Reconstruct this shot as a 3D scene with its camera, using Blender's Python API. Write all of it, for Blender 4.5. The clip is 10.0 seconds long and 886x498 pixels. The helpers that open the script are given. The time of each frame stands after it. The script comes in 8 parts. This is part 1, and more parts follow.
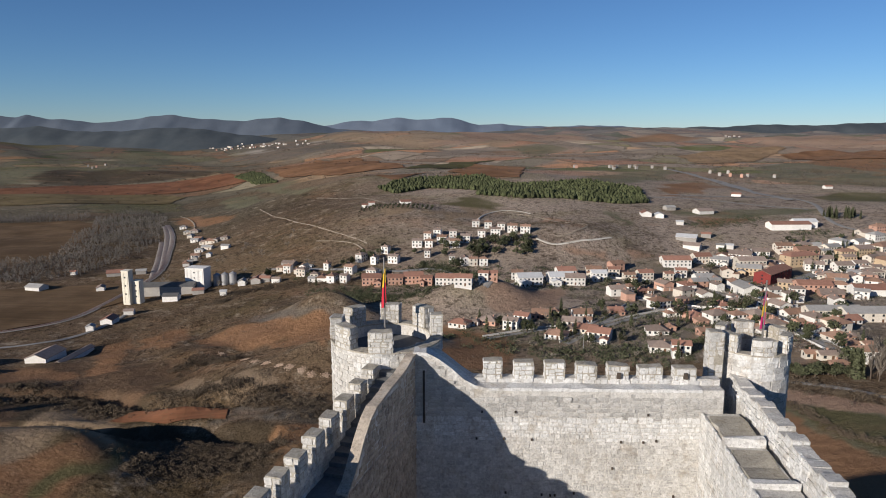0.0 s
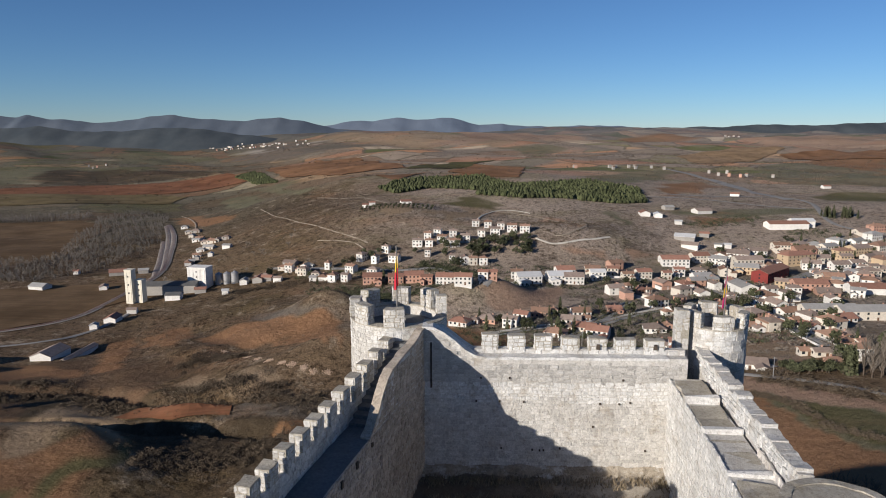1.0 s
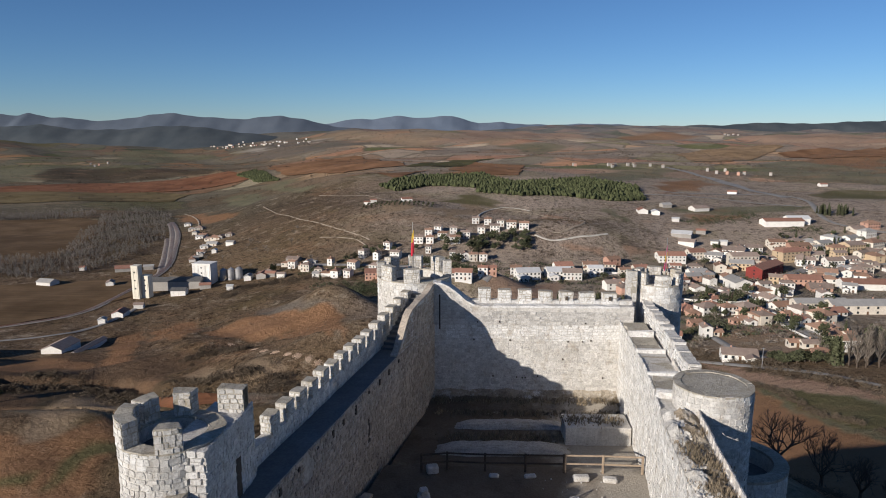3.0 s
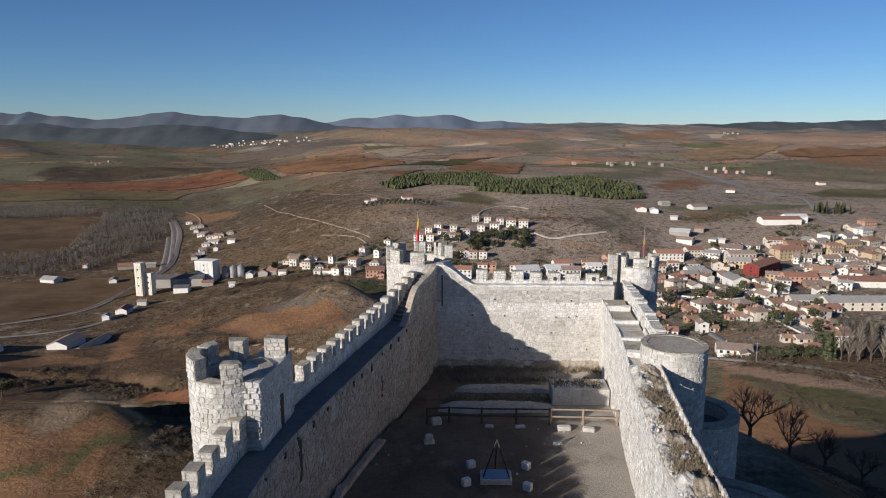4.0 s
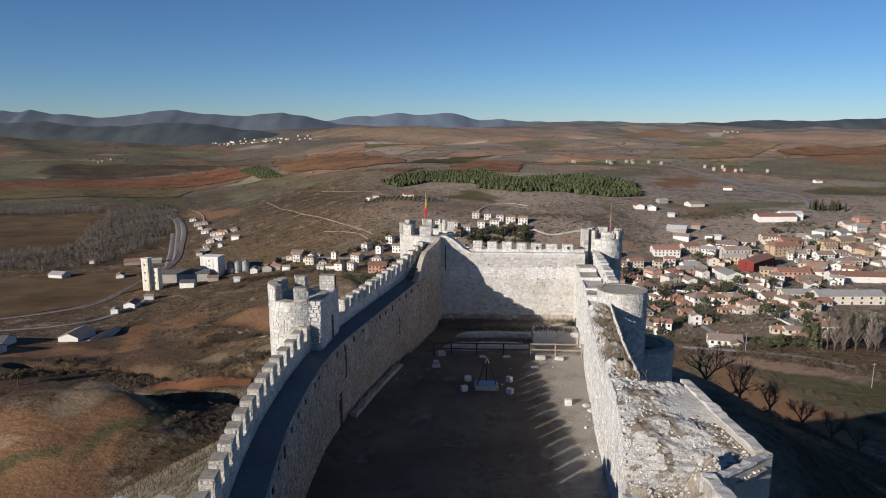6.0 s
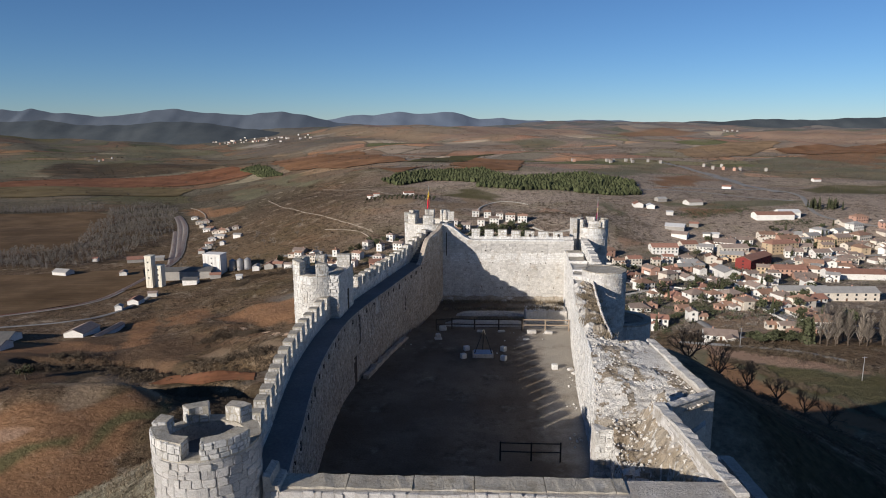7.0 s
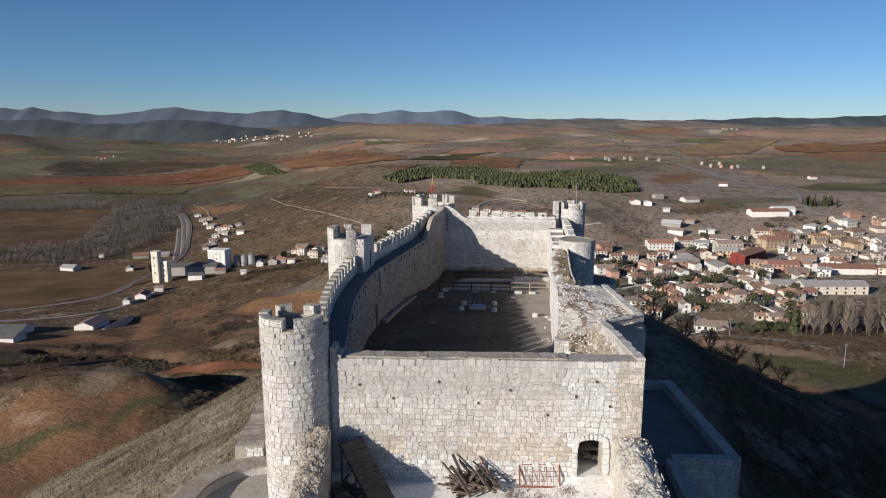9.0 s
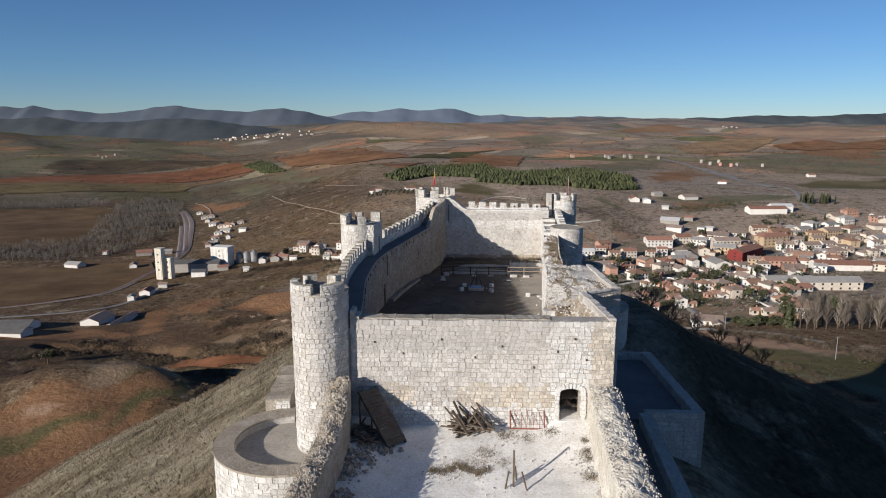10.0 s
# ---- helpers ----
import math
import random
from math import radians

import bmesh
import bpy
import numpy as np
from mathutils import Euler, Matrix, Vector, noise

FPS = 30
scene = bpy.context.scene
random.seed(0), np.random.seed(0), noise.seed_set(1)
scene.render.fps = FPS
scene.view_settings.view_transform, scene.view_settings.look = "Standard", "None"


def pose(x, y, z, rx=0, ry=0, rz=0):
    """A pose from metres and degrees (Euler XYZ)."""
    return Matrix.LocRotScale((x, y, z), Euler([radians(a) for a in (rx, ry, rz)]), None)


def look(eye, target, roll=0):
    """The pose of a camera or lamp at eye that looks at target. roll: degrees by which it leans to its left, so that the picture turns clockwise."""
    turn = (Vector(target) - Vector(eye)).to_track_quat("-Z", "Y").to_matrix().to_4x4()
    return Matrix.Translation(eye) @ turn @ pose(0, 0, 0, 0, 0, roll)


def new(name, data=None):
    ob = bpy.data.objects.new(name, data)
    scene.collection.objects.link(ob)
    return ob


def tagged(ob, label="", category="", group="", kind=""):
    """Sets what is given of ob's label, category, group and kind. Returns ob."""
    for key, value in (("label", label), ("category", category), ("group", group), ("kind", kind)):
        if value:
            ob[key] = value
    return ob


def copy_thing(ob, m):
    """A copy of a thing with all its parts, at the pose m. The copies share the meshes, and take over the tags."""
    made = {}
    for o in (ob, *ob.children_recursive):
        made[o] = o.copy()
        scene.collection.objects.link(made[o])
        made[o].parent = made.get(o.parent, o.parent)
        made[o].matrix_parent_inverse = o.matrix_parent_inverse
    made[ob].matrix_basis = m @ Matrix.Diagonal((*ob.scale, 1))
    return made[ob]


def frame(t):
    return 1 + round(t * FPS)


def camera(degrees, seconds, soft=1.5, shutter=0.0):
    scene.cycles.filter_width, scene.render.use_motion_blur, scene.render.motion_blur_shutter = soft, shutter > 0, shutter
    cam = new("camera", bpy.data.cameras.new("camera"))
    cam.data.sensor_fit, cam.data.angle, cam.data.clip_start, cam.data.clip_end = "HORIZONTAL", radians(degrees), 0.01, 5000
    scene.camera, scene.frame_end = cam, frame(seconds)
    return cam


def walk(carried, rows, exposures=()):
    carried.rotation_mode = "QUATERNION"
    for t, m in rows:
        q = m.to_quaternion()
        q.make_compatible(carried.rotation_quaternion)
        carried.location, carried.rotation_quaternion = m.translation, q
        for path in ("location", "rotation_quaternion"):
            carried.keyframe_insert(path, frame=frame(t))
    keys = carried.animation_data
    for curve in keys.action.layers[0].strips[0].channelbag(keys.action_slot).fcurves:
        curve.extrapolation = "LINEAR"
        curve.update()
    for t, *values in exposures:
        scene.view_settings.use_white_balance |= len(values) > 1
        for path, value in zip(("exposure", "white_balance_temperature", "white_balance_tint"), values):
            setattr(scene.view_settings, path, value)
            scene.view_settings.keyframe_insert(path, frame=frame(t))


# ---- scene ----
cam = camera(66.7, 10.0, soft=1.0)
PATH = [
    (0, (0.423, -0.353, 17.549), (0.3637, 1.6156, 17.1976), -0.03),
    (0.5, (0.377, -2.651, 17.722), (0.3176, -0.6829, 17.3713), -0.04),
    (1, (0.341, -5.064, 17.868), (0.2821, -3.0960, 17.5166), -0.04),
    (1.5, (0.316, -7.575, 17.987), (0.2566, -5.6072, 17.6355), -0.03),
    (2, (0.300, -10.169, 18.084), (0.2403, -8.2018, 17.7302), -0.03),
    (2.5, (0.292, -12.834, 18.158), (0.2325, -10.8663, 17.8028), -0.03),
    (4, (0.313, -21.136, 18.269), (0.2539, -19.1697, 17.9089), -0.01),
    (4.5, (0.333, -23.978, 18.275), (0.2737, -22.0118, 17.9138), 0.00),
    (5, (0.358, -26.846, 18.270), (0.2986, -24.8803, 17.9069), 0.01),
    (5.5, (0.388, -29.737, 18.254), (0.3279, -27.7713, 17.8901), 0.02),
    (7, (0.497, -38.526, 18.168), (0.4361, -36.5615, 17.8000), 0.03),
    (7.5, (0.537, -41.497, 18.132), (0.4766, -39.5324, 17.7631), 0.03),
    (8, (0.579, -44.493, 18.096), (0.5182, -42.5287, 17.7260), 0.03),
    (8.5, (0.621, -47.520, 18.062), (0.5601, -45.5554, 17.6905), 0.02),
    (9, (0.663, -50.583, 18.031), (0.6018, -48.6194, 17.6585), 0.02),
    (9.5, (0.704, -53.692, 18.007), (0.6425, -51.7288, 17.6318), 0.01),
    (10, (0.744, -56.857, 17.990), (0.6816, -54.8936, 17.6123), -0.01),
]
walk(cam, [(t, look(eye, target, roll)) for t, eye, target, roll in PATH], [(0, 0.2, 6420, 10), (10, 0.2, 6420, 10)])

# ---- light: a low winter sun behind and to the west of the castle, clear sky ----
SUN_WAY = Vector((1.0, 1.0, -0.44)).normalized()
world = bpy.data.worlds.new("sky")
scene.world = world
world.use_nodes = True
sky = world.node_tree.nodes.new("ShaderNodeTexSky")
sky.sky_type, sky.sun_disc = "NISHITA", False
sky.sun_elevation = math.asin(-SUN_WAY.z)
sky.sun_rotation = math.atan2(-SUN_WAY.x, -SUN_WAY.y)
sky.altitude, sky.air_density, sky.dust_density, sky.ozone_density = 2500, 1.0, 0.0, 6.0
world.node_tree.nodes["Background"].inputs["Strength"].default_value = 0.073
world.node_tree.links.new(sky.outputs[0], world.node_tree.nodes["Background"].inputs["Color"])
sun_data = bpy.data.lights.new("sun", "SUN")
sun_data.energy, sun_data.angle, sun_data.color = 5.0, radians(0.5), (1.0, 0.91, 0.80)
sun = new("sun", sun_data)
sun.matrix_world = look((-60, -60, 120), Vector((-60, -60, 120)) + SUN_WAY)


# ---- materials ----
def nodes_of(name):
    m = bpy.data.materials.new(name)
    m.use_nodes = True
    return m, m.node_tree.nodes, m.node_tree.links, m.node_tree.nodes["Principled BSDF"]


def mixer(nodes, links, a, b, factor, kind="MIX"):
    n = nodes.new("ShaderNodeMix")
    n.data_type, n.blend_type = "RGBA", kind
    for socket, value in ((n.inputs[0], factor), (n.inputs[6], a), (n.inputs[7], b)):
        if isinstance(value, bpy.types.NodeSocket):
            links.new(value, socket)
        else:
            socket.default_value = (*value, 1) if isinstance(value, tuple) else value
    return n.outputs[2]


def noise_of(nodes, links, scale, detail=4.0, rough=0.6, coords="Object", stretch=(1, 1, 1)):
    c = nodes.new("ShaderNodeTexCoord")
    p = nodes.new("ShaderNodeMapping")
    p.inputs["Scale"].default_value = stretch
    n = nodes.new("ShaderNodeTexNoise")
    n.inputs["Scale"].default_value, n.inputs["Detail"].default_value, n.inputs["Roughness"].default_value = scale, detail, rough
    links.new(c.outputs[coords], p.inputs[0])
    links.new(p.outputs[0], n.inputs["Vector"])
    return n.outputs["Fac"]


def ranged(nodes, links, value, low, high, to_low=0.0, to_high=1.0):
    n = nodes.new("ShaderNodeMapRange")
    n.inputs[1].default_value, n.inputs[2].default_value, n.inputs[3].default_value, n.inputs[4].default_value = low, high, to_low, to_high
    links.new(value, n.inputs[0])
    return n.outputs[0]


def bumped(nodes, links, shader, height, strength, distance):
    b = nodes.new("ShaderNodeBump")
    b.inputs["Strength"].default_value, b.inputs["Distance"].default_value = strength, distance
    links.new(height, b.inputs["Height"])
    links.new(b.outputs[0], shader.inputs["Normal"])


def surface(name, base, other, large=0.4, fine=6.0, rough=0.9, bump=0.4, depth=0.03, spread=0.0, stain=None, metal=0.0, pieces=""):
    """base and other mottled at a large scale, grain at a fine one; spread: brightness from piece to piece; stain: a third colour in patches."""
    m, nodes, links, shader = nodes_of(name)
    big, small = noise_of(nodes, links, large), noise_of(nodes, links, fine, 6.0, 0.7)
    colour = mixer(nodes, links, base, other, ranged(nodes, links, big, 0.35, 0.65))
    if stain:
        colour = mixer(nodes, links, colour, stain, ranged(nodes, links, noise_of(nodes, links, large * 2.7, 6.0, 0.7), 0.52, 0.68, 0, 0.85))
    grain = ranged(nodes, links, small, 0.25, 0.75, 0.72, 1.25)
    if spread:
        if pieces == "object":
            r = nodes.new("ShaderNodeObjectInfo").outputs["Random"]
        else:
            r = nodes.new("ShaderNodeNewGeometry").outputs["Random Per Island"]
        both = nodes.new("ShaderNodeMath")
        both.operation = "MULTIPLY"
        links.new(grain, both.inputs[0])
        links.new(ranged(nodes, links, r, 0, 1, 1 - spread, 1 + spread), both.inputs[1])
        grain = both.outputs[0]
    hsv = nodes.new("ShaderNodeHueSaturation")
    links.new(colour, hsv.inputs["Color"])
    links.new(grain, hsv.inputs["Value"])
    links.new(hsv.outputs[0], shader.inputs["Base Color"])
    shader.inputs["Roughness"].default_value, shader.inputs["Metallic"].default_value = rough, metal
    shader.inputs["Specular IOR Level"].default_value = 0.2 if rough > 0.7 else 0.5
    if bump:
        bumped(nodes, links, shader, small, bump, depth)
    return m


def masonry(name, base, other, spread=0.2, pieces="", dark=(0.20, 0.185, 0.165), dirt=0.6, lime=0.5, brown=(0.36, 0.30, 0.23)):
    """Weathered limestone: mottled blocks, brown stains, dark lichen, rain streaks, lime smears, pits."""
    m, nodes, links, shader = nodes_of(name)
    colour = mixer(nodes, links, base, other, ranged(nodes, links, noise_of(nodes, links, 0.6), 0.35, 0.65))
    colour = mixer(nodes, links, colour, brown, ranged(nodes, links, noise_of(nodes, links, 1.5, 7.0, 0.7), 0.52, 0.68, 0, 0.55))
    colour = mixer(nodes, links, colour, (0.72, 0.70, 0.67), ranged(nodes, links, noise_of(nodes, links, 1.1, 6.0, 0.7, stretch=(1, 1, 1.4)), 0.54, 0.68, 0, lime))
    colour = mixer(nodes, links, colour, dark, ranged(nodes, links, noise_of(nodes, links, 0.9, 6.0, 0.7, stretch=(2.4, 2.4, 0.35)), 0.54, 0.70, 0, 0.45 * dirt))
    colour = mixer(nodes, links, colour, dark, ranged(nodes, links, noise_of(nodes, links, 4.2, 9.0, 0.78), 0.53, 0.68, 0, dirt))
    small, pits = noise_of(nodes, links, 9, 8.0, 0.75), noise_of(nodes, links, 16, 3.0, 0.6)
    if pieces == "object":
        r = nodes.new("ShaderNodeObjectInfo").outputs["Random"]
    else:
        r = nodes.new("ShaderNodeNewGeometry").outputs["Random Per Island"]
    value = ranged(nodes, links, small, 0.25, 0.75, 0.66, 1.30)
    for factor in (ranged(nodes, links, r, 0, 1, 1 - spread, 1 + spread), ranged(nodes, links, pits, 0.30, 0.40, 0.55, 1.0)):
        both = nodes.new("ShaderNodeMath")
        both.operation = "MULTIPLY"
        links.new(value, both.inputs[0])
        links.new(factor, both.inputs[1])
        value = both.outputs[0]
    hsv = nodes.new("ShaderNodeHueSaturation")
    links.new(colour, hsv.inputs["Color"])
    links.new(value, hsv.inputs["Value"])
    links.new(hsv.outputs[0], shader.inputs["Base Color"])
    shader.inputs["Roughness"].default_value, shader.inputs["Specular IOR Level"].default_value = 0.92, 0.15
    bumped(nodes, links, shader, small, 1.0, 0.07)
    return m


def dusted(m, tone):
    """Lime dust blown over an earth floor, thickest along its eastern side, where it also paints in the sunlit strip.
    """
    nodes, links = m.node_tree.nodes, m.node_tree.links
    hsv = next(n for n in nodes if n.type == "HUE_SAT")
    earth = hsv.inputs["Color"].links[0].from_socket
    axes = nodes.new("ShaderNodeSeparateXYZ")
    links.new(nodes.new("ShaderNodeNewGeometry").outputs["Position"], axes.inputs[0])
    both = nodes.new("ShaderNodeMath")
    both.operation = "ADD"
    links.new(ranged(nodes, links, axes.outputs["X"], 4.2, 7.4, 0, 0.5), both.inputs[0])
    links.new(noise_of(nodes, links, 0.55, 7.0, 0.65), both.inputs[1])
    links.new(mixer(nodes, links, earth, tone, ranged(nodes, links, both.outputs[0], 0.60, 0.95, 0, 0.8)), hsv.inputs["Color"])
    return m


STONE = masonry("limestone_grey", (0.575, 0.55, 0.525), (0.63, 0.605, 0.58), 0.12)
STONE_PIECE = masonry("limestone_grey_piece", (0.575, 0.55, 0.525), (0.63, 0.605, 0.58), 0.12, "object")
STONE_OCHRE = masonry("limestone_ochre", (0.59, 0.515, 0.42), (0.58, 0.54, 0.485), 0.22, dirt=0.4, lime=0.6)
STONE_WHITE = masonry("limestone_white", (0.73, 0.725, 0.71), (0.65, 0.64, 0.62), 0.12, dirt=0.5, lime=0.6)
STONE_BRIGHT = masonry("limestone_pale", (0.62, 0.605, 0.58), (0.54, 0.52, 0.49), 0.17, dirt=0.55)
STONE_BRIGHT_PIECE = masonry("limestone_pale_piece", (0.62, 0.605, 0.58), (0.54, 0.52, 0.49), 0.17, "object", dirt=0.55)
MORTAR = masonry("lime_mortar", (0.43, 0.395, 0.35), (0.52, 0.485, 0.44), 0.0, dirt=0.7, lime=0.4)
MORTAR_PALE = masonry("pale_lime_mortar", (0.65, 0.63, 0.595), (0.55, 0.525, 0.485), 0.0, dirt=0.55)
RUBBLE = masonry("rubble_masonry", (0.43, 0.365, 0.295), (0.51, 0.44, 0.365), 0.16, brown=(0.27, 0.22, 0.175), dark=(0.13, 0.11, 0.09), lime=0.3)
RUIN = masonry("ruin_top", (0.69, 0.665, 0.625), (0.60, 0.57, 0.52), 0.10, brown=(0.42, 0.36, 0.28), dark=(0.16, 0.125, 0.085), dirt=0.7)
MOSSY = masonry("mossy_rubble", (0.26, 0.205, 0.145), (0.42, 0.37, 0.30), 0.0, brown=(0.19, 0.15, 0.095), dark=(0.10, 0.08, 0.05), lime=0.7, dirt=0.7)
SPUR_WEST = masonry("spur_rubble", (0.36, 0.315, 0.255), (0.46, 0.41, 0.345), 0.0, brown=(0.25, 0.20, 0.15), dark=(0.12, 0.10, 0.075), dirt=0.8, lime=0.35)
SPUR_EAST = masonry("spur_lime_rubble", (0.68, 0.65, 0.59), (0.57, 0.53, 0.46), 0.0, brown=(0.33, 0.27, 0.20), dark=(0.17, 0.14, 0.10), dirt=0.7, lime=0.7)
CONCRETE = surface("walkway_screed", (0.17, 0.172, 0.175), (0.125, 0.128, 0.13), 0.35, 8, bump=0.3, depth=0.02, rough=0.85, stain=(0.15, 0.15, 0.145))
COPING = masonry("coping", (0.47, 0.43, 0.36), (0.39, 0.355, 0.295), 0.12, brown=(0.25, 0.21, 0.14), dark=(0.15, 0.13, 0.10), lime=0.3)
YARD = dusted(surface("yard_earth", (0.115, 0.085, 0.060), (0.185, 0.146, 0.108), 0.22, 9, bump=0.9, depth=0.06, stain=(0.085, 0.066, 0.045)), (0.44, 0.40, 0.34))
LIME = surface("lime_ground", (0.85, 0.84, 0.81), (0.77, 0.755, 0.72), 0.4, 7, bump=0.5, depth=0.04, stain=(0.66, 0.62, 0.55))
SAND = surface("sandy_floor", (0.47, 0.435, 0.38), (0.40, 0.37, 0.325), 0.5, 6, bump=0.4, depth=0.03, stain=(0.34, 0.30, 0.25))
PLANK = surface("grey_planks", (0.095, 0.074, 0.056), (0.16, 0.13, 0.105), 2.0, 14, spread=0.25, bump=0.5, depth=0.01)
OAK = surface("fence_timber", (0.34, 0.27, 0.20), (0.26, 0.20, 0.15), 3.0, 14, bump=0.4, depth=0.01)
# dark fence timber; its colour also stands for shade inside wall holes
WOOD_AND_HOLE_SHADE = surface("dark_timber_and_hole_shade", (0.06, 0.048, 0.04), (0.09, 0.07, 0.055), 3.0, 14, bump=0.4, depth=0.01)
IRON = surface("black_iron", (0.03, 0.03, 0.032), (0.05, 0.045, 0.04), 5, 20, rough=0.55, bump=0.2, depth=0.004, metal=0.7)
RUST = surface("rusty_steel", (0.27, 0.085, 0.05), (0.19, 0.065, 0.04), 5, 20, rough=0.7, bump=0.3, depth=0.005, metal=0.2)
BLUE_SHEET = surface("blue_sheet", (0.10, 0.20, 0.36), (0.13, 0.25, 0.42), 2, 10, rough=0.45, bump=0.2, depth=0.02)
WHITE_BLOCK = surface("white_block", (0.66, 0.65, 0.63), (0.58, 0.57, 0.55), 2, 10, bump=0.3, depth=0.01)
DRY_GRASS = surface("dry_grass", (0.30, 0.245, 0.175), (0.20, 0.162, 0.112), 0.12, 9, spread=0.35, bump=0.0)
POLE = surface("flag_pole", (0.30, 0.29, 0.28), (0.24, 0.23, 0.22), 4, 20, rough=0.4, metal=0.6, bump=0.0)
FLAG_RED = surface("flag_red", (0.52, 0.03, 0.05), (0.45, 0.03, 0.05), 4, 20, bump=0.1, depth=0.01)
FLAG_YELLOW = surface("flag_yellow", (0.75, 0.50, 0.04), (0.68, 0.44, 0.04), 4, 20, bump=0.1, depth=0.01)
FLAG_MAROON = surface("flag_crimson", (0.55, 0.03, 0.16), (0.46, 0.03, 0.14), 4, 20, bump=0.1, depth=0.01)

PALETTE = {"umber": (0.150, 0.094, 0.050), "olive": (0.165, 0.122, 0.058), "red": (0.215, 0.092, 0.046), "rust": (0.255, 0.132, 0.066), "green": (0.105, 0.094, 0.036), "sand": (0.310, 0.205, 0.115), "dun": (0.140, 0.100, 0.070)}


def soil(name, colour):
    """A ploughed or fallow field: furrows, mottled earth and tufts."""
    m, nodes, links, shader = nodes_of(name)
    dark = tuple(0.72 * v for v in colour)
    pale = tuple(min(1.0, 1.22 * v + 0.01) for v in colour)
    body = mixer(nodes, links, dark, pale, ranged(nodes, links, noise_of(nodes, links, 0.03, 5.0), 0.3, 0.7))
    tufts = noise_of(nodes, links, 0.35, 6.0, 0.75)
    body = mixer(nodes, links, body, (0.13, 0.11, 0.055), ranged(nodes, links, tufts, 0.52, 0.70, 0, 0.6))
    body = mixer(nodes, links, body, tuple(0.55 * v for v in colour), ranged(nodes, links, noise_of(nodes, links, 0.012, 6.0, 0.65), 0.5, 0.64, 0, 0.7))
    lines = noise_of(nodes, links, 0.5, 2.0, 0.5, stretch=(0.04, 1, 1))
    hsv = nodes.new("ShaderNodeHueSaturation")
    links.new(body, hsv.inputs["Color"])
    links.new(ranged(nodes, links, lines, 0.3, 0.7, 0.86, 1.14), hsv.inputs["Value"])
    links.new(hsv.outputs[0], shader.inputs["Base Color"])
    shader.inputs["Roughness"].default_value, shader.inputs["Specular IOR Level"].default_value = 0.95, 0.1
    bumped(nodes, links, shader, lines, 0.5, 0.4)
    return m


SOILS = {k: soil("soil_" + k, c) for k, c in PALETTE.items()}


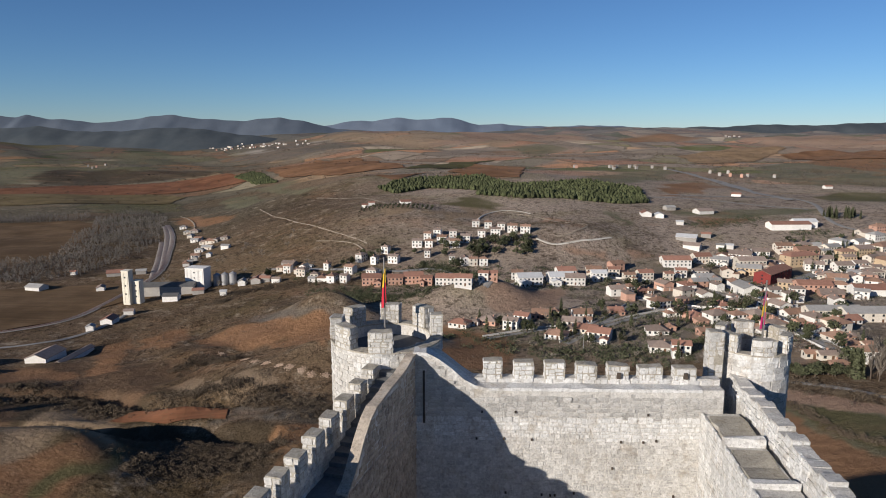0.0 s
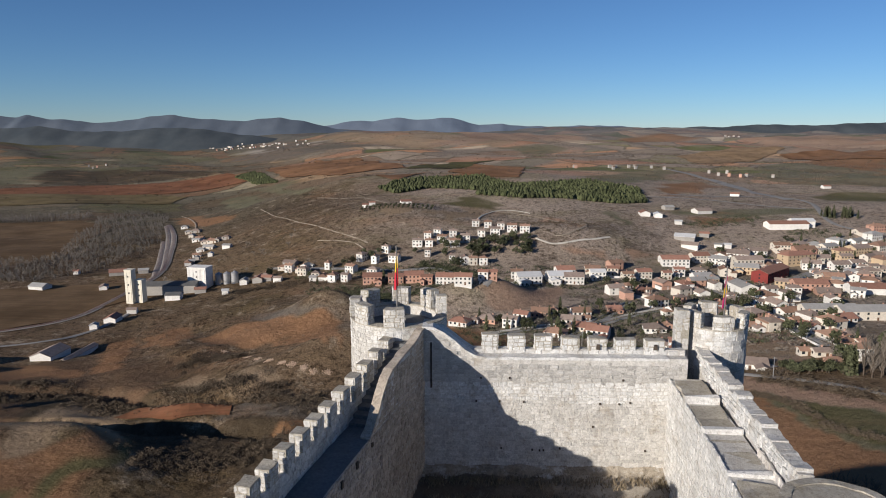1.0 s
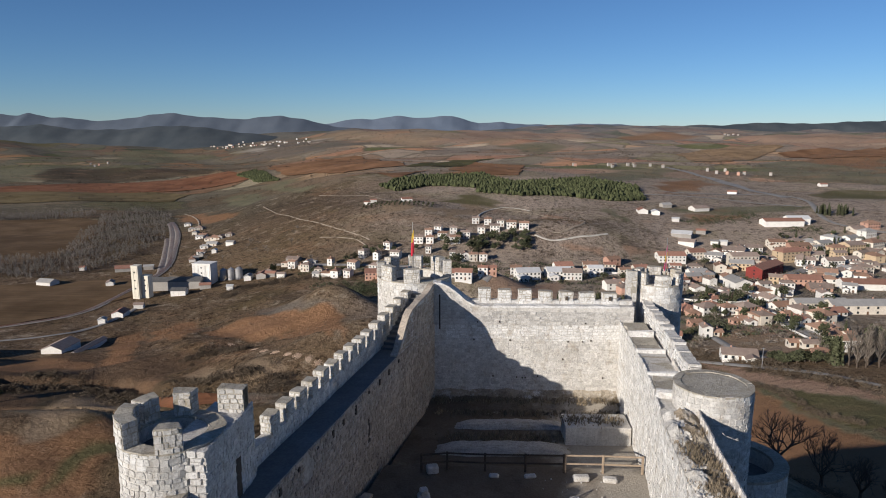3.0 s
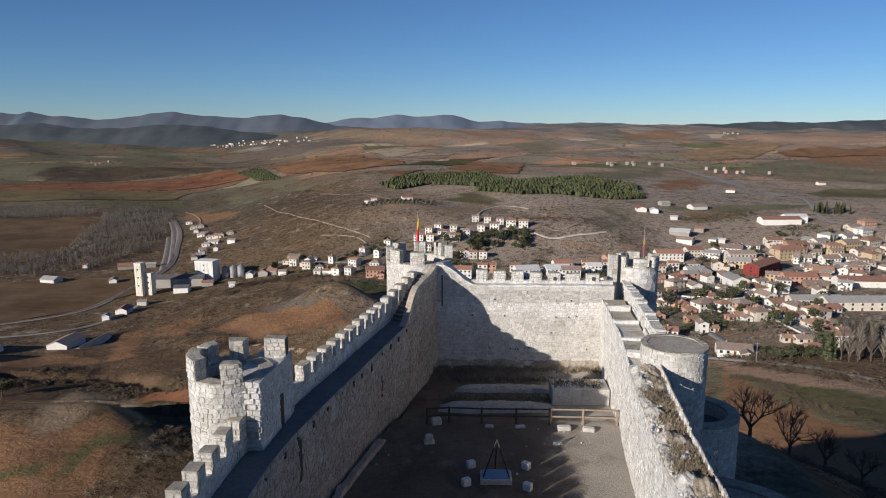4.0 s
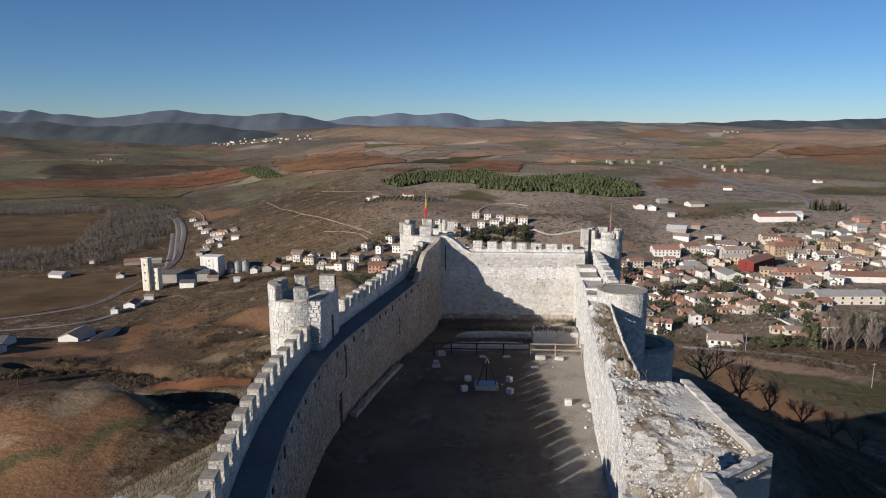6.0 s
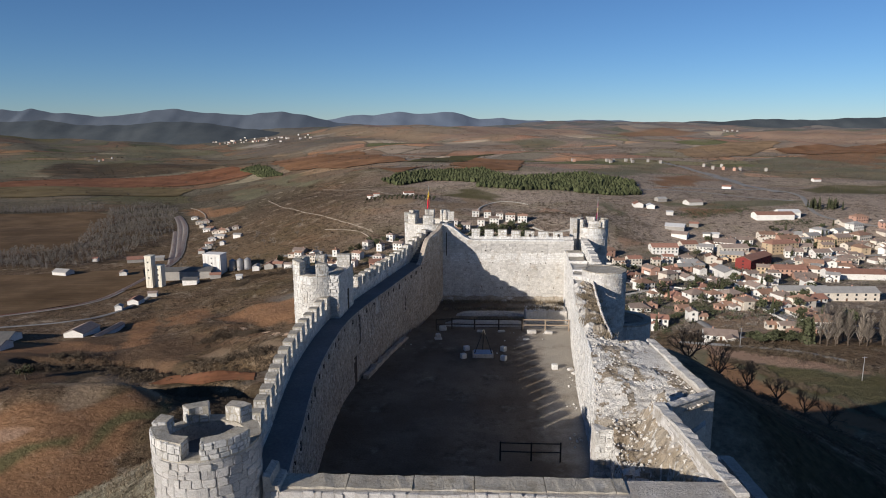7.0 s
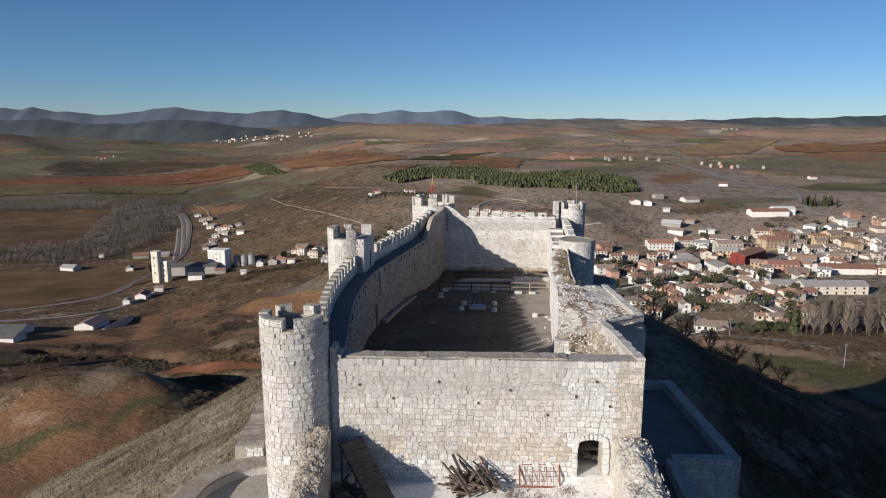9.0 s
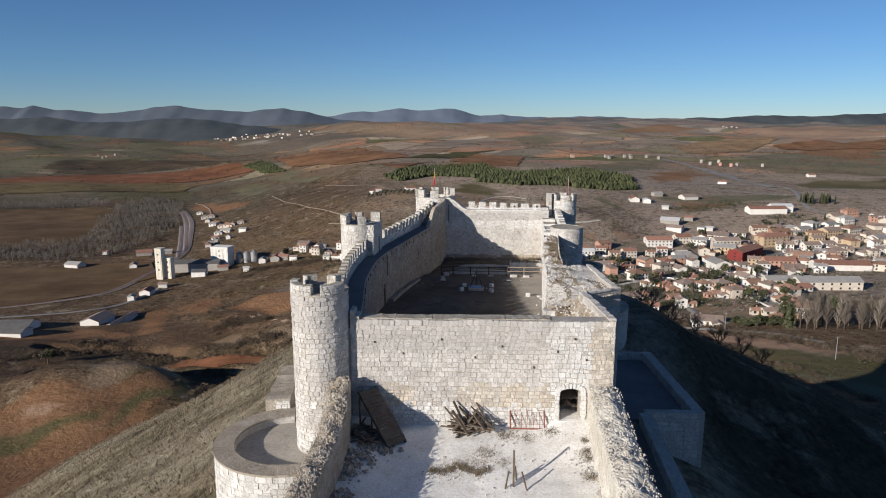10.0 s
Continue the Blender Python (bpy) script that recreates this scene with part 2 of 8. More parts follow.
def ground_material():
    m, nodes, links, shader = nodes_of("scrub_land")
    a = nodes.new("ShaderNodeVertexColor")
    a.layer_name = "soil"
    scrub = noise_of(nodes, links, 0.22, 9.0, 0.72)
    tufts = noise_of(nodes, links, 0.9, 7.0, 0.78)
    body = mixer(nodes, links, a.outputs[0], (0.30, 0.175, 0.10), ranged(nodes, links, noise_of(nodes, links, 0.011, 6.0, 0.6, stretch=(1, 1.8, 1)), 0.56, 0.68, 0, 0.4))
    # the attribute's alpha says how wild the land is: fields are smoother than scrub

    def wild(value):
        n = nodes.new("ShaderNodeMath")
        n.operation = "MULTIPLY"
        links.new(value, n.inputs[0])
        links.new(a.outputs[1], n.inputs[1])
        return n.outputs[0]

    body = mixer(nodes, links, body, (0.80, 0.84, 0.70), wild(ranged(nodes, links, noise_of(nodes, links, 0.016, 7.0, 0.65), 0.50, 0.64, 0, 0.8)), "MULTIPLY")
    body = mixer(nodes, links, body, (0.28, 0.26, 0.24), wild(ranged(nodes, links, scrub, 0.51, 0.62, 0, 0.9)), "MULTIPLY")
    body = mixer(nodes, links, body, (0.40, 0.38, 0.36), wild(ranged(nodes, links, noise_of(nodes, links, 0.035, 9.0, 0.78), 0.51, 0.64, 0, 0.85)), "MULTIPLY")
    body = mixer(nodes, links, body, (0.44, 0.36, 0.27), wild(ranged(nodes, links, noise_of(nodes, links, 0.06, 9.0, 0.78), 0.54, 0.68, 0, 0.7)))
    # a patchwork of fields on the far plateau, with hedges along some of their edges
    place = nodes.new("ShaderNodeTexCoord").outputs["Object"]
    wander = nodes.new("ShaderNodeTexNoise")
    wander.inputs["Scale"].default_value, wander.inputs["Detail"].default_value = 0.0035, 3.0
    links.new(place, wander.inputs["Vector"])
    shifted = nodes.new("ShaderNodeVectorMath")
    shifted.operation = "MULTIPLY_ADD"
    shifted.inputs[1].default_value = (170, 150, 0)
    links.new(wander.outputs["Color"], shifted.inputs[0])
    links.new(place, shifted.inputs[2])
    flat = nodes.new("ShaderNodeMapping")
    flat.inputs["Scale"].default_value = (1 / 165, 1 / 120, 0)
    flat.inputs["Rotation"].default_value = (0, 0, 0.35)
    links.new(shifted.outputs[0], flat.inputs[0])
    cells, edges = nodes.new("ShaderNodeTexVoronoi"), nodes.new("ShaderNodeTexVoronoi")
    edges.feature = "DISTANCE_TO_EDGE"
    for n in (cells, edges):
        n.voronoi_dimensions = "2D"
        n.inputs["Scale"].default_value = 1.0
        links.new(flat.outputs[0], n.inputs["Vector"])
    pick = nodes.new("ShaderNodeSeparateColor")
    links.new(cells.outputs["Color"], pick.inputs[0])
    ramp = nodes.new("ShaderNodeValToRGB")
    ramp.color_ramp.interpolation = "CONSTANT"
    tones = [(0.50, 0.325, 0.20), (0.31, 0.245, 0.185), (0.27, 0.18, 0.12), (0.52, 0.28, 0.155), (0.26, 0.225, 0.12), (0.34, 0.27, 0.205), (0.55, 0.435, 0.31), (0.145, 0.15, 0.062), (0.40, 0.22, 0.14), (0.28, 0.22, 0.165)]
    while len(ramp.color_ramp.elements) < len(tones):
        ramp.color_ramp.elements.new(0.5)
    for i, tone in enumerate(tones):
        ramp.color_ramp.elements[i].position, ramp.color_ramp.elements[i].color = i / len(tones), (*tone, 1)
    links.new(pick.outputs[0], ramp.inputs[0])
    fields = mixer(nodes, links, ramp.outputs[0], (0.13, 0.115, 0.085), ranged(nodes, links, edges.outputs["Distance"], 0.02, 0.05, 0.75, 0.0))
    fields = mixer(nodes, links, fields, (0.27, 0.222, 0.172), ranged(nodes, links, noise_of(nodes, links, 0.0032, 5.0, 0.6, stretch=(1, 1.6, 1)), 0.50, 0.58, 0, 0.8))
    fields = mixer(nodes, links, fields, (0.62, 0.60, 0.55), ranged(nodes, links, noise_of(nodes, links, 0.02, 7.0, 0.72, stretch=(0.6, 1, 1)), 0.50, 0.62, 0, 0.7), "MULTIPLY")
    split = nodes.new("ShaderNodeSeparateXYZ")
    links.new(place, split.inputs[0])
    # farthest fields turn to woods, with bluish haze put into their colour
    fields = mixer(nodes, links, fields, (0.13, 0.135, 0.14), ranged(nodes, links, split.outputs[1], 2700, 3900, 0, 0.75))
    # fields of the western plain are darker, slightly greener, than the eastern slopes
    lean = nodes.new("ShaderNodeMath")
    lean.operation = "DIVIDE"
    links.new(split.outputs[0], lean.inputs[0])
    links.new(split.outputs[1], lean.inputs[1])
    fields = mixer(nodes, links, fields, (0.56, 0.60, 0.56), ranged(nodes, links, lean.outputs[0], -0.12, -0.34), "MULTIPLY")
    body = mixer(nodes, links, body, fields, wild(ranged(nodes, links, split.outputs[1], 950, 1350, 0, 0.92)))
    rills = ranged(nodes, links, noise_of(nodes, links, 1.0, 5.0, 0.65, stretch=(0.03, 0.17, 0.1)), 0.48, 0.66, 0, 0.75)
    near = nodes.new("ShaderNodeMath")
    near.operation = "MULTIPLY"
    links.new(rills, near.inputs[0])
    links.new(ranged(nodes, links, split.outputs[1], 70, 120, 1, 0), near.inputs[1])
    body = mixer(nodes, links, body, (0.42, 0.40, 0.36), near.outputs[0], "MULTIPLY")
    hsv = nodes.new("ShaderNodeHueSaturation")
    links.new(body, hsv.inputs["Color"])
    shade = nodes.new("ShaderNodeMath")
    shade.operation = "ADD"
    shade.inputs[1].default_value = 1.0
    links.new(wild(ranged(nodes, links, tufts, 0.32, 0.68, -0.48, 0.58)), shade.inputs[0])
    links.new(shade.outputs[0], hsv.inputs["Value"])
    links.new(hsv.outputs[0], shader.inputs["Base Color"])
    shader.inputs["Roughness"].default_value, shader.inputs["Specular IOR Level"].default_value = 0.95, 0.1
    bumped(nodes, links, shader, scrub, 1.0, 2.2)
    return m


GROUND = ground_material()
ASPHALT = surface("worn_asphalt", (0.24, 0.23, 0.22), (0.30, 0.285, 0.265), 0.1, 3, bump=0.1)
GRAVEL = surface("pale_track", (0.36, 0.30, 0.235), (0.28, 0.23, 0.175), 0.1, 3, bump=0.2, stain=(0.20, 0.155, 0.11))
PATH_LIME = surface("pale_lime_path", (0.58, 0.54, 0.47), (0.47, 0.43, 0.37), 0.1, 3, bump=0.2)
BALLAST = surface("rail_ballast", (0.36, 0.315, 0.28), (0.28, 0.25, 0.22), 0.3, 3, bump=0.3)
PINE = surface("pine_needles", (0.050, 0.058, 0.026), (0.078, 0.086, 0.040), 0.05, 2, spread=0.4, bump=0.0)
EVERGREEN = surface("evergreen_leaves", (0.056, 0.064, 0.034), (0.095, 0.098, 0.055), 0.06, 4, spread=0.4, bump=0.0)
BARE = surface("bare_twigs", (0.19, 0.16, 0.13), (0.26, 0.225, 0.19), 0.05, 3, spread=0.3, bump=0.0)
RIVER_TWIGS = surface("riverside_twigs", (0.145, 0.128, 0.110), (0.212, 0.190, 0.168), 0.02, 2, spread=0.3, bump=0.0)
BARK = surface("bark", (0.085, 0.065, 0.05), (0.12, 0.095, 0.075), 1.0, 8, bump=0.5, depth=0.03)
SCRUB = surface("dry_scrub", (0.085, 0.064, 0.045), (0.135, 0.104, 0.072), 0.05, 3, spread=0.35, bump=0.0)
# the ridges' blue is distance haze mixed into their base colours
MOUNTAIN = surface("hazed_wooded_ridge", (0.080, 0.100, 0.130), (0.10, 0.12, 0.15), 0.004, 0.2, bump=0.2, depth=6)
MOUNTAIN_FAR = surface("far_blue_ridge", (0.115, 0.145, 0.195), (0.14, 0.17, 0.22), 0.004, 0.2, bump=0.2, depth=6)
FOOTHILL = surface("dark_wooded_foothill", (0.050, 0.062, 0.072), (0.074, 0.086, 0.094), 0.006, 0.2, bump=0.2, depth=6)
SCAR_ROCK = surface("eroded_pink_rock", (0.40, 0.28, 0.20), (0.47, 0.36, 0.27), 0.3, 3, spread=0.2, bump=0.4)
WALLS = {
    "white": surface("white_render", (0.72, 0.70, 0.66), (0.64, 0.62, 0.58), 0.2, 2, bump=0.1, spread=0.14, pieces="object"),
    "cream": surface("cream_render", (0.60, 0.55, 0.475), (0.53, 0.48, 0.41), 0.2, 2, bump=0.1, spread=0.14, pieces="object"),
    "brick": surface("red_brick", (0.50, 0.30, 0.23), (0.43, 0.26, 0.195), 0.2, 2, bump=0.1, spread=0.14, pieces="object"),
    "grey": surface("grey_render", (0.36, 0.34, 0.31), (0.30, 0.28, 0.26), 0.2, 2, bump=0.1, spread=0.14, pieces="object"),
    "ochre": surface("ochre_render", (0.52, 0.40, 0.27), (0.46, 0.35, 0.235), 0.2, 2, bump=0.1, spread=0.14, pieces="object"),
    "crimson": surface("crimson_render", (0.23, 0.045, 0.04), (0.19, 0.04, 0.035), 0.2, 2, bump=0.1, spread=0.14, pieces="object"),
}
ROOFS = {
    "tile": surface("clay_tiles", (0.33, 0.20, 0.14), (0.26, 0.165, 0.118), 0.4, 3, bump=0.5, depth=0.1, spread=0.22, pieces="object"),
    "brown": surface("weathered_tiles", (0.25, 0.19, 0.158), (0.31, 0.245, 0.205), 0.4, 3, bump=0.5, depth=0.1, spread=0.22, pieces="object"),
    "red": surface("red_tiles", (0.34, 0.18, 0.13), (0.28, 0.15, 0.11), 0.4, 3, bump=0.5, depth=0.1, spread=0.22, pieces="object"),
    "dark": surface("dark_sheets", (0.10, 0.10, 0.10), (0.14, 0.135, 0.13), 0.2, 3, bump=0.3, depth=0.1),
    "grey": surface("fibre_cement_sheets", (0.30, 0.29, 0.28), (0.36, 0.35, 0.33), 0.2, 3, bump=0.3, depth=0.1, spread=0.22, pieces="object"),
    "white": surface("pale_metal_sheets", (0.62, 0.62, 0.61), (0.55, 0.55, 0.55), 0.2, 3, rough=0.5, bump=0.1, spread=0.14, pieces="object"),
}
PANE = surface("window_glass", (0.025, 0.03, 0.035), (0.03, 0.036, 0.042), 1, 3, rough=0.12, bump=0.0)
DOOR = surface("door_paint", (0.16, 0.09, 0.055), (0.12, 0.07, 0.045), 1, 3, bump=0.0)
SILO_PAINT = surface("silo_render", (0.72, 0.67, 0.56), (0.64, 0.60, 0.50), 0.1, 2, bump=0.1)
TERRACE = surface("terrace_screed", (0.21, 0.205, 0.20), (0.16, 0.155, 0.15), 0.35, 8, bump=0.3, depth=0.02)
STEEL = surface("galvanised_steel", (0.36, 0.36, 0.36), (0.30, 0.30, 0.31), 0.3, 2, rough=0.5, metal=0.3, bump=0.0)


# ---- builders ----
def mesh_of(name, verts, faces, material):
    me = bpy.data.meshes.new(name)
    me.from_pydata([tuple(v) for v in verts], [], faces)
    me.materials.append(material)
    me.update()
    return me


def solid(name, verts, faces, material, parent=None, label=""):
    ob = new(name, mesh_of(name, verts, faces, material))
    if parent:
        ob.parent = parent
    return tagged(ob, label)


def part(name, bm, material, parent, label=""):
    me = bpy.data.meshes.new(name)
    bm.to_mesh(me)
    bm.free()
    me.materials.append(material)
    ob = new(name, me)
    ob.parent = parent
    return tagged(ob, label)


def base(name, x, y, z, label, category, group="", kind="", turn=0):
    ob = new(name)
    ob.empty_display_size = 0.3
    ob.matrix_world = pose(x, y, z, 0, 0, turn)
    return tagged(ob, label, category, group, kind)


BOX_FACES = [(0, 3, 2, 1), (4, 5, 6, 7), (0, 1, 5, 4), (1, 2, 6, 5), (2, 3, 7, 6), (3, 0, 4, 7)]


def box_into(verts, faces, x0, y0, z0, x1, y1, z1, m=None):
    n = len(verts)
    corners = [(x0, y0, z0), (x1, y0, z0), (x1, y1, z0), (x0, y1, z0), (x0, y0, z1), (x1, y0, z1), (x1, y1, z1), (x0, y1, z1)]
    verts += [tuple(m @ Vector(c)) for c in corners] if m else corners
    faces += [tuple(n + i for i in f) for f in BOX_FACES]


def bevel_box(size, worn=0.02, m=None):
    bm = bmesh.new()
    bmesh.ops.create_cube(bm, size=1, matrix=(m or Matrix()) @ Matrix.Diagonal((*size, 1)))
    bmesh.ops.bevel(bm, geom=bm.edges[:], offset=worn, segments=1, affect="EDGES")
    return bm


def bar_into(verts, faces, a, b, r, sides=5, r2=None):
    a, b = Vector(a), Vector(b)
    way = (b - a).normalized()
    u = way.orthogonal().normalized()
    v = way.cross(u)
    n, r2 = len(verts), r if r2 is None else r2
    for p, q in ((a, r), (b, r2)):
        verts += [tuple(p + q * (math.cos(2 * math.pi * k / sides) * u + math.sin(2 * math.pi * k / sides) * v)) for k in range(sides)]
    faces += [(n + k, n + (k + 1) % sides, n + sides + (k + 1) % sides, n + sides + k) for k in range(sides)]
    faces += [tuple(n + k for k in range(sides))[::-1], tuple(n + sides + k for k in range(sides))]


def courses(rng, length, low, high, tall, wide, skip=None, ragged=0.25, gap=0.010):
    """Blocks of an uneven coursed wall face: (u0, u1, v0, v1) along the wall and up it."""
    v, out = low, []
    while v < high - 0.08:
        h = min(tall * rng.uniform(1 - ragged, 1 + ragged), high - v)
        if high - v - h < 0.1:
            h = high - v
        u = -wide * rng.uniform(0, 0.8)
        while u < length:
            w = wide * rng.uniform(1 - 1.6 * ragged, 1 + 1.6 * ragged)
            a, b = max(u, 0), min(u + w, length)
            if b - a > 0.09 and not (skip and skip((a + b) / 2, v + h / 2)):
                lift = rng.uniform(-0.009, 0.009)
                split = rng.uniform(0.38, 0.62) * h if rng.random() < 0.4 * ragged and h > 0.2 else h
                for v0, v1 in ((0, split), (split, h)):
                    if v1 - v0 > 0.05:
                        out.append((a + gap / 2, b - gap / 2, v + v0 + gap / 2 + lift, v + v1 - gap / 2 + lift))
            u += w
        v += h
    return out


def settle(u, v, amount=1.0):
    """Old masonry has sagged: the courses wander a little."""
    return u + 0.07 * amount * noise.noise(Vector((u * 0.9, v * 1.7, 3))), v + 0.075 * amount * noise.noise(Vector((u * 0.45, v * 0.7, 7))) + 0.03 * amount * noise.noise(Vector((u * 1.9, v * 1.2, 1)))


def face_of_blocks(rng, blocks, place, proud=0.028, worn=0.014, crooked=1.0):
    """Each block as a bevelled stone with knocked-off corners standing a little proud of the wall's core. place(u, v, out) gives the point."""
    verts, faces = [], []
    for u0, u1, v0, v1 in blocks:
        n, out = len(verts), proud * rng.uniform(0.3, 1.4)
        w, h = u1 - u0, v1 - v0
        k = crooked * min(0.03, 0.07 * w, 0.08 * h)
        e = min(worn, 0.2 * w, 0.2 * h)
        su, sv = settle((u0 + u1) / 2, (v0 + v1) / 2)
        su, sv = su - (u0 + u1) / 2, sv - (v0 + v1) / 2
        cut = [crooked * (rng.uniform(0.02, 0.13) if rng.random() < 0.8 else rng.uniform(0.15, 0.4)) * min(w, h) for _ in range(4)]
        ring = [(u0 + cut[0], v0), (u1 - cut[1], v0), (u1, v0 + cut[1]), (u1, v1 - cut[2]), (u1 - cut[2], v1), (u0 + cut[3], v1), (u0, v1 - cut[3]), (u0, v0 + cut[0])]
        ring = [(u + su + rng.uniform(-k, k), v + sv + rng.uniform(-k, k)) for u, v in ring]
        mu, mv = (u0 + u1) / 2 + su, (v0 + v1) / 2 + sv
        tilt_u, tilt_v = rng.uniform(-0.35, 0.35) * out, rng.uniform(-0.35, 0.35) * out
        verts += [place(u, v, -0.04) for u, v in ring]
        for u, v in ring:
            f = 1 - e / (0.5 * min(w, h)) * rng.uniform(0.6, 1.3)
            verts.append(place(mu + (u - mu) * f, mv + (v - mv) * f, out + tilt_u * (u - mu) / w * 2 + tilt_v * (v - mv) / h * 2))
        faces.append(tuple(range(n + 8, n + 16)))
        faces += [(n + j, n + (j + 1) % 8, n + 8 + (j + 1) % 8, n + 8 + j) for j in range(8)]
    return verts, faces


def stonework(parent, rng, blocks, place, material, name="stonework", **more):
    verts, faces = face_of_blocks(rng, blocks, place, **more)
    return tagged(solid(name, verts, faces, material, parent), kind="stuff")


UNIT_STONES = []
for seed in range(14):
    rng = random.Random(seed)
    vs, fs = face_of_blocks(rng, [(-0.5, 0.5, -0.5, 0.5)], lambda u, v, o: (1.03 * u, 1.03 * v, o), proud=0.03, worn=0.045)
    UNIT_STONES.append((vs, fs))


def single_stones(parent, rng, blocks, place, normal, material, name="stone"):
    """The same blocks as pieces of their own, on a few shared meshes."""
    meshes = [mesh_of("stone", vs, fs, material) for vs, fs in UNIT_STONES]
    for u0, u1, v0, v1 in blocks:
        c = Vector(place(*settle((u0 + u1) / 2, (v0 + v1) / 2), 0))
        out = Vector(normal((u0 + u1) / 2, (v0 + v1) / 2)).normalized()
        up = Vector((0, 0, 1))
        m = Matrix((up.cross(out), up, out)).transposed().to_4x4()
        ob = new(name, rng.choice(meshes))
        ob.parent = parent
        ob.matrix_world = Matrix.Translation(c) @ m @ pose(0, 0, 0, 0, 0, rng.uniform(-1.2, 1.2)) @ Matrix.Diagonal((u1 - u0, v1 - v0, rng.uniform(0.4, 1.4), 1))


def curve_points(points, step):
    """A smooth line through points, at about even steps, as 2D vectors with its left-hand normal."""
    pts = [Vector(p) for p in points]
    line = []
    for i in range(len(pts) - 1):
        p0, p1, p2, p3 = pts[max(i - 1, 0)], pts[i], pts[i + 1], pts[min(i + 2, len(pts) - 1)]
        for k in range(12):
            t = k / 12
            line.append(0.5 * (2 * p1 + (p2 - p0) * t + (2 * p0 - 5 * p1 + 4 * p2 - p3) * t * t + (3 * p1 - p0 - 3 * p2 + p3) * t**3))
    line.append(pts[-1])
    far = [0.0]
    for a, b in zip(line, line[1:]):
        far.append(far[-1] + (b - a).length)
    n = max(2, round(far[-1] / step))
    xs, ys = [np.interp(np.linspace(0, far[-1], n + 1), far, [p[k] for p in line]) for k in (0, 1)]
    return [Vector((a, b)) for a, b in zip(xs, ys)], far[-1]


class Line:
    """A wall's plan line: at(u) gives the point at u metres along it, side(u) the normal to its left."""

    def __init__(self, points, step=0.4):
        self.points, self.length = curve_points(points, step)
        self.step = self.length / (len(self.points) - 1)

    def at(self, u):
        k = min(max(u / self.step, 0), len(self.points) - 1.0001)
        i = int(k)
        return self.points[i].lerp(self.points[i + 1], k - i)

    def side(self, u):
        way = self.at(min(u + 0.6, self.length)) - self.at(max(u - 0.6, 0))
        return Vector((-way.y, way.x)).normalized()

    def place(self, u, z, left):
        p = self.at(u) + left * self.side(u)
        return (p.x, p.y, z)


def band(line, u0, u1, right, left, low, high, step=0.5, rough=0.0, seed=0):
    """A wall body along a line between two offsets; low and high may be functions of u. Returns verts, faces."""
    n = max(2, int((u1 - u0) / step) + 1)
    rng, verts, faces = random.Random(seed), [], []
    call = lambda v, u: v(u) if callable(v) else v  # noqa: E731
    for k in range(n):
        u = u0 + (u1 - u0) * k / (n - 1)
        j = lambda: rng.uniform(-rough, rough)  # noqa: E731
        verts += [line.place(u, call(low, u), call(right, u)), line.place(u, call(low, u), call(left, u)), line.place(u, call(high, u) + j(), call(left, u) + j()), line.place(u, call(high, u) + j(), call(right, u) + j())]
        if k:
            a, b = 4 * k - 4, 4 * k
            faces += [(a + i, a + (i + 1) % 4, b + (i + 1) % 4, b + i) for i in range(4)]
    faces += [(3, 2, 1, 0), (4 * n - 4, 4 * n - 3, 4 * n - 2, 4 * n - 1)]
    return verts, faces


def stone_block(name, parent, line, u0, u1, right, left, low, high, rng, tall=0.3, wide=0.42, body=None, stone=None, label=""):
    """A merlon or pier: a core with bevelled stones on its sides and a slightly uneven top."""
    slope = rng.uniform(-0.03, 0.03)
    verts, faces = band(line, u0, u1, right, left, low, lambda u: high + slope * (1 if u > (u0 + u1) / 2 else -1), step=(u1 - u0) / 2, rough=0.02, seed=rng.random())
    ob = solid(name, verts, faces, body or COPING, parent, label)
    me, w = ob.data, u1 - u0
    vs, fs = [], []
    sides = [
        (w, lambda u, v, o: line.place(u0 + u, v, right - o)),
        (w, lambda u, v, o: line.place(u1 - u, v, left + o)),
    ]
    for length, place in sides:
        v, f = face_of_blocks(rng, courses(rng, length, low, high - 0.02, tall, wide, ragged=0.35), place, 0.022)
        fs += [tuple(i + len(vs) for i in q) for q in f]
        vs += v
    deep = left - right
    for end, sign in ((u0, -1), (u1, 1)):
        place = lambda u, v, o, end=end, sign=sign: line.place(end + sign * o, v, right + u if sign > 0 else left - u)  # noqa: E731
        v, f = face_of_blocks(rng, courses(rng, deep, low, high - 0.02, tall, wide, ragged=0.35), place, 0.022)
        fs += [tuple(i + len(vs) for i in q) for q in f]
        vs += v
    tagged(solid("stone_facing", vs, fs, stone or STONE_BRIGHT, ob), kind="stuff")
    return ob


def ring_line(cx, cy, r, a0=0.0, a1=360.0):
    """Anticlockwise, so that its left side is the inside."""
    line = Line([(cx + r, cy), (cx, cy + r)])
    n = max(8, int(abs(a1 - a0) / 6))
    line.points = [Vector((cx + r * math.cos(radians(a0 + (a1 - a0) * k / n)), cy + r * math.sin(radians(a0 + (a1 - a0) * k / n)))) for k in range(n + 1)]
    line.length = abs(radians(a1 - a0)) * r
    line.step = line.length / n
    line.side = lambda u: Vector((-math.cos(radians(a0 + (a1 - a0) * u / line.length)), -math.sin(radians(a0 + (a1 - a0) * u / line.length))))
    line.at = lambda u: Vector((cx + r * math.cos(radians(a0 + (a1 - a0) * u / line.length)), cy + r * math.sin(radians(a0 + (a1 - a0) * u / line.length))))
    return line


# ---- the land ----
# valley profiles: height along the depth of the valley, for its west side, middle and east side
def smooth(a, b, v):
    s = np.clip((v - a) / (b - a), 0, 1)
    return s * s * (3 - 2 * s)


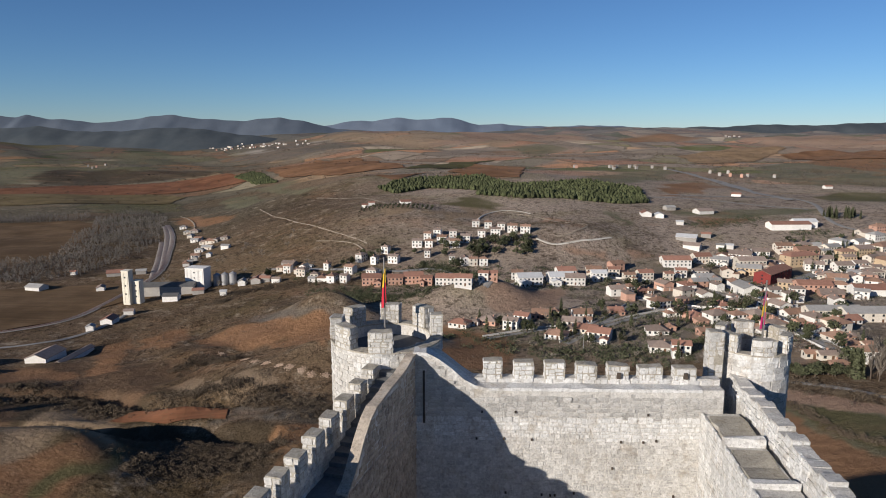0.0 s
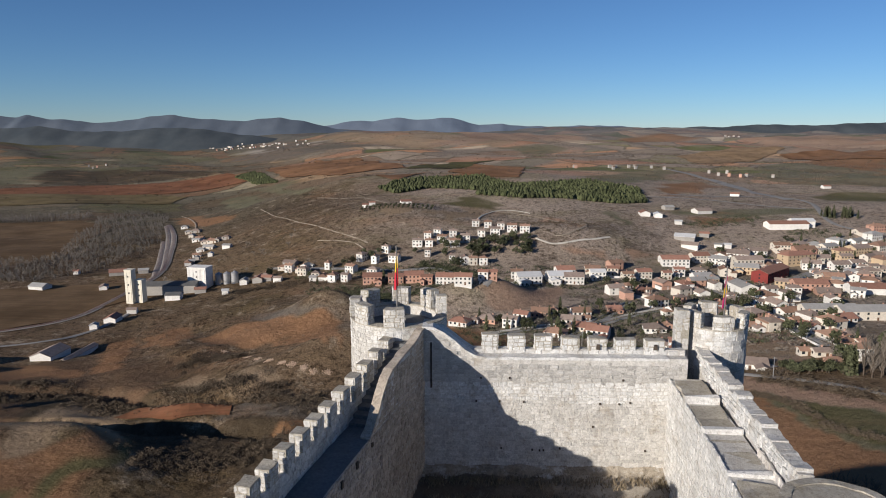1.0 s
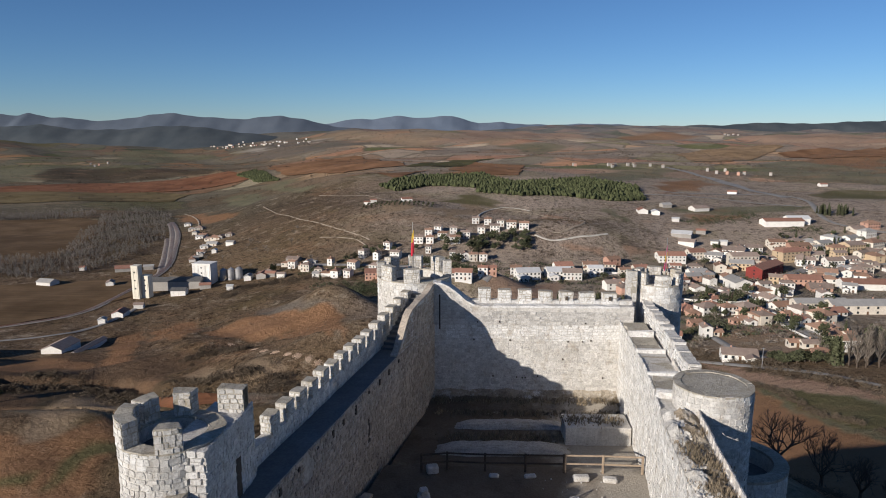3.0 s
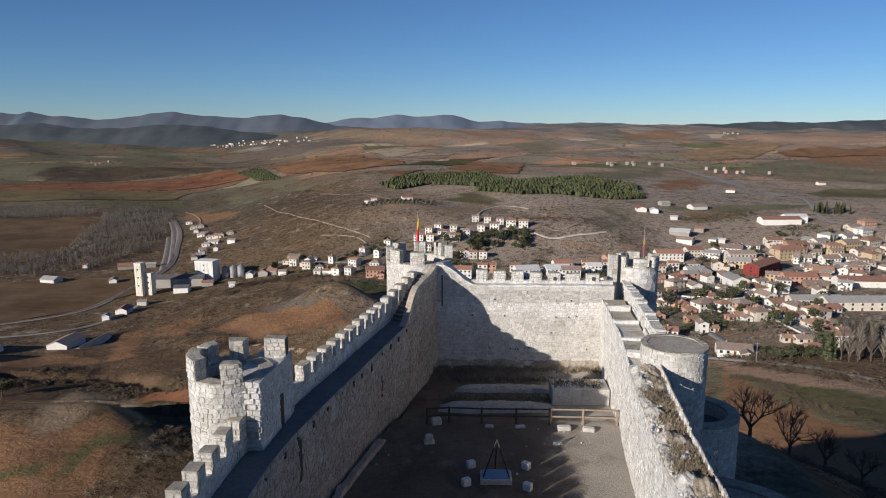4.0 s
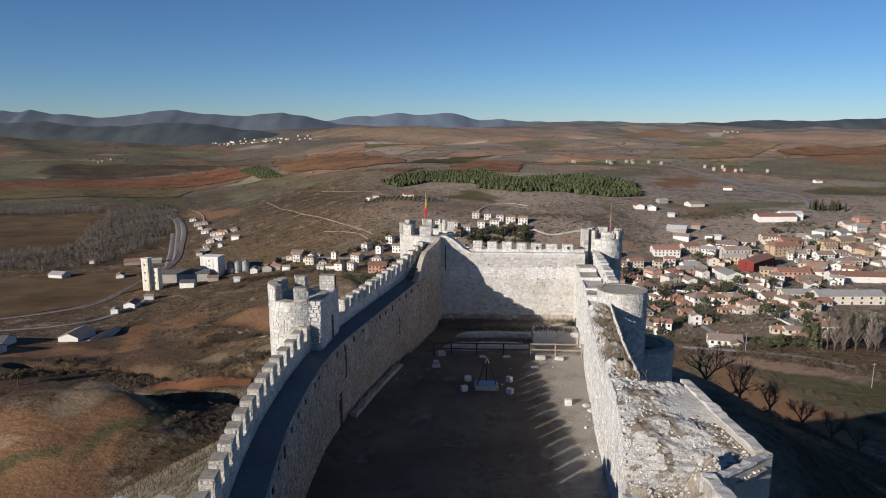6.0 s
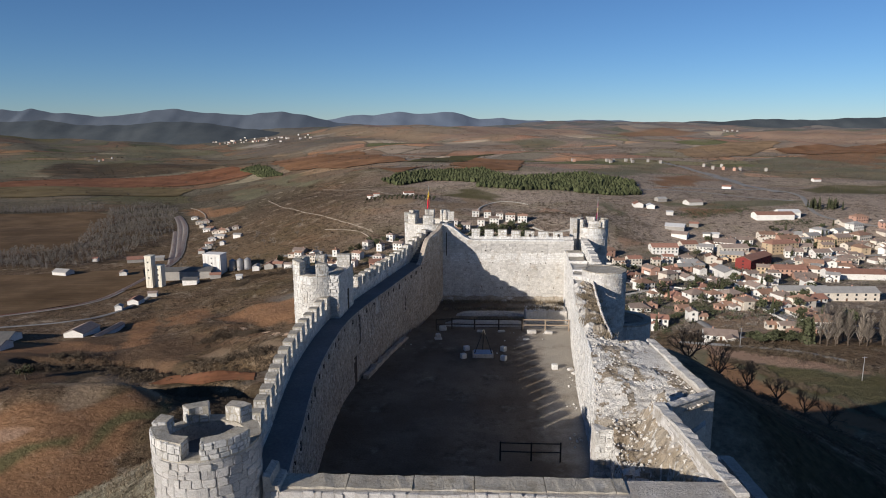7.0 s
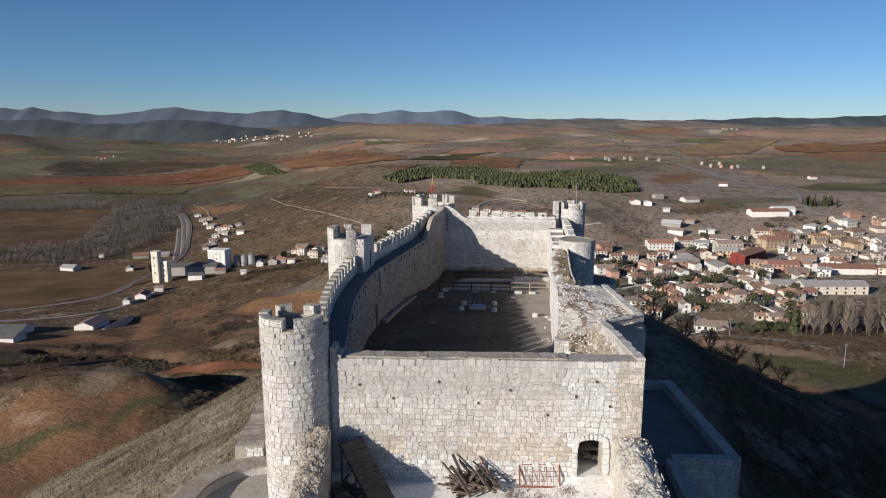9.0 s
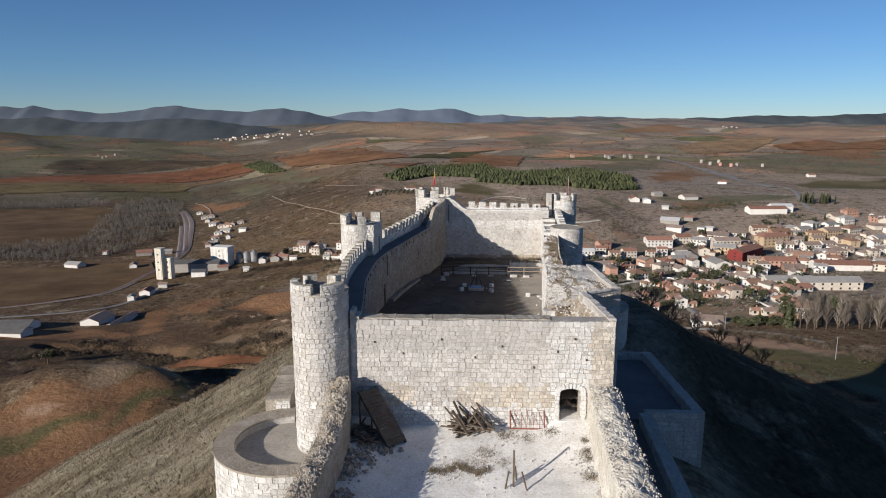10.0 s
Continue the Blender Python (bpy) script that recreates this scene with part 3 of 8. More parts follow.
def profile(ys, zs):
    grid = np.arange(-3000, 6000, 10.0)
    line = np.interp(grid, ys, zs)
    for width in (9, 9):
        line = np.convolve(np.pad(line, width // 2, "edge"), np.ones(width) / width, "valid")
    return grid, line


WEST = profile((0, 200, 300, 400, 520, 750, 1350, 1800, 2500, 3400, 4300, 5000), (-100, -104, -110, -120, -121, -122, -121, -120, -110, -74, -14, 10))
MIDDLE = profile((0, 250, 400, 480, 540, 610, 690, 830, 1150, 1450, 2300, 3500, 4500, 5000), (-100, -100, -100, -103, -106, -92, -82, -67, -61, -58, -43, -15, 10, 16))
EAST = profile((0, 250, 290, 370, 400, 490, 565, 618, 660, 700, 770, 960, 1150, 1600, 2400, 3500, 4500, 5000), (-72, -77, -83, -93, -96, -100, -109, -103, -92, -84, -80, -73, -70, -65, -46, -15, 10, 18))
# knolls: x, y, radius along x, radius along y, height
KNOLLS = ((-62, 330, 45, 30, 14), (-88, 425, 26, 16, 13), (-10, 455, 30, 22, 12), (24, 470, 24, 20, 12), (-215, 330, 50, 40, -4), (42, 640, 60, 50, 8), (-55, 720, 70, 60, 12), (110, 640, 60, 50, 12), (-210, 1010, 130, 70, 10))


# ravines: depth, half width, line
RAVINES = ((6.0, 6.5, ((-245, 316), (-202, 319), (-183, 319), (-152, 296), (-130, 287), (-100, 283))), (5.5, 8.0, ((-215, 268), (-169, 266), (-138, 259), (-103, 252), (-78, 244))))


def waves(x, y, size, seed):
    a = np.sin(x / size + seed) * np.cos(y / size * 1.13 + 2.1 * seed)
    b = np.sin((x * 0.8 + y * 0.6) / size * 1.9 + 3.3 * seed) * 0.5
    return a + b + 0.3 * np.sin((y * 0.9 - x * 0.5) / size * 3.7 + seed)


def ground_z(x, y):
    x, y = np.asarray(x, float), np.asarray(y, float)
    side = x / (np.maximum(y, 0) + 120)
    w, m, e = (np.interp(y, *p) for p in (WEST, MIDDLE, EAST))
    east, west = smooth(0.08, 0.42, side), smooth(-0.10, -0.42, side)
    z = m + (e - m) * east + (w - m) * west
    for kx, ky, rx, ry, h in KNOLLS:
        z = z + h * np.exp(-(((x - kx) / rx) ** 2 + ((y - ky) / ry) ** 2))
    # a knoll below the castle, steep on its far side
    z = z + 18 * np.exp(-(((x + 152) / np.where(x > -152, 54, 62)) ** 2) - ((y - 220) / np.where(y > 220, 27, 42)) ** 2)
    z = z + (1.1 * waves(x, y, 11, 3.0) + 2.0 * waves(x, y, 26, 6.0)) * smooth(140, 200, y) * (1 - smooth(420, 520, y)) * smooth(20, -40, x) * (1 - smooth(-230, -290, x))
    rough = smooth(150, 700, y) * (1 - 0.75 * west * (1 - smooth(900, 2200, y)))
    z = z + waves(x, y, 60, 1.0) * 1.4 * smooth(120, 250, np.hypot(x, y)) * (1 - 0.7 * east * (1 - smooth(650, 800, y)))
    z = z + waves(x, y, 170, 4.0) * 4.0 * rough * smooth(650, 1100, y) + waves(x, y, 420, 2.0) * 15 * smooth(1300, 2600, y) + (waves(x, y, 150, 6.0) * 8.0 + waves(x, y, 62, 8.0) * 2.4) * smooth(1200, 2000, y)
    for depth, half, line in RAVINES:
        far = np.full(np.shape(x), 1e9)
        for (ax, ay), (bx, by) in zip(line, line[1:]):
            k = np.clip(((x - ax) * (bx - ax) + (y - ay) * (by - ay)) / ((bx - ax) ** 2 + (by - ay) ** 2), 0, 1)
            far = np.minimum(far, np.hypot(x - ax - k * (bx - ax), y - ay - k * (by - ay)))
        z = z - depth * (1 - smooth(0.2 * half, 1.3 * half, far))
    # the castle's ridge
    along = np.clip(y, -75, 14)
    off = np.hypot(x - 1.5, (y - along)) - 12.5 - 6.5 * smooth(0, 14, x) * smooth(-8, 8, y)
    flank = np.maximum(off, 0)
    steep = 0.52 - 0.05 * smooth(-20, 20, x) + 0.06 * smooth(20, 60, y) + 0.10 * smooth(35, 75, y)
    hill = -2.6 - steep * flank - 0.0014 * flank**2 * smooth(0, -30, x) - 1.0 * smooth(2, 8, flank) + 0.5 * waves(x, y, 9, 2.0) * smooth(6, 30, flank) + 1.2 * waves(x, y, 23, 5.0) * smooth(10, 50, flank)
    hill = hill + 0.6 * smooth(14, 22, x) - 0.0016 * np.maximum(flank - 12, 0) ** 2 * smooth(10, 30, x)
    hill = hill - 2.4 * smooth(6.5, 9, x) * (1 - smooth(3, 10, y))
    hill = hill - 0.5 * np.maximum(y - 27, 0) * smooth(-22, -12, x) * (1 - smooth(8, 20, x))
    k = 6.0
    return k * np.logaddexp(z / k, hill / k)


# soils, and two hollows' shade, painted on the sheet with soft edges: colour, softness in metres, outline
PATCHES = []
SOIL_TONES = {"rust": (0.275, 0.152, 0.082), "red": (0.27, 0.120, 0.062), "umber": (0.120, 0.078, 0.050), "sand": (0.31, 0.225, 0.147), "olive": (0.170, 0.160, 0.098), "green": (0.125, 0.110, 0.052), "grey": (0.160, 0.135, 0.110), "dark": (0.075, 0.056, 0.036), "pale": (0.36, 0.315, 0.26), "pink": (0.37, 0.245, 0.17), "wood": (0.085, 0.088, 0.075), "tan": (0.235, 0.195, 0.150)}


def patch(kind, soft, pts):
    PATCHES.append((SOIL_TONES[kind], soft, pts))


def paint(colour, rough, x, y, tone, soft, pts):
    """Mix a soil into the sheet's colours inside an outline, with a wandering, soft edge."""
    xs, ys = [p[0] for p in pts], [p[1] for p in pts]
    near = (x > min(xs) - 3 * soft) & (x < max(xs) + 3 * soft) & (y > min(ys) - 3 * soft) & (y < max(ys) + 3 * soft)
    px, py = x[near], y[near]
    px, py = px + soft * waves(px, py, 2.1 * soft, 1.3), py + soft * waves(px, py, 2.3 * soft, 4.1)
    inside, far = np.zeros(px.shape, bool), np.full(px.shape, 1e9)
    for (ax, ay), (bx, by) in zip(pts, pts[1:] + pts[:1]):
        crosses = (ay > py) != (by > py)
        inside ^= crosses & (px < (bx - ax) * (py - ay) / (by - ay if by != ay else 1e-9) + ax)
        k = np.clip(((px - ax) * (bx - ax) + (py - ay) * (by - ay)) / max((bx - ax) ** 2 + (by - ay) ** 2, 1e-9), 0, 1)
        far = np.minimum(far, np.hypot(px - ax - k * (bx - ax), py - ay - k * (by - ay)))
    f = smooth(-0.6 * soft, 0.6 * soft, np.where(inside, far, -far))
    f = (f * np.clip(0.95 + 0.10 * waves(px, py, 14 + soft, 2.7), 0.5, 1))[:, None]
    rough[near] *= 1 - 0.85 * f[:, 0]
    colour[near] = colour[near] * (1 - f) + np.array(tone) * (0.94 + 0.08 * waves(px, py, 31, 5.5))[:, None] * f


def ground_sheet():
    n, k = 760, 4.5
    s = np.linspace(-1, 1, n)
    half = 4700 / math.sinh(k)
    gx = half * np.sinh(k * s)
    gy = half * np.sinh(k * s) + 250
    gy = gy[gy > -1500]
    x, y = np.meshgrid(gx, gy)
    z = ground_z(x, y)
    rows, cols = x.shape
    me = bpy.data.meshes.new("ground")
    verts = np.stack([x, y, z], -1).reshape(-1, 3)
    i = np.arange((rows - 1) * cols).reshape(rows - 1, cols)[:, :-1].ravel()
    quads = np.stack([i, i + 1, i + cols + 1, i + cols], 1)
    me.vertices.add(len(verts))
    me.vertices.foreach_set("co", verts.ravel())
    me.loops.add(quads.size)
    me.loops.foreach_set("vertex_index", quads.ravel())
    me.polygons.add(len(quads))
    me.polygons.foreach_set("loop_start", np.arange(0, quads.size, 4))
    me.polygons.foreach_set("use_smooth", np.ones(len(quads), bool))
    me.update(calc_edges=True)
    # earth colours: scrub on the slopes, painted shade on the east flank, a patchwork of fields on the far plateau
    scrub, grass = np.array((0.138, 0.094, 0.060)), np.array((0.172, 0.120, 0.072))
    mix = np.clip(0.5 + 0.35 * waves(x, y, 95, 7.0), 0, 1)[..., None]
    colour = scrub + (grass - scrub) * mix
    pale = (smooth(-0.22, 0.02, x / (np.maximum(y, 1) + 120)) * smooth(300, 420, y))[..., None]
    colour = colour + (np.array((0.335, 0.268, 0.212)) * (0.85 + 0.35 * mix) - colour) * pale
    west = (smooth(-0.12, -0.3, x / (np.maximum(y, 1) + 120)) * smooth(700, 1000, y))[..., None]
    colour = colour + (np.array((0.112, 0.098, 0.068)) * (0.7 + 0.6 * mix) - colour) * west * 0.8
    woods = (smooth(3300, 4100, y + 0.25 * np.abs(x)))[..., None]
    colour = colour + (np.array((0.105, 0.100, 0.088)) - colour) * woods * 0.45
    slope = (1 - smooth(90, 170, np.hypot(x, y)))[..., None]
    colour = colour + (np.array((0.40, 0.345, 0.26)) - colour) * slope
    # shade of the castle's east slope, put into the ground colour as dark green
    east_shade = slope * smooth(16, 24, x)[..., None]
    colour = colour + (np.array((0.078, 0.072, 0.044)) - colour) * east_shade
    rough = np.ones(x.shape)
    for tone, soft, pts in PATCHES:
        paint(colour, rough, x, y, tone, soft, pts)
    layer = me.color_attributes.new("soil", "FLOAT_COLOR", "POINT")
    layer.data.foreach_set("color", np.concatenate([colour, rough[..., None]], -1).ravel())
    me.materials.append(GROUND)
    return tagged(new("ground", me), "dry brown valley of scrub and bare fields", "ground", kind="structure")


patch("olive", 4, [(18, 15), (113, 276), (128, 241), (148, 218), (172, 208), (149, 157), (127, 170), (31, 23), (20, 11)])
patch("pink", 2, [(107, 304), (119, 271), (137, 233), (148, 222), (159, 216), (156, 211), (127, 225), (117, 246), (112, 277)])
patch("rust", 2, [(20, 17), (115, 264), (116, 244), (115, 214), (117, 194), (124, 182), (129, 174), (144, 164), (136, 152), (123, 163), (32, 20), (24, 13), (21, 12)])
patch("green", 2, [(119, 235), (127, 225), (143, 213), (168, 201), (149, 171), (135, 184), (127, 188), (119, 200), (118, 217)])
patch("pink", 2, [(140, 338), (164, 325), (157, 286), (141, 288), (134, 312)])
patch("sand", 3, [(144, 345), (167, 349), (176, 333), (160, 305), (149, 315)])
patch("pink", 3, [(146, 322), (162, 309), (158, 296), (146, 291)])
patch("rust", 5, [(-12, 407), (15, 393), (34, 349), (18, 323), (-9, 320)])
# the gully's shade, laid on as a dark ground tone
patch("dark", 6, [(-271, 315), (-182, 328), (-102, 285), (-98, 275), (-159, 284), (-237, 273)])
patch("umber", 6, [(-297, 347), (-222, 373), (-150, 345), (-144, 311), (-271, 315)])
patch("wood", 60, [(-4901, 6096), (-2970, 5438), (-1693, 4204), (-1500, 3857), (-1867, 3811), (-2325, 3901), (-3338, 4145)])
patch("olive", 12, [(638, 1490), (902, 1720), (1191, 1699), (784, 1110), (564, 1085), (511, 1190)])
patch("green", 12, [(511, 987), (742, 1050), (632, 891), (486, 902)])
patch("pink", 6, [(15, 456), (79, 507), (67, 452), (23, 428)])
patch("rust", 10, [(261, 909), (331, 1078), (387, 1137), (340, 963)])
patch("green", 10, [(-14, 833), (35, 814), (53, 788), (-26, 788)])
patch("sand", 60, [(-699, 3290), (-478, 3375), (-82, 2760), (-69, 2324), (-364, 2566)])
patch("pink", 60, [(-84, 2798), (253, 3996), (557, 3366), (521, 2571), (211, 2430), (-79, 2616)])
patch("rust", 60, [(763, 3452), (1052, 3576), (1152, 3253), (973, 3299), (610, 2647)])
patch("pink", 50, [(1216, 3037), (1666, 3493), (1904, 3134), (1356, 2226), (926, 1934)])
patch("rust", 6, [(-166, 145), (-201, 194), (-176, 198), (-163, 203), (-151, 211), (-138, 219), (-137, 264), (-117, 239), (-120, 201), (-131, 181), (-50, 22), (-53, 17)])
patch("sand", 5, [(-161, 201), (-197, 288), (-192, 316), (-166, 296), (-133, 257), (-129, 223), (-142, 217), (-153, 210)])
patch("pink", 3, [(-180, 196), (-166, 195), (-158, 191), (-166, 187), (-176, 189)])
patch("green", 4, [(-187, 173), (-168, 177), (-151, 181), (-142, 194), (-142, 184), (-153, 173), (-165, 164)])
patch("green", 4, [(-136, 185), (-134, 200), (-126, 214), (-125, 249), (-119, 212), (-126, 193)])
patch("umber", 4, [(-223, 222), (-177, 207), (-215, 303), (-223, 299), (-234, 275), (-249, 257)])
patch("rust", 4, [(-165, 394), (-153, 417), (-118, 411), (-78, 402), (-61, 314), (-81, 343), (-110, 384), (-119, 373), (-130, 373), (-154, 376)])
patch("rust", 3, [(-199, 388), (-213, 424), (-188, 443), (-172, 390), (-186, 385)])
patch("rust", 3, [(-209, 352), (-232, 414), (-217, 423), (-202, 377), (-193, 345)])
patch("sand", 3, [(-146, 313), (-138, 325), (-112, 301), (-86, 292), (-88, 289), (-129, 304)])
patch("rust", 4, [(-281, 327), (-301, 351), (-218, 361), (-208, 347), (-228, 337)])
patch("rust", 5, [(-91, 236), (-83, 255), (-55, 256), (-52, 235), (-62, 219), (-84, 233)])
patch("grey", 4, [(-101, 266), (-104, 278), (-55, 272), (-53, 257), (-83, 256)])
# hollow beside the knoll: its shade is painted into the ground
patch("dark", 4, [(-160, 272), (-142, 272), (-78, 254), (-83, 240), (-65, 220), (-67, 204), (-95, 217), (-118, 223)])
patch("grey", 5, [(-145, 417), (-144, 456), (-88, 409), (-79, 403), (-118, 414)])
patch("rust", 8, [(-456, 1059), (-387, 990), (-324, 947), (-320, 908), (-353, 899), (-399, 947)])
patch("olive", 8, [(-441, 1222), (-389, 1212), (-331, 1111), (-330, 994), (-396, 1098)])
patch("olive", 12, [(-424, 1323), (-339, 1291), (-217, 990), (-227, 968), (-368, 1220)])
patch("sand", 6, [(-91, 733), (-61, 802), (-54, 712), (-84, 703)])
patch("sand", 6, [(-40, 697), (-22, 757), (-21, 698)])
patch("sand", 8, [(-21, 705), (-1, 783), (25, 780), (20, 723), (-13, 671)])
patch("green", 8, [(-12, 779), (18, 800), (43, 774), (14, 765)])
patch("olive", 8, [(171, 762), (186, 765), (174, 706), (158, 696)])
patch("rust", 10, [(248, 741), (313, 756), (301, 716), (257, 707), (237, 716)])
patch("olive", 10, [(249, 779), (363, 824), (422, 827), (397, 776), (298, 755), (249, 754)])
patch("pink", 4, [(83, 732), (109, 724), (128, 659), (114, 634), (93, 657)])
patch("pink", 6, [(96, 590), (121, 604), (124, 589), (100, 580)])
patch("pink", 6, [(156, 606), (176, 617), (173, 595), (155, 590)])
patch("rust", 20, [(271, 949), (331, 1073), (397, 1151), (362, 1008), (312, 953)])
patch("sand", 30, [(571, 1816), (799, 2063), (833, 1922), (680, 1750), (533, 1554)])
patch("rust", 30, [(855, 1797), (1044, 1905), (1059, 1733), (798, 1300), (812, 1478)])
patch("rust", 20, [(-36, 1202), (11, 1459), (115, 1387), (69, 1068), (-12, 1102)])
patch("sand", 25, [(41, 2448), (171, 2907), (195, 2368), (102, 2277)])
patch("olive", 25, [(91, 2263), (277, 2322), (365, 2199), (227, 2049)])
patch("olive", 20, [(208, 1176), (379, 1358), (392, 1239), (259, 1028), (194, 988)])
patch("red", 30, [(-486, 1729), (-466, 2087), (-294, 1876), (-305, 1494), (-391, 1491)])
patch("sand", 20, [(-478, 1644), (-356, 1529), (-269, 1283), (-383, 1406)])
patch("olive", 40, [(-1660, 2043), (-1282, 2051), (-1059, 1970), (-1054, 1750), (-1302, 1597)])
patch("olive", 40, [(-1631, 3048), (-1472, 3253), (-1119, 2829), (-1033, 2226), (-1246, 2323)])
patch("dark", 18, [(-1208, 1857), (-1248, 2078), (-983, 1992), (-797, 2086), (-674, 1832), (-874, 1732), (-960, 1660), (-1111, 1732)])
patch("green", 40, [(-2983, 3700), (-2395, 3954), (-1953, 3564), (-2113, 3400), (-2564, 3175)])
patch("grey", 60, [(-932, 2608), (-929, 3443), (-688, 3233), (-405, 2444), (-603, 2309)])
patch("rust", 3, [(-160, 394), (-153, 416), (-125, 418), (-83, 403), (-80, 386), (-108, 381), (-121, 371)])
patch("rust", 3, [(-112, 380), (-79, 382), (-65, 317), (-98, 348)])
patch("sand", 3, [(-142, 316), (-116, 313), (-84, 294), (-87, 289), (-114, 292)])
patch("tan", 18, [(-10, 400), (60, 430), (120, 440), (232, 380), (215, 318), (150, 290), (100, 310), (30, 365)])
patch("tan", 25, [(113, 536), (178, 581), (244, 609), (308, 623), (407, 650), (232, 361), (174, 381), (132, 424), (105, 471)])
patch("pink", 6, [(142, 344), (175, 364), (174, 329), (145, 308)])
patch("sand", 6, [(136, 368), (171, 318), (160, 290), (128, 300)])
patch("umber", 6, [(-457, 545), (-376, 565), (-308, 585), (-273, 521), (-294, 475), (-349, 411)])
for cx, cy, r in ((-1370, 3560, 70), (-1240, 3480, 60), (-1130, 3560, 80), (-1010, 3450, 60), (-930, 2900, 55), (-840, 2760, 50), (-1010, 3000, 45), (-700, 2950, 60), (-690, 3130, 50)):
    patch("pale", 22, [(cx - 1.3 * r, cy - 0.4 * r), (cx - 0.3 * r, cy + 0.9 * r), (cx + 1.4 * r, cy + 0.6 * r), (cx + 0.9 * r, cy - 0.5 * r)])
ground_sheet()


def ridge(name, y, xs, zs, seed, label, material=MOUNTAIN):
    """A line of mountains far behind the plateau: a folded sheet with real slopes, its crest through a few summits and saddles."""
    n, rows = 320, 16
    s = np.linspace(xs[0], xs[-1], n)
    crest = np.interp(s, xs, zs)
    crest = np.convolve(np.pad(crest, 2, "edge"), np.hanning(7)[1:6] / np.hanning(7).sum(), "valid")
    crest = crest + 2.2 * np.sin(s / 47 + seed) + 1.3 * np.sin(s / 21 + 2 * seed)
    verts, faces = [], []
    for r in range(rows):
        f = r / (rows - 1)
        for i in range(n):
            fold = (24 * noise.noise(Vector((s[i] / 190, 2 * f, seed))) + 16 * noise.noise(Vector((s[i] / 70, 3 * f, seed)))) * f * (1 - f) * 2
            lump = (0.5 * noise.noise(Vector((s[i] / 150, 5 * f, seed + 3))) + 0.25 * noise.noise(Vector((s[i] / 60, 8 * f, seed + 3)))) * f * (1 - f) * (crest[i] + 60)
            verts.append((s[i], y - 300 * (1 - f) + fold, -150 + (crest[i] + 150) * f**0.6 + 0.12 * lump))
    for r in range(rows - 1):
        faces += [(r * n + i, r * n + i + 1, r * n + n + i + 1, r * n + n + i) for i in range(n - 1)]
    ob = solid(name, verts, faces, material)
    for p in ob.data.polygons:
        p.use_smooth = True
    return tagged(ob, label, "mountains", kind="structure")


ridge("backdrop_mountains_west", 4050, (-3490, -2791, -2689, -2624, -2577, -2498, -2395, -2241, -2138, -2016, -1888, -1723, -1604, -1486, -1316, -1087, -942, -859, -741, -650), (93, 99, 83, 105, 93, 79, 73, 59, 56, 69, 92, 100, 82, 72, 66, 86, 62, 39, 19, 5), 1.7, "wooded mountains beyond the plain, coloured with blue haze")
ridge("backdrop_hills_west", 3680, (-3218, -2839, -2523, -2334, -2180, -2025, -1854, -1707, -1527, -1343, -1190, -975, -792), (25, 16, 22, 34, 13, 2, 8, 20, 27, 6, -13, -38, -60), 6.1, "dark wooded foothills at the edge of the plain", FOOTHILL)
ridge("backdrop_mountains_middle", 4560, (-986, -871, -757, -605, -454, -303, -171, -77, 6, 104, 261, 411, 673, 896, 1268), (27, 49, 68, 71, 91, 79, 86, 91, 71, 41, 52, 34, 34, 41, 20), 4.4, "wooded mountains beyond the plain, coloured with blue haze", MOUNTAIN_FAR)
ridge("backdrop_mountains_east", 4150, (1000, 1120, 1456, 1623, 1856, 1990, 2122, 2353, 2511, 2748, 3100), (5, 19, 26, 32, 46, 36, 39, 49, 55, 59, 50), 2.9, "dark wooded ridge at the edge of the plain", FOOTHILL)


def in_polygon(x, y, pts):
    inside, j = False, len(pts) - 1
    for i, (xi, yi) in enumerate(pts):
        xj, yj = pts[j]
        if (yi > y) != (yj > y) and x < (xj - xi) * (y - yi) / (yj - yi) + xi:
            inside = not inside
        j = i
    return inside


def field(kind, pts):
    """A field draped over the ground, its edge a little uneven."""
    bm = bmesh.new()
    face = bm.faces.new([bm.verts.new((x, y, 0)) for x, y in pts])
    size = max(max(p[k] for p in pts) - min(p[k] for p in pts) for k in (0, 1))
    step = max(5.0, size / 40)
    bmesh.ops.triangulate(bm, faces=[face])
    for _ in range(9):
        long = [e for e in bm.edges if e.calc_length() > step]
        if not long or len(bm.faces) > 9000:
            break
        bmesh.ops.subdivide_edges(bm, edges=long, cuts=1)
        bmesh.ops.triangulate(bm, faces=bm.faces[:])
    for v in bm.verts:
        if v.is_boundary:
            v.co.x += 0.035 * step * 10 * noise.noise(v.co / 30) * 1.6
            v.co.y += 0.035 * step * 10 * noise.noise(v.co / 30 + Vector((40, 3, 1))) * 1.6
    co = np.array([v.co for v in bm.verts])
    zs = ground_z(co[:, 0], co[:, 1])
    lift = 0.3 + 0.0007 * abs(pts[0][1])
    for v, z in zip(bm.verts, zs):
        v.co.z = z + lift
    me = bpy.data.meshes.new("field")
    bm.to_mesh(me)
    bm.free()
    me.materials.append(SOILS[kind])
    words = {"umber": "dark brown ploughed field", "olive": "olive-brown stubble field", "red": "reddish ploughed field", "rust": "rust-orange bare field", "green": "green sown field", "sand": "pale sandy fallow field", "dun": "grey-brown fallow field"}
    tagged(new("field", me), words[kind] + " in the valley", "field", kind="structure")


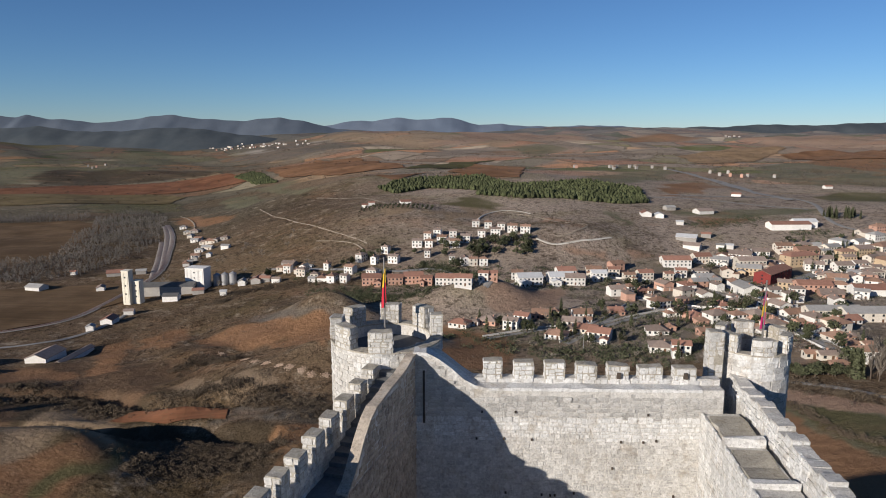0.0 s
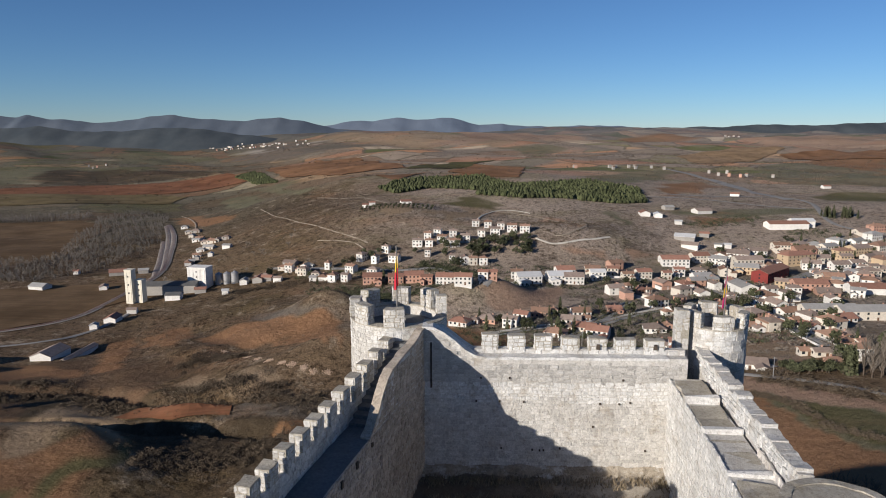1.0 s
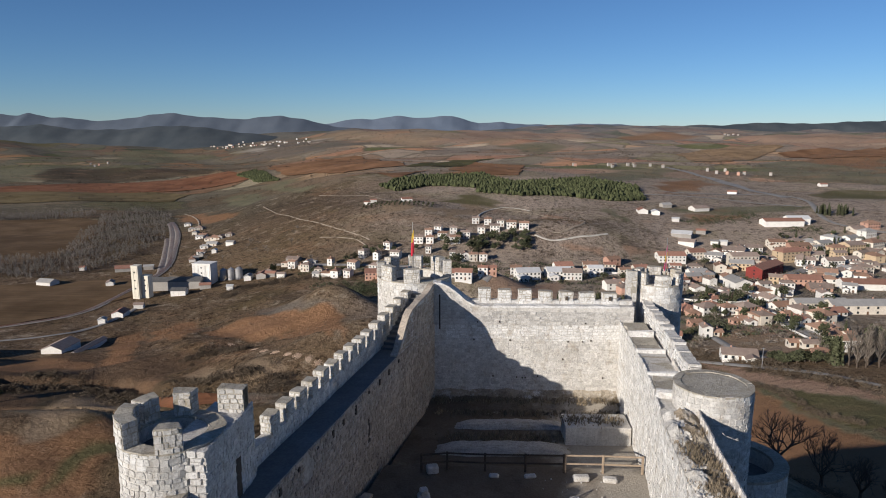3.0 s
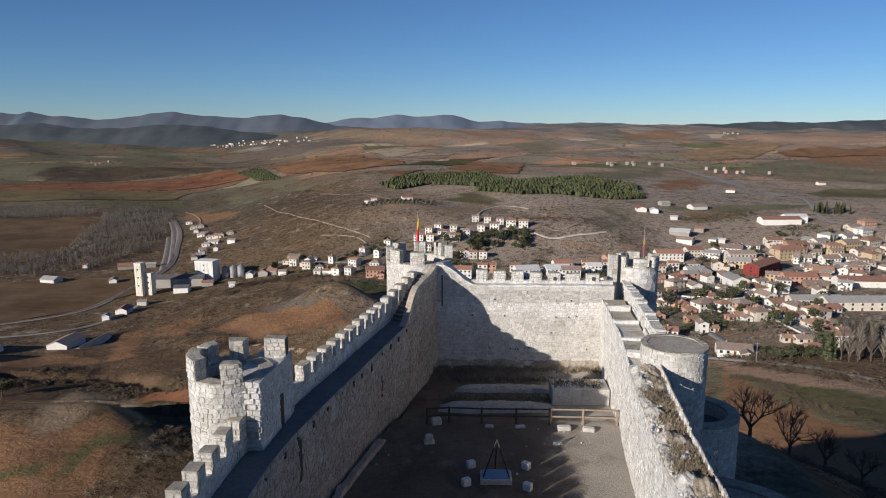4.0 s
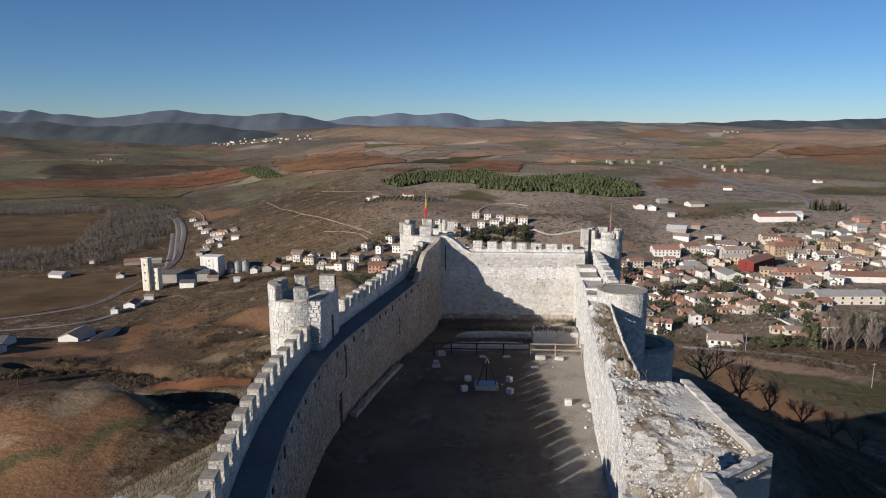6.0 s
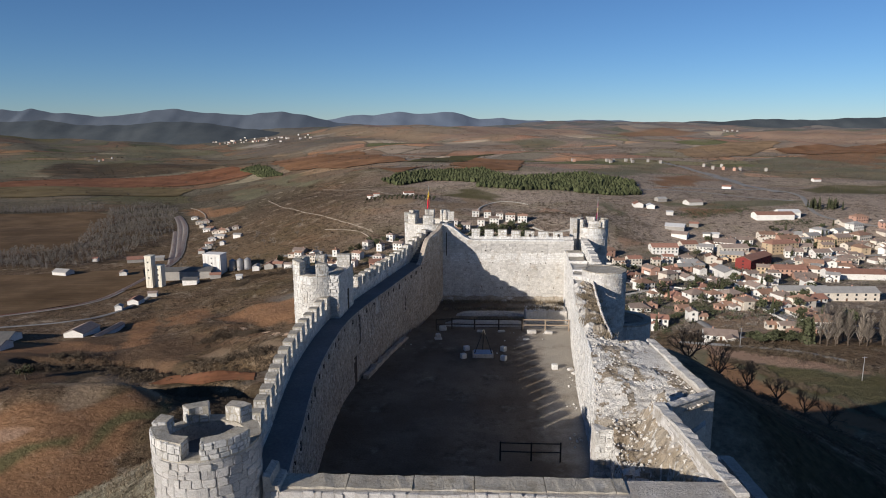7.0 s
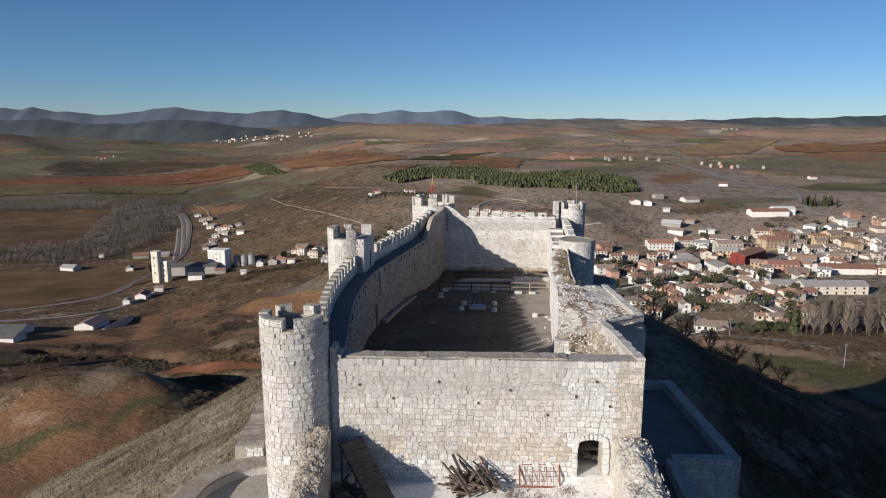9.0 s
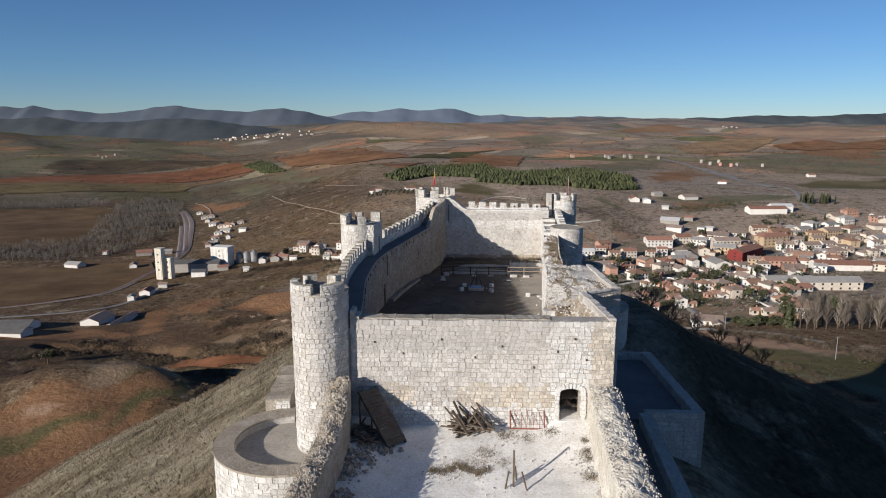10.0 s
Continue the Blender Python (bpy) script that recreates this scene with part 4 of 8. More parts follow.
def way(kind, width, pts):
    """A road, track or railway bed laid over the ground."""
    line = Line(pts, 4.0)
    verts, faces = [], []
    n = len(line.points)
    for i in range(n):
        u = i * line.step
        wide = width * (1 + (0.35 * math.sin(u * 0.23) + 0.25 * math.sin(u * 0.61) if kind == "track" else 0))
        for off in (-wide / 2, -wide / 6, wide / 6, wide / 2):
            x, y, _ = line.place(u, 0, off)
            verts.append((x, y, float(ground_z(x, y)) + (0.3 if abs(off) < width / 3 else -0.05) + 0.0009 * abs(y)))
        if i:
            faces += [(4 * i - 4 + k, 4 * i - 3 + k, 4 * i + 1 + k, 4 * i + k) for k in range(3)]
    me, words = {"road": ASPHALT, "track": GRAVEL, "path": PATH_LIME, "rail": BALLAST}[kind], {"road": "grey asphalt road", "track": "pale dirt track", "path": "whitish lime path", "rail": "railway bed of dark ballast"}[kind]
    ob = tagged(solid({"road": "road", "track": "dirt_track", "path": "lime_path", "rail": "railway"}[kind], verts, faces, me), words + " through the valley", {"road": "road", "track": "track", "path": "path", "rail": "railway"}[kind], kind="structure")
    if kind == "rail":
        for off in (-1.6, -0.5, 0.6, 1.7):
            vs, fs = [], []
            for i in range(n - 1):
                a, b = (Vector(line.place(j * line.step, 0, off)) for j in (i, i + 1))
                a.z, b.z = (float(ground_z(p.x, p.y)) + 0.4 + 0.0009 * abs(p.y) for p in (a, b))
                bar_into(vs, fs, a, b, 0.08, 4)
            solid("rail", vs, fs, RUST, ob)


# ---- the castle ----
FLOOR = 1.0


def floor_sheet(name, pts, z, material, label, category, step=0.6, rough=0.04, slope=None):
    """An earth floor inside a polygon, finely uneven."""
    bm = bmesh.new()
    face = bm.faces.new([bm.verts.new((x, y, 0)) for x, y in pts])
    bmesh.ops.triangulate(bm, faces=[face])
    for _ in range(8):
        long = [e for e in bm.edges if e.calc_length() > step]
        if not long or len(bm.faces) > 20000:
            break
        bmesh.ops.subdivide_edges(bm, edges=long, cuts=1)
        bmesh.ops.triangulate(bm, faces=bm.faces[:])
    for v in bm.verts:
        v.co.z = (slope(v.co.x, v.co.y) if slope else z) + rough * (2 * noise.noise(v.co * 0.45) + noise.noise(v.co * 1.7))
    me = bpy.data.meshes.new(name)
    bm.to_mesh(me)
    bm.free()
    me.materials.append(material)
    for p in me.polygons:
        p.use_smooth = True
    return tagged(new(name, me), label, category, kind="structure")


def yard_z(x, y):
    return FLOOR - 0.55 * float(smooth(16.6, 17.6, y)) * (1 - float(smooth(24.0, 26.0, y)))


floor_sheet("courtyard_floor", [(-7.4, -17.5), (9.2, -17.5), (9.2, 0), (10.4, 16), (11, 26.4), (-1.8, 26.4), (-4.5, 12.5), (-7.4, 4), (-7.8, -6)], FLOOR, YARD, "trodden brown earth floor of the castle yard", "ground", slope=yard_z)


def forecourt_z(x, y):
    return -0.3 + 0.10 * (y + 18.6) + 0.45 * float(smooth(4.5, 7.5, x)) * float(smooth(-23, -19, y)) + 0.5 * float(smooth(-3.0, -5.5, x))


floor_sheet("forecourt_ground", [(-6.6, -18.5), (-7.0, -33), (9.2, -33), (8.6, -18.5)], 0, LIME, "whitish lime-dusted ground of the forecourt", "ground", slope=forecourt_z)

# west wall: a curved wall with a screeded wall-walk behind a crenellated parapet
WEST_LINE = Line([(-5.55, -18.4), (-6.15, -12.5), (-6.85, -6.2), (-6.95, 0.3), (-6.5, 4.8), (-5.1, 11.5), (-3.25, 20.0), (-1.5, 26.3)])
WALK = 5.75
wall_west = base("wall_west", -6, 0, 0, "curved pale rubble castle wall with a crenellated parapet", "castle wall", kind="structure")
wall_west.matrix_world = Matrix()
rng = random.Random(11)
L = WEST_LINE.length
solid("core", *band(WEST_LINE, 0, L, 0, 1.75, -9, WALK), MORTAR, wall_west)
solid("wall_walk", *band(WEST_LINE, 0.9, L - 5.9, 0.03, 1.28, WALK - 0.03, WALK + 0.03, rough=0.015), CONCRETE, wall_west, "grey screeded wall-walk")


def west_skip(u, v):
    x, y, _ = WEST_LINE.place(u, 0, 0)
    return (3.6 < y < 4.25 and v < 2.9) or (4.75 < y < 5.15 and 3.4 < v < 5.4) or (15.2 < y < 15.5 and 2.8 < v < 4.2) or (noise.noise(Vector((u * 0.5, v * 0.5, 3))) > 0.62)


stonework(wall_west, rng, courses(rng, L, 0.2, WALK, 0.19, 0.27, west_skip, 0.45, 0.008), lambda u, v, o: WEST_LINE.place(u, v, -o), RUBBLE, proud=0.035)
stonework(wall_west, rng, courses(rng, L, -3.0, 6.4, 0.34, 0.5), lambda u, v, o: WEST_LINE.place(L - u, v, 1.75 + o), STONE, "outer_stonework")
# loopholes: solid dark fills in place of the shade within
for low, y, w, h in ((FLOOR, 3.92, 0.6, 1.9), (3.45, 4.95, 0.36, 1.95), (2.9, 15.35, 0.3, 1.3)):
    u = min((abs(WEST_LINE.at(k * 0.05).y - y), k * 0.05) for k in range(int(L / 0.05)))[1]
    verts, faces = band(WEST_LINE, u - w / 2, u + w / 2, -0.012, 0.3, low, low + h, step=w / 2)
    solid("blocked_slit", verts, faces, WOOD_AND_HOLE_SHADE, wall_west, "dark narrow loophole")
# putlog holes near the top: dark blocks stand in for the shade inside
for k in range(26):
    u = 3 + k * 1.55 + rng.uniform(-0.3, 0.3)
    verts, faces = band(WEST_LINE, u, u + 0.15, -0.07, 0.2, WALK - 0.5 + rng.uniform(-0.15, 0.25), WALK - 0.2, step=0.1)
    if u < L - 6:
        solid("putlog_hole", verts, faces, WOOD_AND_HOLE_SHADE, wall_west)
solid("parapet", *band(WEST_LINE, 0.2, L - 0.5, 1.3, 1.74, WALK, 6.5, rough=0.02, seed=3), MORTAR_PALE, wall_west, "low stone parapet")
stonework(wall_west, rng, courses(rng, L - 1, WALK, 6.48, 0.2, 0.28), lambda u, v, o: WEST_LINE.place(u + 0.3, v, 1.3 - o), STONE_BRIGHT, "parapet_stonework", proud=0.03)
u = 1.5
while u < L - 1.2:
    y = WEST_LINE.at(u).y
    if not 2.7 < y < 7.2:
        stone_block("merlon", wall_west, WEST_LINE, u, u + rng.uniform(0.6, 0.7), 1.28, 1.78, 6.45, 7.28 + rng.uniform(-0.05, 0.05) + 0.75 * float(smooth(18, 25.5, y)), rng, 0.2, 0.27)
    u += 1.21
# rising inner parapet with a pale coping at the north end
RISE = L - 6.9


def rise_top(u):
    y = WEST_LINE.at(u).y
    return float(np.interp(y, (19.3, 19.8, 20.3, 21.0, 21.5, 22.1, 23.3, 24.9, 25.6, 26.5), (5.72, 5.78, 6.15, 6.85, 7.38, 7.72, 7.88, 8.04, 8.28, 8.42))) + 0.03 * math.sin(u * 9)


solid("inner_parapet", *band(WEST_LINE, RISE, L, 0.02, 0.30, WALK - 0.4, rise_top, rough=0.03, seed=5), MORTAR_PALE, wall_west)
stonework(wall_west, rng, [b for b in courses(rng, 6.85, WALK, 8.6, 0.22, 0.34) if b[3] < rise_top(RISE + b[0]) - 0.1], lambda u, v, o: WEST_LINE.place(RISE + u, v, 0.02 - o), RUBBLE, "inner_parapet_stonework")
solid("coping", *band(WEST_LINE, RISE, L, -0.05, 0.36, lambda u: rise_top(u) - 0.06, lambda u: rise_top(u) + 0.05, rough=0.03, seed=6), RUBBLE, wall_west, "rough brown coping")
for k in range(12):
    u0 = RISE + 1.0 + k * 0.45
    solid("step", *band(WEST_LINE, u0, u0 + 0.45 if k < 11 else L, 0.31, 1.28, WALK - 0.2, WALK + 0.17 * (k + 1)), CONCRETE, wall_west, "stone step of the wall-walk stair")

# north wall
NORTH_LINE = Line([(11.2, 26.2), (5, 26.2), (-1.6, 26.2)])
wall_north = base("wall_north", 5, 26.5, 0, "pale limestone end wall with square merlons", "castle wall", kind="structure")
wall_north.matrix_world = Matrix()
rng = random.Random(21)
NL = NORTH_LINE.length


def north_top(u):
    x = NORTH_LINE.at(u).x
    return 6.95 + 1.5 * float(smooth(1.35, -1.3, x))


def north(u, v, o):
    p = NORTH_LINE.place(u, v, 0)
    return (p[0], p[1] - o, p[2])


verts, faces = [], []
for k in range(27):
    u = NL * k / 26
    x = NORTH_LINE.at(u).x
    verts += [(x, 26.2, -9), (x, 27.6, -9), (x, 27.6, north_top(u)), (x, 26.2, north_top(u))]
    if k:
        a, b = 4 * k - 4, 4 * k
        faces += [(a + i, a + (i + 1) % 4, b + (i + 1) % 4, b + i) for i in range(4)]
faces += [(3, 2, 1, 0), (104, 105, 106, 107)]
solid("core", verts, faces, MORTAR_PALE, wall_north)
blocks = [b for b in courses(rng, NL, 0.3, 8.5, 0.19, 0.27, ragged=0.42, gap=0.012) if b[3] < north_top((b[0] + b[1]) / 2) - 0.22]
blocks.sort(key=lambda b: -b[2])
stonework(wall_north, rng, [b for b in blocks[300:] if b[2] > 4.75 + 0.3 * noise.noise(Vector((b[0] * 0.7, b[2], 2)))], north, STONE_WHITE, "white_stonework", proud=0.02)
stonework(wall_north, rng, [b for b in blocks[300:] if b[2] <= 4.75 + 0.3 * noise.noise(Vector((b[0] * 0.7, b[2], 2)))], north, STONE_BRIGHT, proud=0.018)
solid("ledge", *band(NORTH_LINE, 0.9, NL, -0.7, 0.05, lambda u: north_top(u) - 0.1, lambda u: north_top(u) + 0.04, rough=0.035, seed=9), STONE_WHITE, wall_north, "whitish coping ledge")
NP_LINE = Line([(0.4, 26.75), (5, 26.75), (11.2, 26.75)])
solid("parapet", *band(NP_LINE, 0, NP_LINE.length, 0.0, 0.42, 6.7, 7.2, rough=0.03, seed=2), MORTAR_PALE, wall_north)
stonework(wall_north, rng, courses(rng, NP_LINE.length, 6.98, 7.2, 0.22, 0.4), lambda u, v, o: NP_LINE.place(u, v, -o), STONE_WHITE, "parapet_stonework", proud=0.03)
for x0, x1 in ((0.10, 0.75), (1.32, 2.1), (2.6, 3.42), (3.9, 4.74), (5.22, 6.07), (6.54, 7.4), (7.82, 8.8), (9.3, 10.2)):
    m = stone_block("merlon", wall_north, NP_LINE, x0 - 0.4, x1 - 0.4, -0.02, 0.46, 7.15, 7.98 + rng.uniform(-0.05, 0.05) - 0.035 * (x0 - 1.3), rng, 0.21, 0.28, stone=STONE_WHITE) if x0 > 0.4 else None
    # a dark block stands for the shade in each merlon's loophole
    if x0 in (2.6 + 1.3, 6.54, 9.3) and m:
        verts, faces = [], []
        box_into(verts, faces, (x0 + x1) / 2 - 0.08, 26.6, 7.25, (x0 + x1) / 2 + 0.08, 26.75, 7.5)
        solid("loophole", verts, faces, WOOD_AND_HOLE_SHADE, m)
# putlog holes, their shade made as small dark blocks
for k in range(16):
    verts, faces = [], []
    x, z = rng.uniform(-0.5, 10), rng.choice((2.2, 3.4, 4.6, 4.65, 5.8)) + rng.uniform(-0.1, 0.1)
    box_into(verts, faces, x, 26.12, z, x + 0.08, 26.3, z + 0.09)
    solid("putlog_hole", verts, faces, WOOD_AND_HOLE_SHADE, wall_north)
# dark strip for the shade in the corner slot
pilaster = band(Line([(-1.22, 26.14), (-0.6, 26.14)]), 0, 0.09, -0.0, 0.3, 5.4, 7.7)
solid("corner_joint", *pilaster, WOOD_AND_HOLE_SHADE, wall_north)
SINGLES = [(wall_north, blocks[:300], north, lambda u, v: (0, -1, 0), STONE_BRIGHT_PIECE)]


def tower(name, cx, cy, r, low, floor, sill, top, merlons, label, seed, stones=STONE, wide=26, thick=0.5, face=(0, 360), singles=0, tall=0.33, broad=0.46, deck=None):
    """A round tower: stone-faced drum, sunk platform, parapet ring and merlons at the given angles."""
    rng = random.Random(seed)
    ob = base(name, cx, cy, low, label, "castle tower", kind="structure")
    ob.matrix_world = Matrix()
    ring = ring_line(cx, cy, r)
    n = len(ring.points) - 1
    verts = [(p.x, p.y, low) for p in ring.points[:-1]] + [(p.x, p.y, sill) for p in ring.points[:-1]]
    inner = ring_line(cx, cy, r - thick)
    verts += [(p.x, p.y, sill) for p in inner.points[: n]] + [(p.x, p.y, floor) for p in inner.points[: n]]
    n2 = len(inner.points) - 1
    faces = []
    for k in range(n):
        j = (k + 1) % n
        faces += [(k, j, n + j, n + k), (n + k, n + j, 2 * n + j, 2 * n + k), (2 * n + k, 2 * n + j, 3 * n + j, 3 * n + k)]
    faces.append(tuple(3 * n + k for k in range(n)))
    solid("drum", verts, faces, MORTAR_PALE if stones is not STONE else MORTAR, ob)
    arc = ring_line(cx, cy, r, *face)
    blocks = courses(rng, arc.length, low, sill, tall, broad)
    place = lambda u, v, o: arc.place(u, v, -o)  # noqa: E731
    if singles:
        blocks.sort(key=lambda b: -b[2])
        SINGLES.append((ob, blocks[:singles], place, lambda u, v: (-arc.side(u).x, -arc.side(u).y, 0), STONE_PIECE))
    limed = lambda b: noise.noise(Vector((b[0] * 0.5, b[2] * 0.6, seed))) > 0.28  # noqa: E731
    stonework(ob, rng, [b for b in blocks[singles:] if not limed(b)], place, stones)
    stonework(ob, rng, [b for b in blocks[singles:] if limed(b)], place, STONE_WHITE, "limed_stonework")
    disc = ring_line(cx, cy, r - thick + 0.02)
    m = len(disc.points) - 1
    solid("platform", [(p.x, p.y, floor + 0.02) for p in disc.points[:-1]], [tuple(range(m))], deck or CONCRETE, ob, "grey screeded platform")
    solid("sill", *band(ring, 0, ring.length, -0.03, thick + 0.03, sill - 0.04, sill + 0.035, step=0.3, rough=0.02, seed=seed), COPING, ob)
    for a in merlons:
        a, turn = a if isinstance(a, tuple) else (a, wide)
        half = radians(turn / 2) * r
        u = radians(a % 360) * r
        u0, u1 = max(u - half, 0), min(u + half, ring.length)
        stone_block("merlon", ob, ring, u0, u1, -0.03, thick - 0.02, sill, top + rng.uniform(-0.06, 0.06), rng, 0.21, 0.28, stone=STONE_BRIGHT)
    return ob


tower("tower_northwest", -2.95, 28.5, 2.45, -9, 7.9, 8.45, 9.36, (4, 47, 92, 138, 182, 226, 270), "round white-stone corner tower with merlons", 31, STONE_BRIGHT, wide=24, tall=0.22, broad=0.3)
tower("tower_northeast", 13.45, 29.1, 1.55, -9, 7.3, 7.95, 8.7, (25, 85, 145, 205, 265, 325), "round pale-stone corner tower with merlons", 32, STONE_BRIGHT, wide=38, thick=0.4)
tower("tower_southwest", -7.8, -18.35, 1.66, -5, 7.55, 8.12, 8.72, ((66, 30), (123, 30), (178, 22), (231, 68), (312, 56)), "round grey-stone corner tower with merlons", 33, STONE, wide=31, thick=0.45, singles=300, tall=0.27, broad=0.34)
tower("tower_west", -9.0, 4.4, 1.62, -9, 8.05, 8.6, 9.4, (96, 146, 185, 222, 290), "round pale-stone flanking tower with merlons", 34, STONE_BRIGHT, wide=28, tall=0.22, broad=0.3)
tower("tower_east", 11.5, 13.3, 1.68, -6, 6.91, 6.93, 7.0, (), "low round flanking tower with a plain rim", 35, STONE_BRIGHT, thick=0.26, tall=0.24, broad=0.33, deck=COPING)

# block that joins the flanking tower to the west wall
link = base("tower_link", -7.6, 4.8, 0, "stone passage block between tower and wall-walk", "castle wall", kind="structure")
link.matrix_world = Matrix()
LINK = Line([(-7.45, 3.1), (-7.15, 6.8)])
solid("core", *band(LINK, 0, LINK.length, 0, 1.4, 4.0, 8.55), MORTAR_PALE, link)
rng = random.Random(41)
stonework(link, rng, courses(rng, LINK.length, WALK, 8.6, 0.2, 0.28, lambda u, v: 2.0 < u < 2.5 and v < 7.3), lambda u, v, o: LINK.place(u, v, -o), STONE)
stonework(link, rng, courses(rng, 1.4, 2.0, 8.6, 0.24, 0.32), lambda u, v, o: (-8.85 + u, 3.07 - o, v), STONE_BRIGHT, "end_stonework")
CORNER = Line([(-8.1, 6.0), (-7.2, 6.0)])
stone_block("merlon", link, CORNER, 0.0, 0.9, 0, 0.5, 8.5, 9.4, rng, 0.2, 0.27)
# doorway as a dark slab, its inner shade given by colour
solid("doorway", *band(LINK, 2.05, 2.45, -0.02, 0.3, WALK, 7.25), WOOD_AND_HOLE_SHADE, link, "dark narrow doorway")

# pier beside the north-east tower
PIER = Line([(10.95, 28.0), (11.85, 28.0)])
pier = tagged(stone_block("pier", None, PIER, 0.2, 0.82, 0, 0.6, 5.0, 8.88, random.Random(51), 0.3, 0.4), "tall narrow pale stone pier of a broken arch", "pier", kind="structure")

# east wall: platforms along its top at the north, ruined and overgrown to the south
EAST_LINE = Line([(10.35, 26.3), (9.75, 18.0), (8.95, 12.0), (8.35, 6.5), (7.85, 2.0), (7.4, -4.0), (6.95, -7.2), (6.6, -9.2)])
EL = EAST_LINE.length
wall_east = base("wall_east", 10, 5, 0, "sunlit pale rubble wall with a broken overgrown top", "castle wall", kind="structure")
wall_east.matrix_world = Matrix()
rng = random.Random(61)


def east_top(u):
    y = EAST_LINE.at(u).y
    return 6.05 - 0.25 * float(smooth(16, 9, y)) + 0.2 * float(smooth(6, -1, y)) - 2.2 * float(smooth(-2.5, -12.0, y))


def east_wide(u):
    """Narrow to the north, then a broad ruined platform out to the parapets."""
    at = EAST_LINE.at(u)
    narrow = 1.5 - 0.1 * float(smooth(12, 6, at.y))
    outer = float(np.interp(at.y, (-18, -10.3, -10.1, -8.1, -1.5), (9.4, 9.1, 9.5, 11.95, 11.3)))
    return narrow + (outer - at.x - narrow) * float(smooth(-1.35, -1.75, at.y))


solid("core", *band(EAST_LINE, 0, EL, 0, east_wide, -8, lambda u: east_top(u) - 0.12), MORTAR_PALE, wall_east)
stonework(wall_east, rng, [b for b in courses(rng, EL, 0.2, 6.3, 0.25, 0.36, ragged=0.4) if b[3] < east_top((b[0] + b[1]) / 2) + 0.02], lambda u, v, o: EAST_LINE.place(u, v, -o), STONE_WHITE, proud=0.022)
stonework(wall_east, rng, [b for b in courses(rng, 20, -4, 6.3, 0.34, 0.5)], lambda u, v, o: EAST_LINE.place(EL - u - 8, v, east_wide(EL - u - 8) + o), STONE, "outer_stonework")
# ruined top as a rough crust
verts, faces, cols = [], [], 44
first = 14.2
rows = int((EL - first) / 0.10)
for i in range(rows + 1):
    u = first + (EL - first) * i / rows
    for j in range(cols + 1):
        f = j / cols
        p = EAST_LINE.place(u, 0, f * east_wide(u))
        q = Vector((p[0], p[1], 0))
        bump = 0.30 * noise.noise(q * 0.8) + 0.12 * noise.noise(q * 2.1) + 0.06 * noise.noise(q * 4.7) + 0.045 * noise.noise(q * 9.3)
        bump = bump * 0.35 + 0.05 * noise.noise(q * 6.1) + 0.06 * noise.noise(q * 11.0) if q.y < -1.6 else bump
        edge = min(f, 1 - f)
        verts.append((p[0] + 0.06 * noise.noise(q * 3), p[1] + 0.06 * noise.noise(q * 3 + Vector((9, 0, 0))), east_top(u) + (5.55 - east_top(u)) * f**1.3 * float(smooth(-1.6, -4.0, p[1])) + bump * (0.5 + min(1, edge * 4)) + 0.12 * min(1, edge * 6) - 0.06))
        if i and j:
            a = i * (cols + 1) + j
            faces.append((a - cols - 2, a - cols - 1, a, a - 1))


def is_mossy(f):
    v = Vector(verts[f[0]])
    across = (f[0] % (cols + 1)) / cols
    k = noise.noise(v * 1.1) + 0.5 * noise.noise(v * 3.1)
    if v.y > -1.7:
        return across + 0.5 * k > 0.42
    return (across + 0.35 * k > 0.72 and v.y < -4) or (v.y < -8.5 and k > -0.2) or k > 0.22


mossy = [f for f in faces if is_mossy(f)]
kept = set(mossy)
for label, some, material in (("overgrown rubble top with moss and dry grass", mossy, MOSSY), ("broken white rubble top", [f for f in faces if f not in kept], RUIN)):
    used = sorted({i for f in some for i in f})
    at = {i: n for n, i in enumerate(used)}
    crust = solid("ruined_top", [verts[i] for i in used], [tuple(at[i] for i in f) for f in some], material, wall_east, label)
    for face in crust.data.polygons:
        face.use_smooth = True
vs, fs = [], []
for _ in range(1500):
    u, f, s = first + (EL - first) * rng.random() ** 0.42, rng.uniform(0.01, 0.97), 0.03 + 0.055 * rng.random() ** 2
    spot = EAST_LINE.place(u, 0, f * east_wide(u))
    m = Matrix.Translation((spot[0], spot[1], east_top(u) + (5.55 - east_top(u)) * f**1.3 * float(smooth(-1.6, -4.0, spot[1])) + rng.uniform(-0.05, 0.0))) @ Euler((rng.random() * 6, rng.random() * 6, rng.random() * 6)).to_matrix().to_4x4()
    box_into(vs, fs, -s, -s * 0.75, -s * 0.55, s, s * 0.75, s * 0.55, m)
tagged(solid("loose_stones", vs, fs, RUIN, wall_east), kind="stuff")
# clean platforms
for y0, y1, z in ((25.6, 23.6, 6.1), (22.9, 20.7, 6.0), (19.9, 17.4, 5.92), (16.6, 14.6, 6.05)):
    u0, u1 = ((26.3 - y) / 26.3 * 26.9 for y in (y0, y1))
    solid("platform_slab", *band(EAST_LINE, u0, u1, 0.1, 1.4, 5.5, z, rough=0.06, seed=y0), COPING, wall_east, "flat stone platform stained with lichen")
    solid("cross_kerb", *band(EAST_LINE, u1, u1 + 0.3, 0.02, 1.5, 5.5, z + 0.15, step=0.15, rough=0.07, seed=y1), STONE_WHITE, wall_east, "white mortar cross kerb")
EP = Line([(12.2, 28.2), (11.75, 22.0), (11.15, 15.3)])
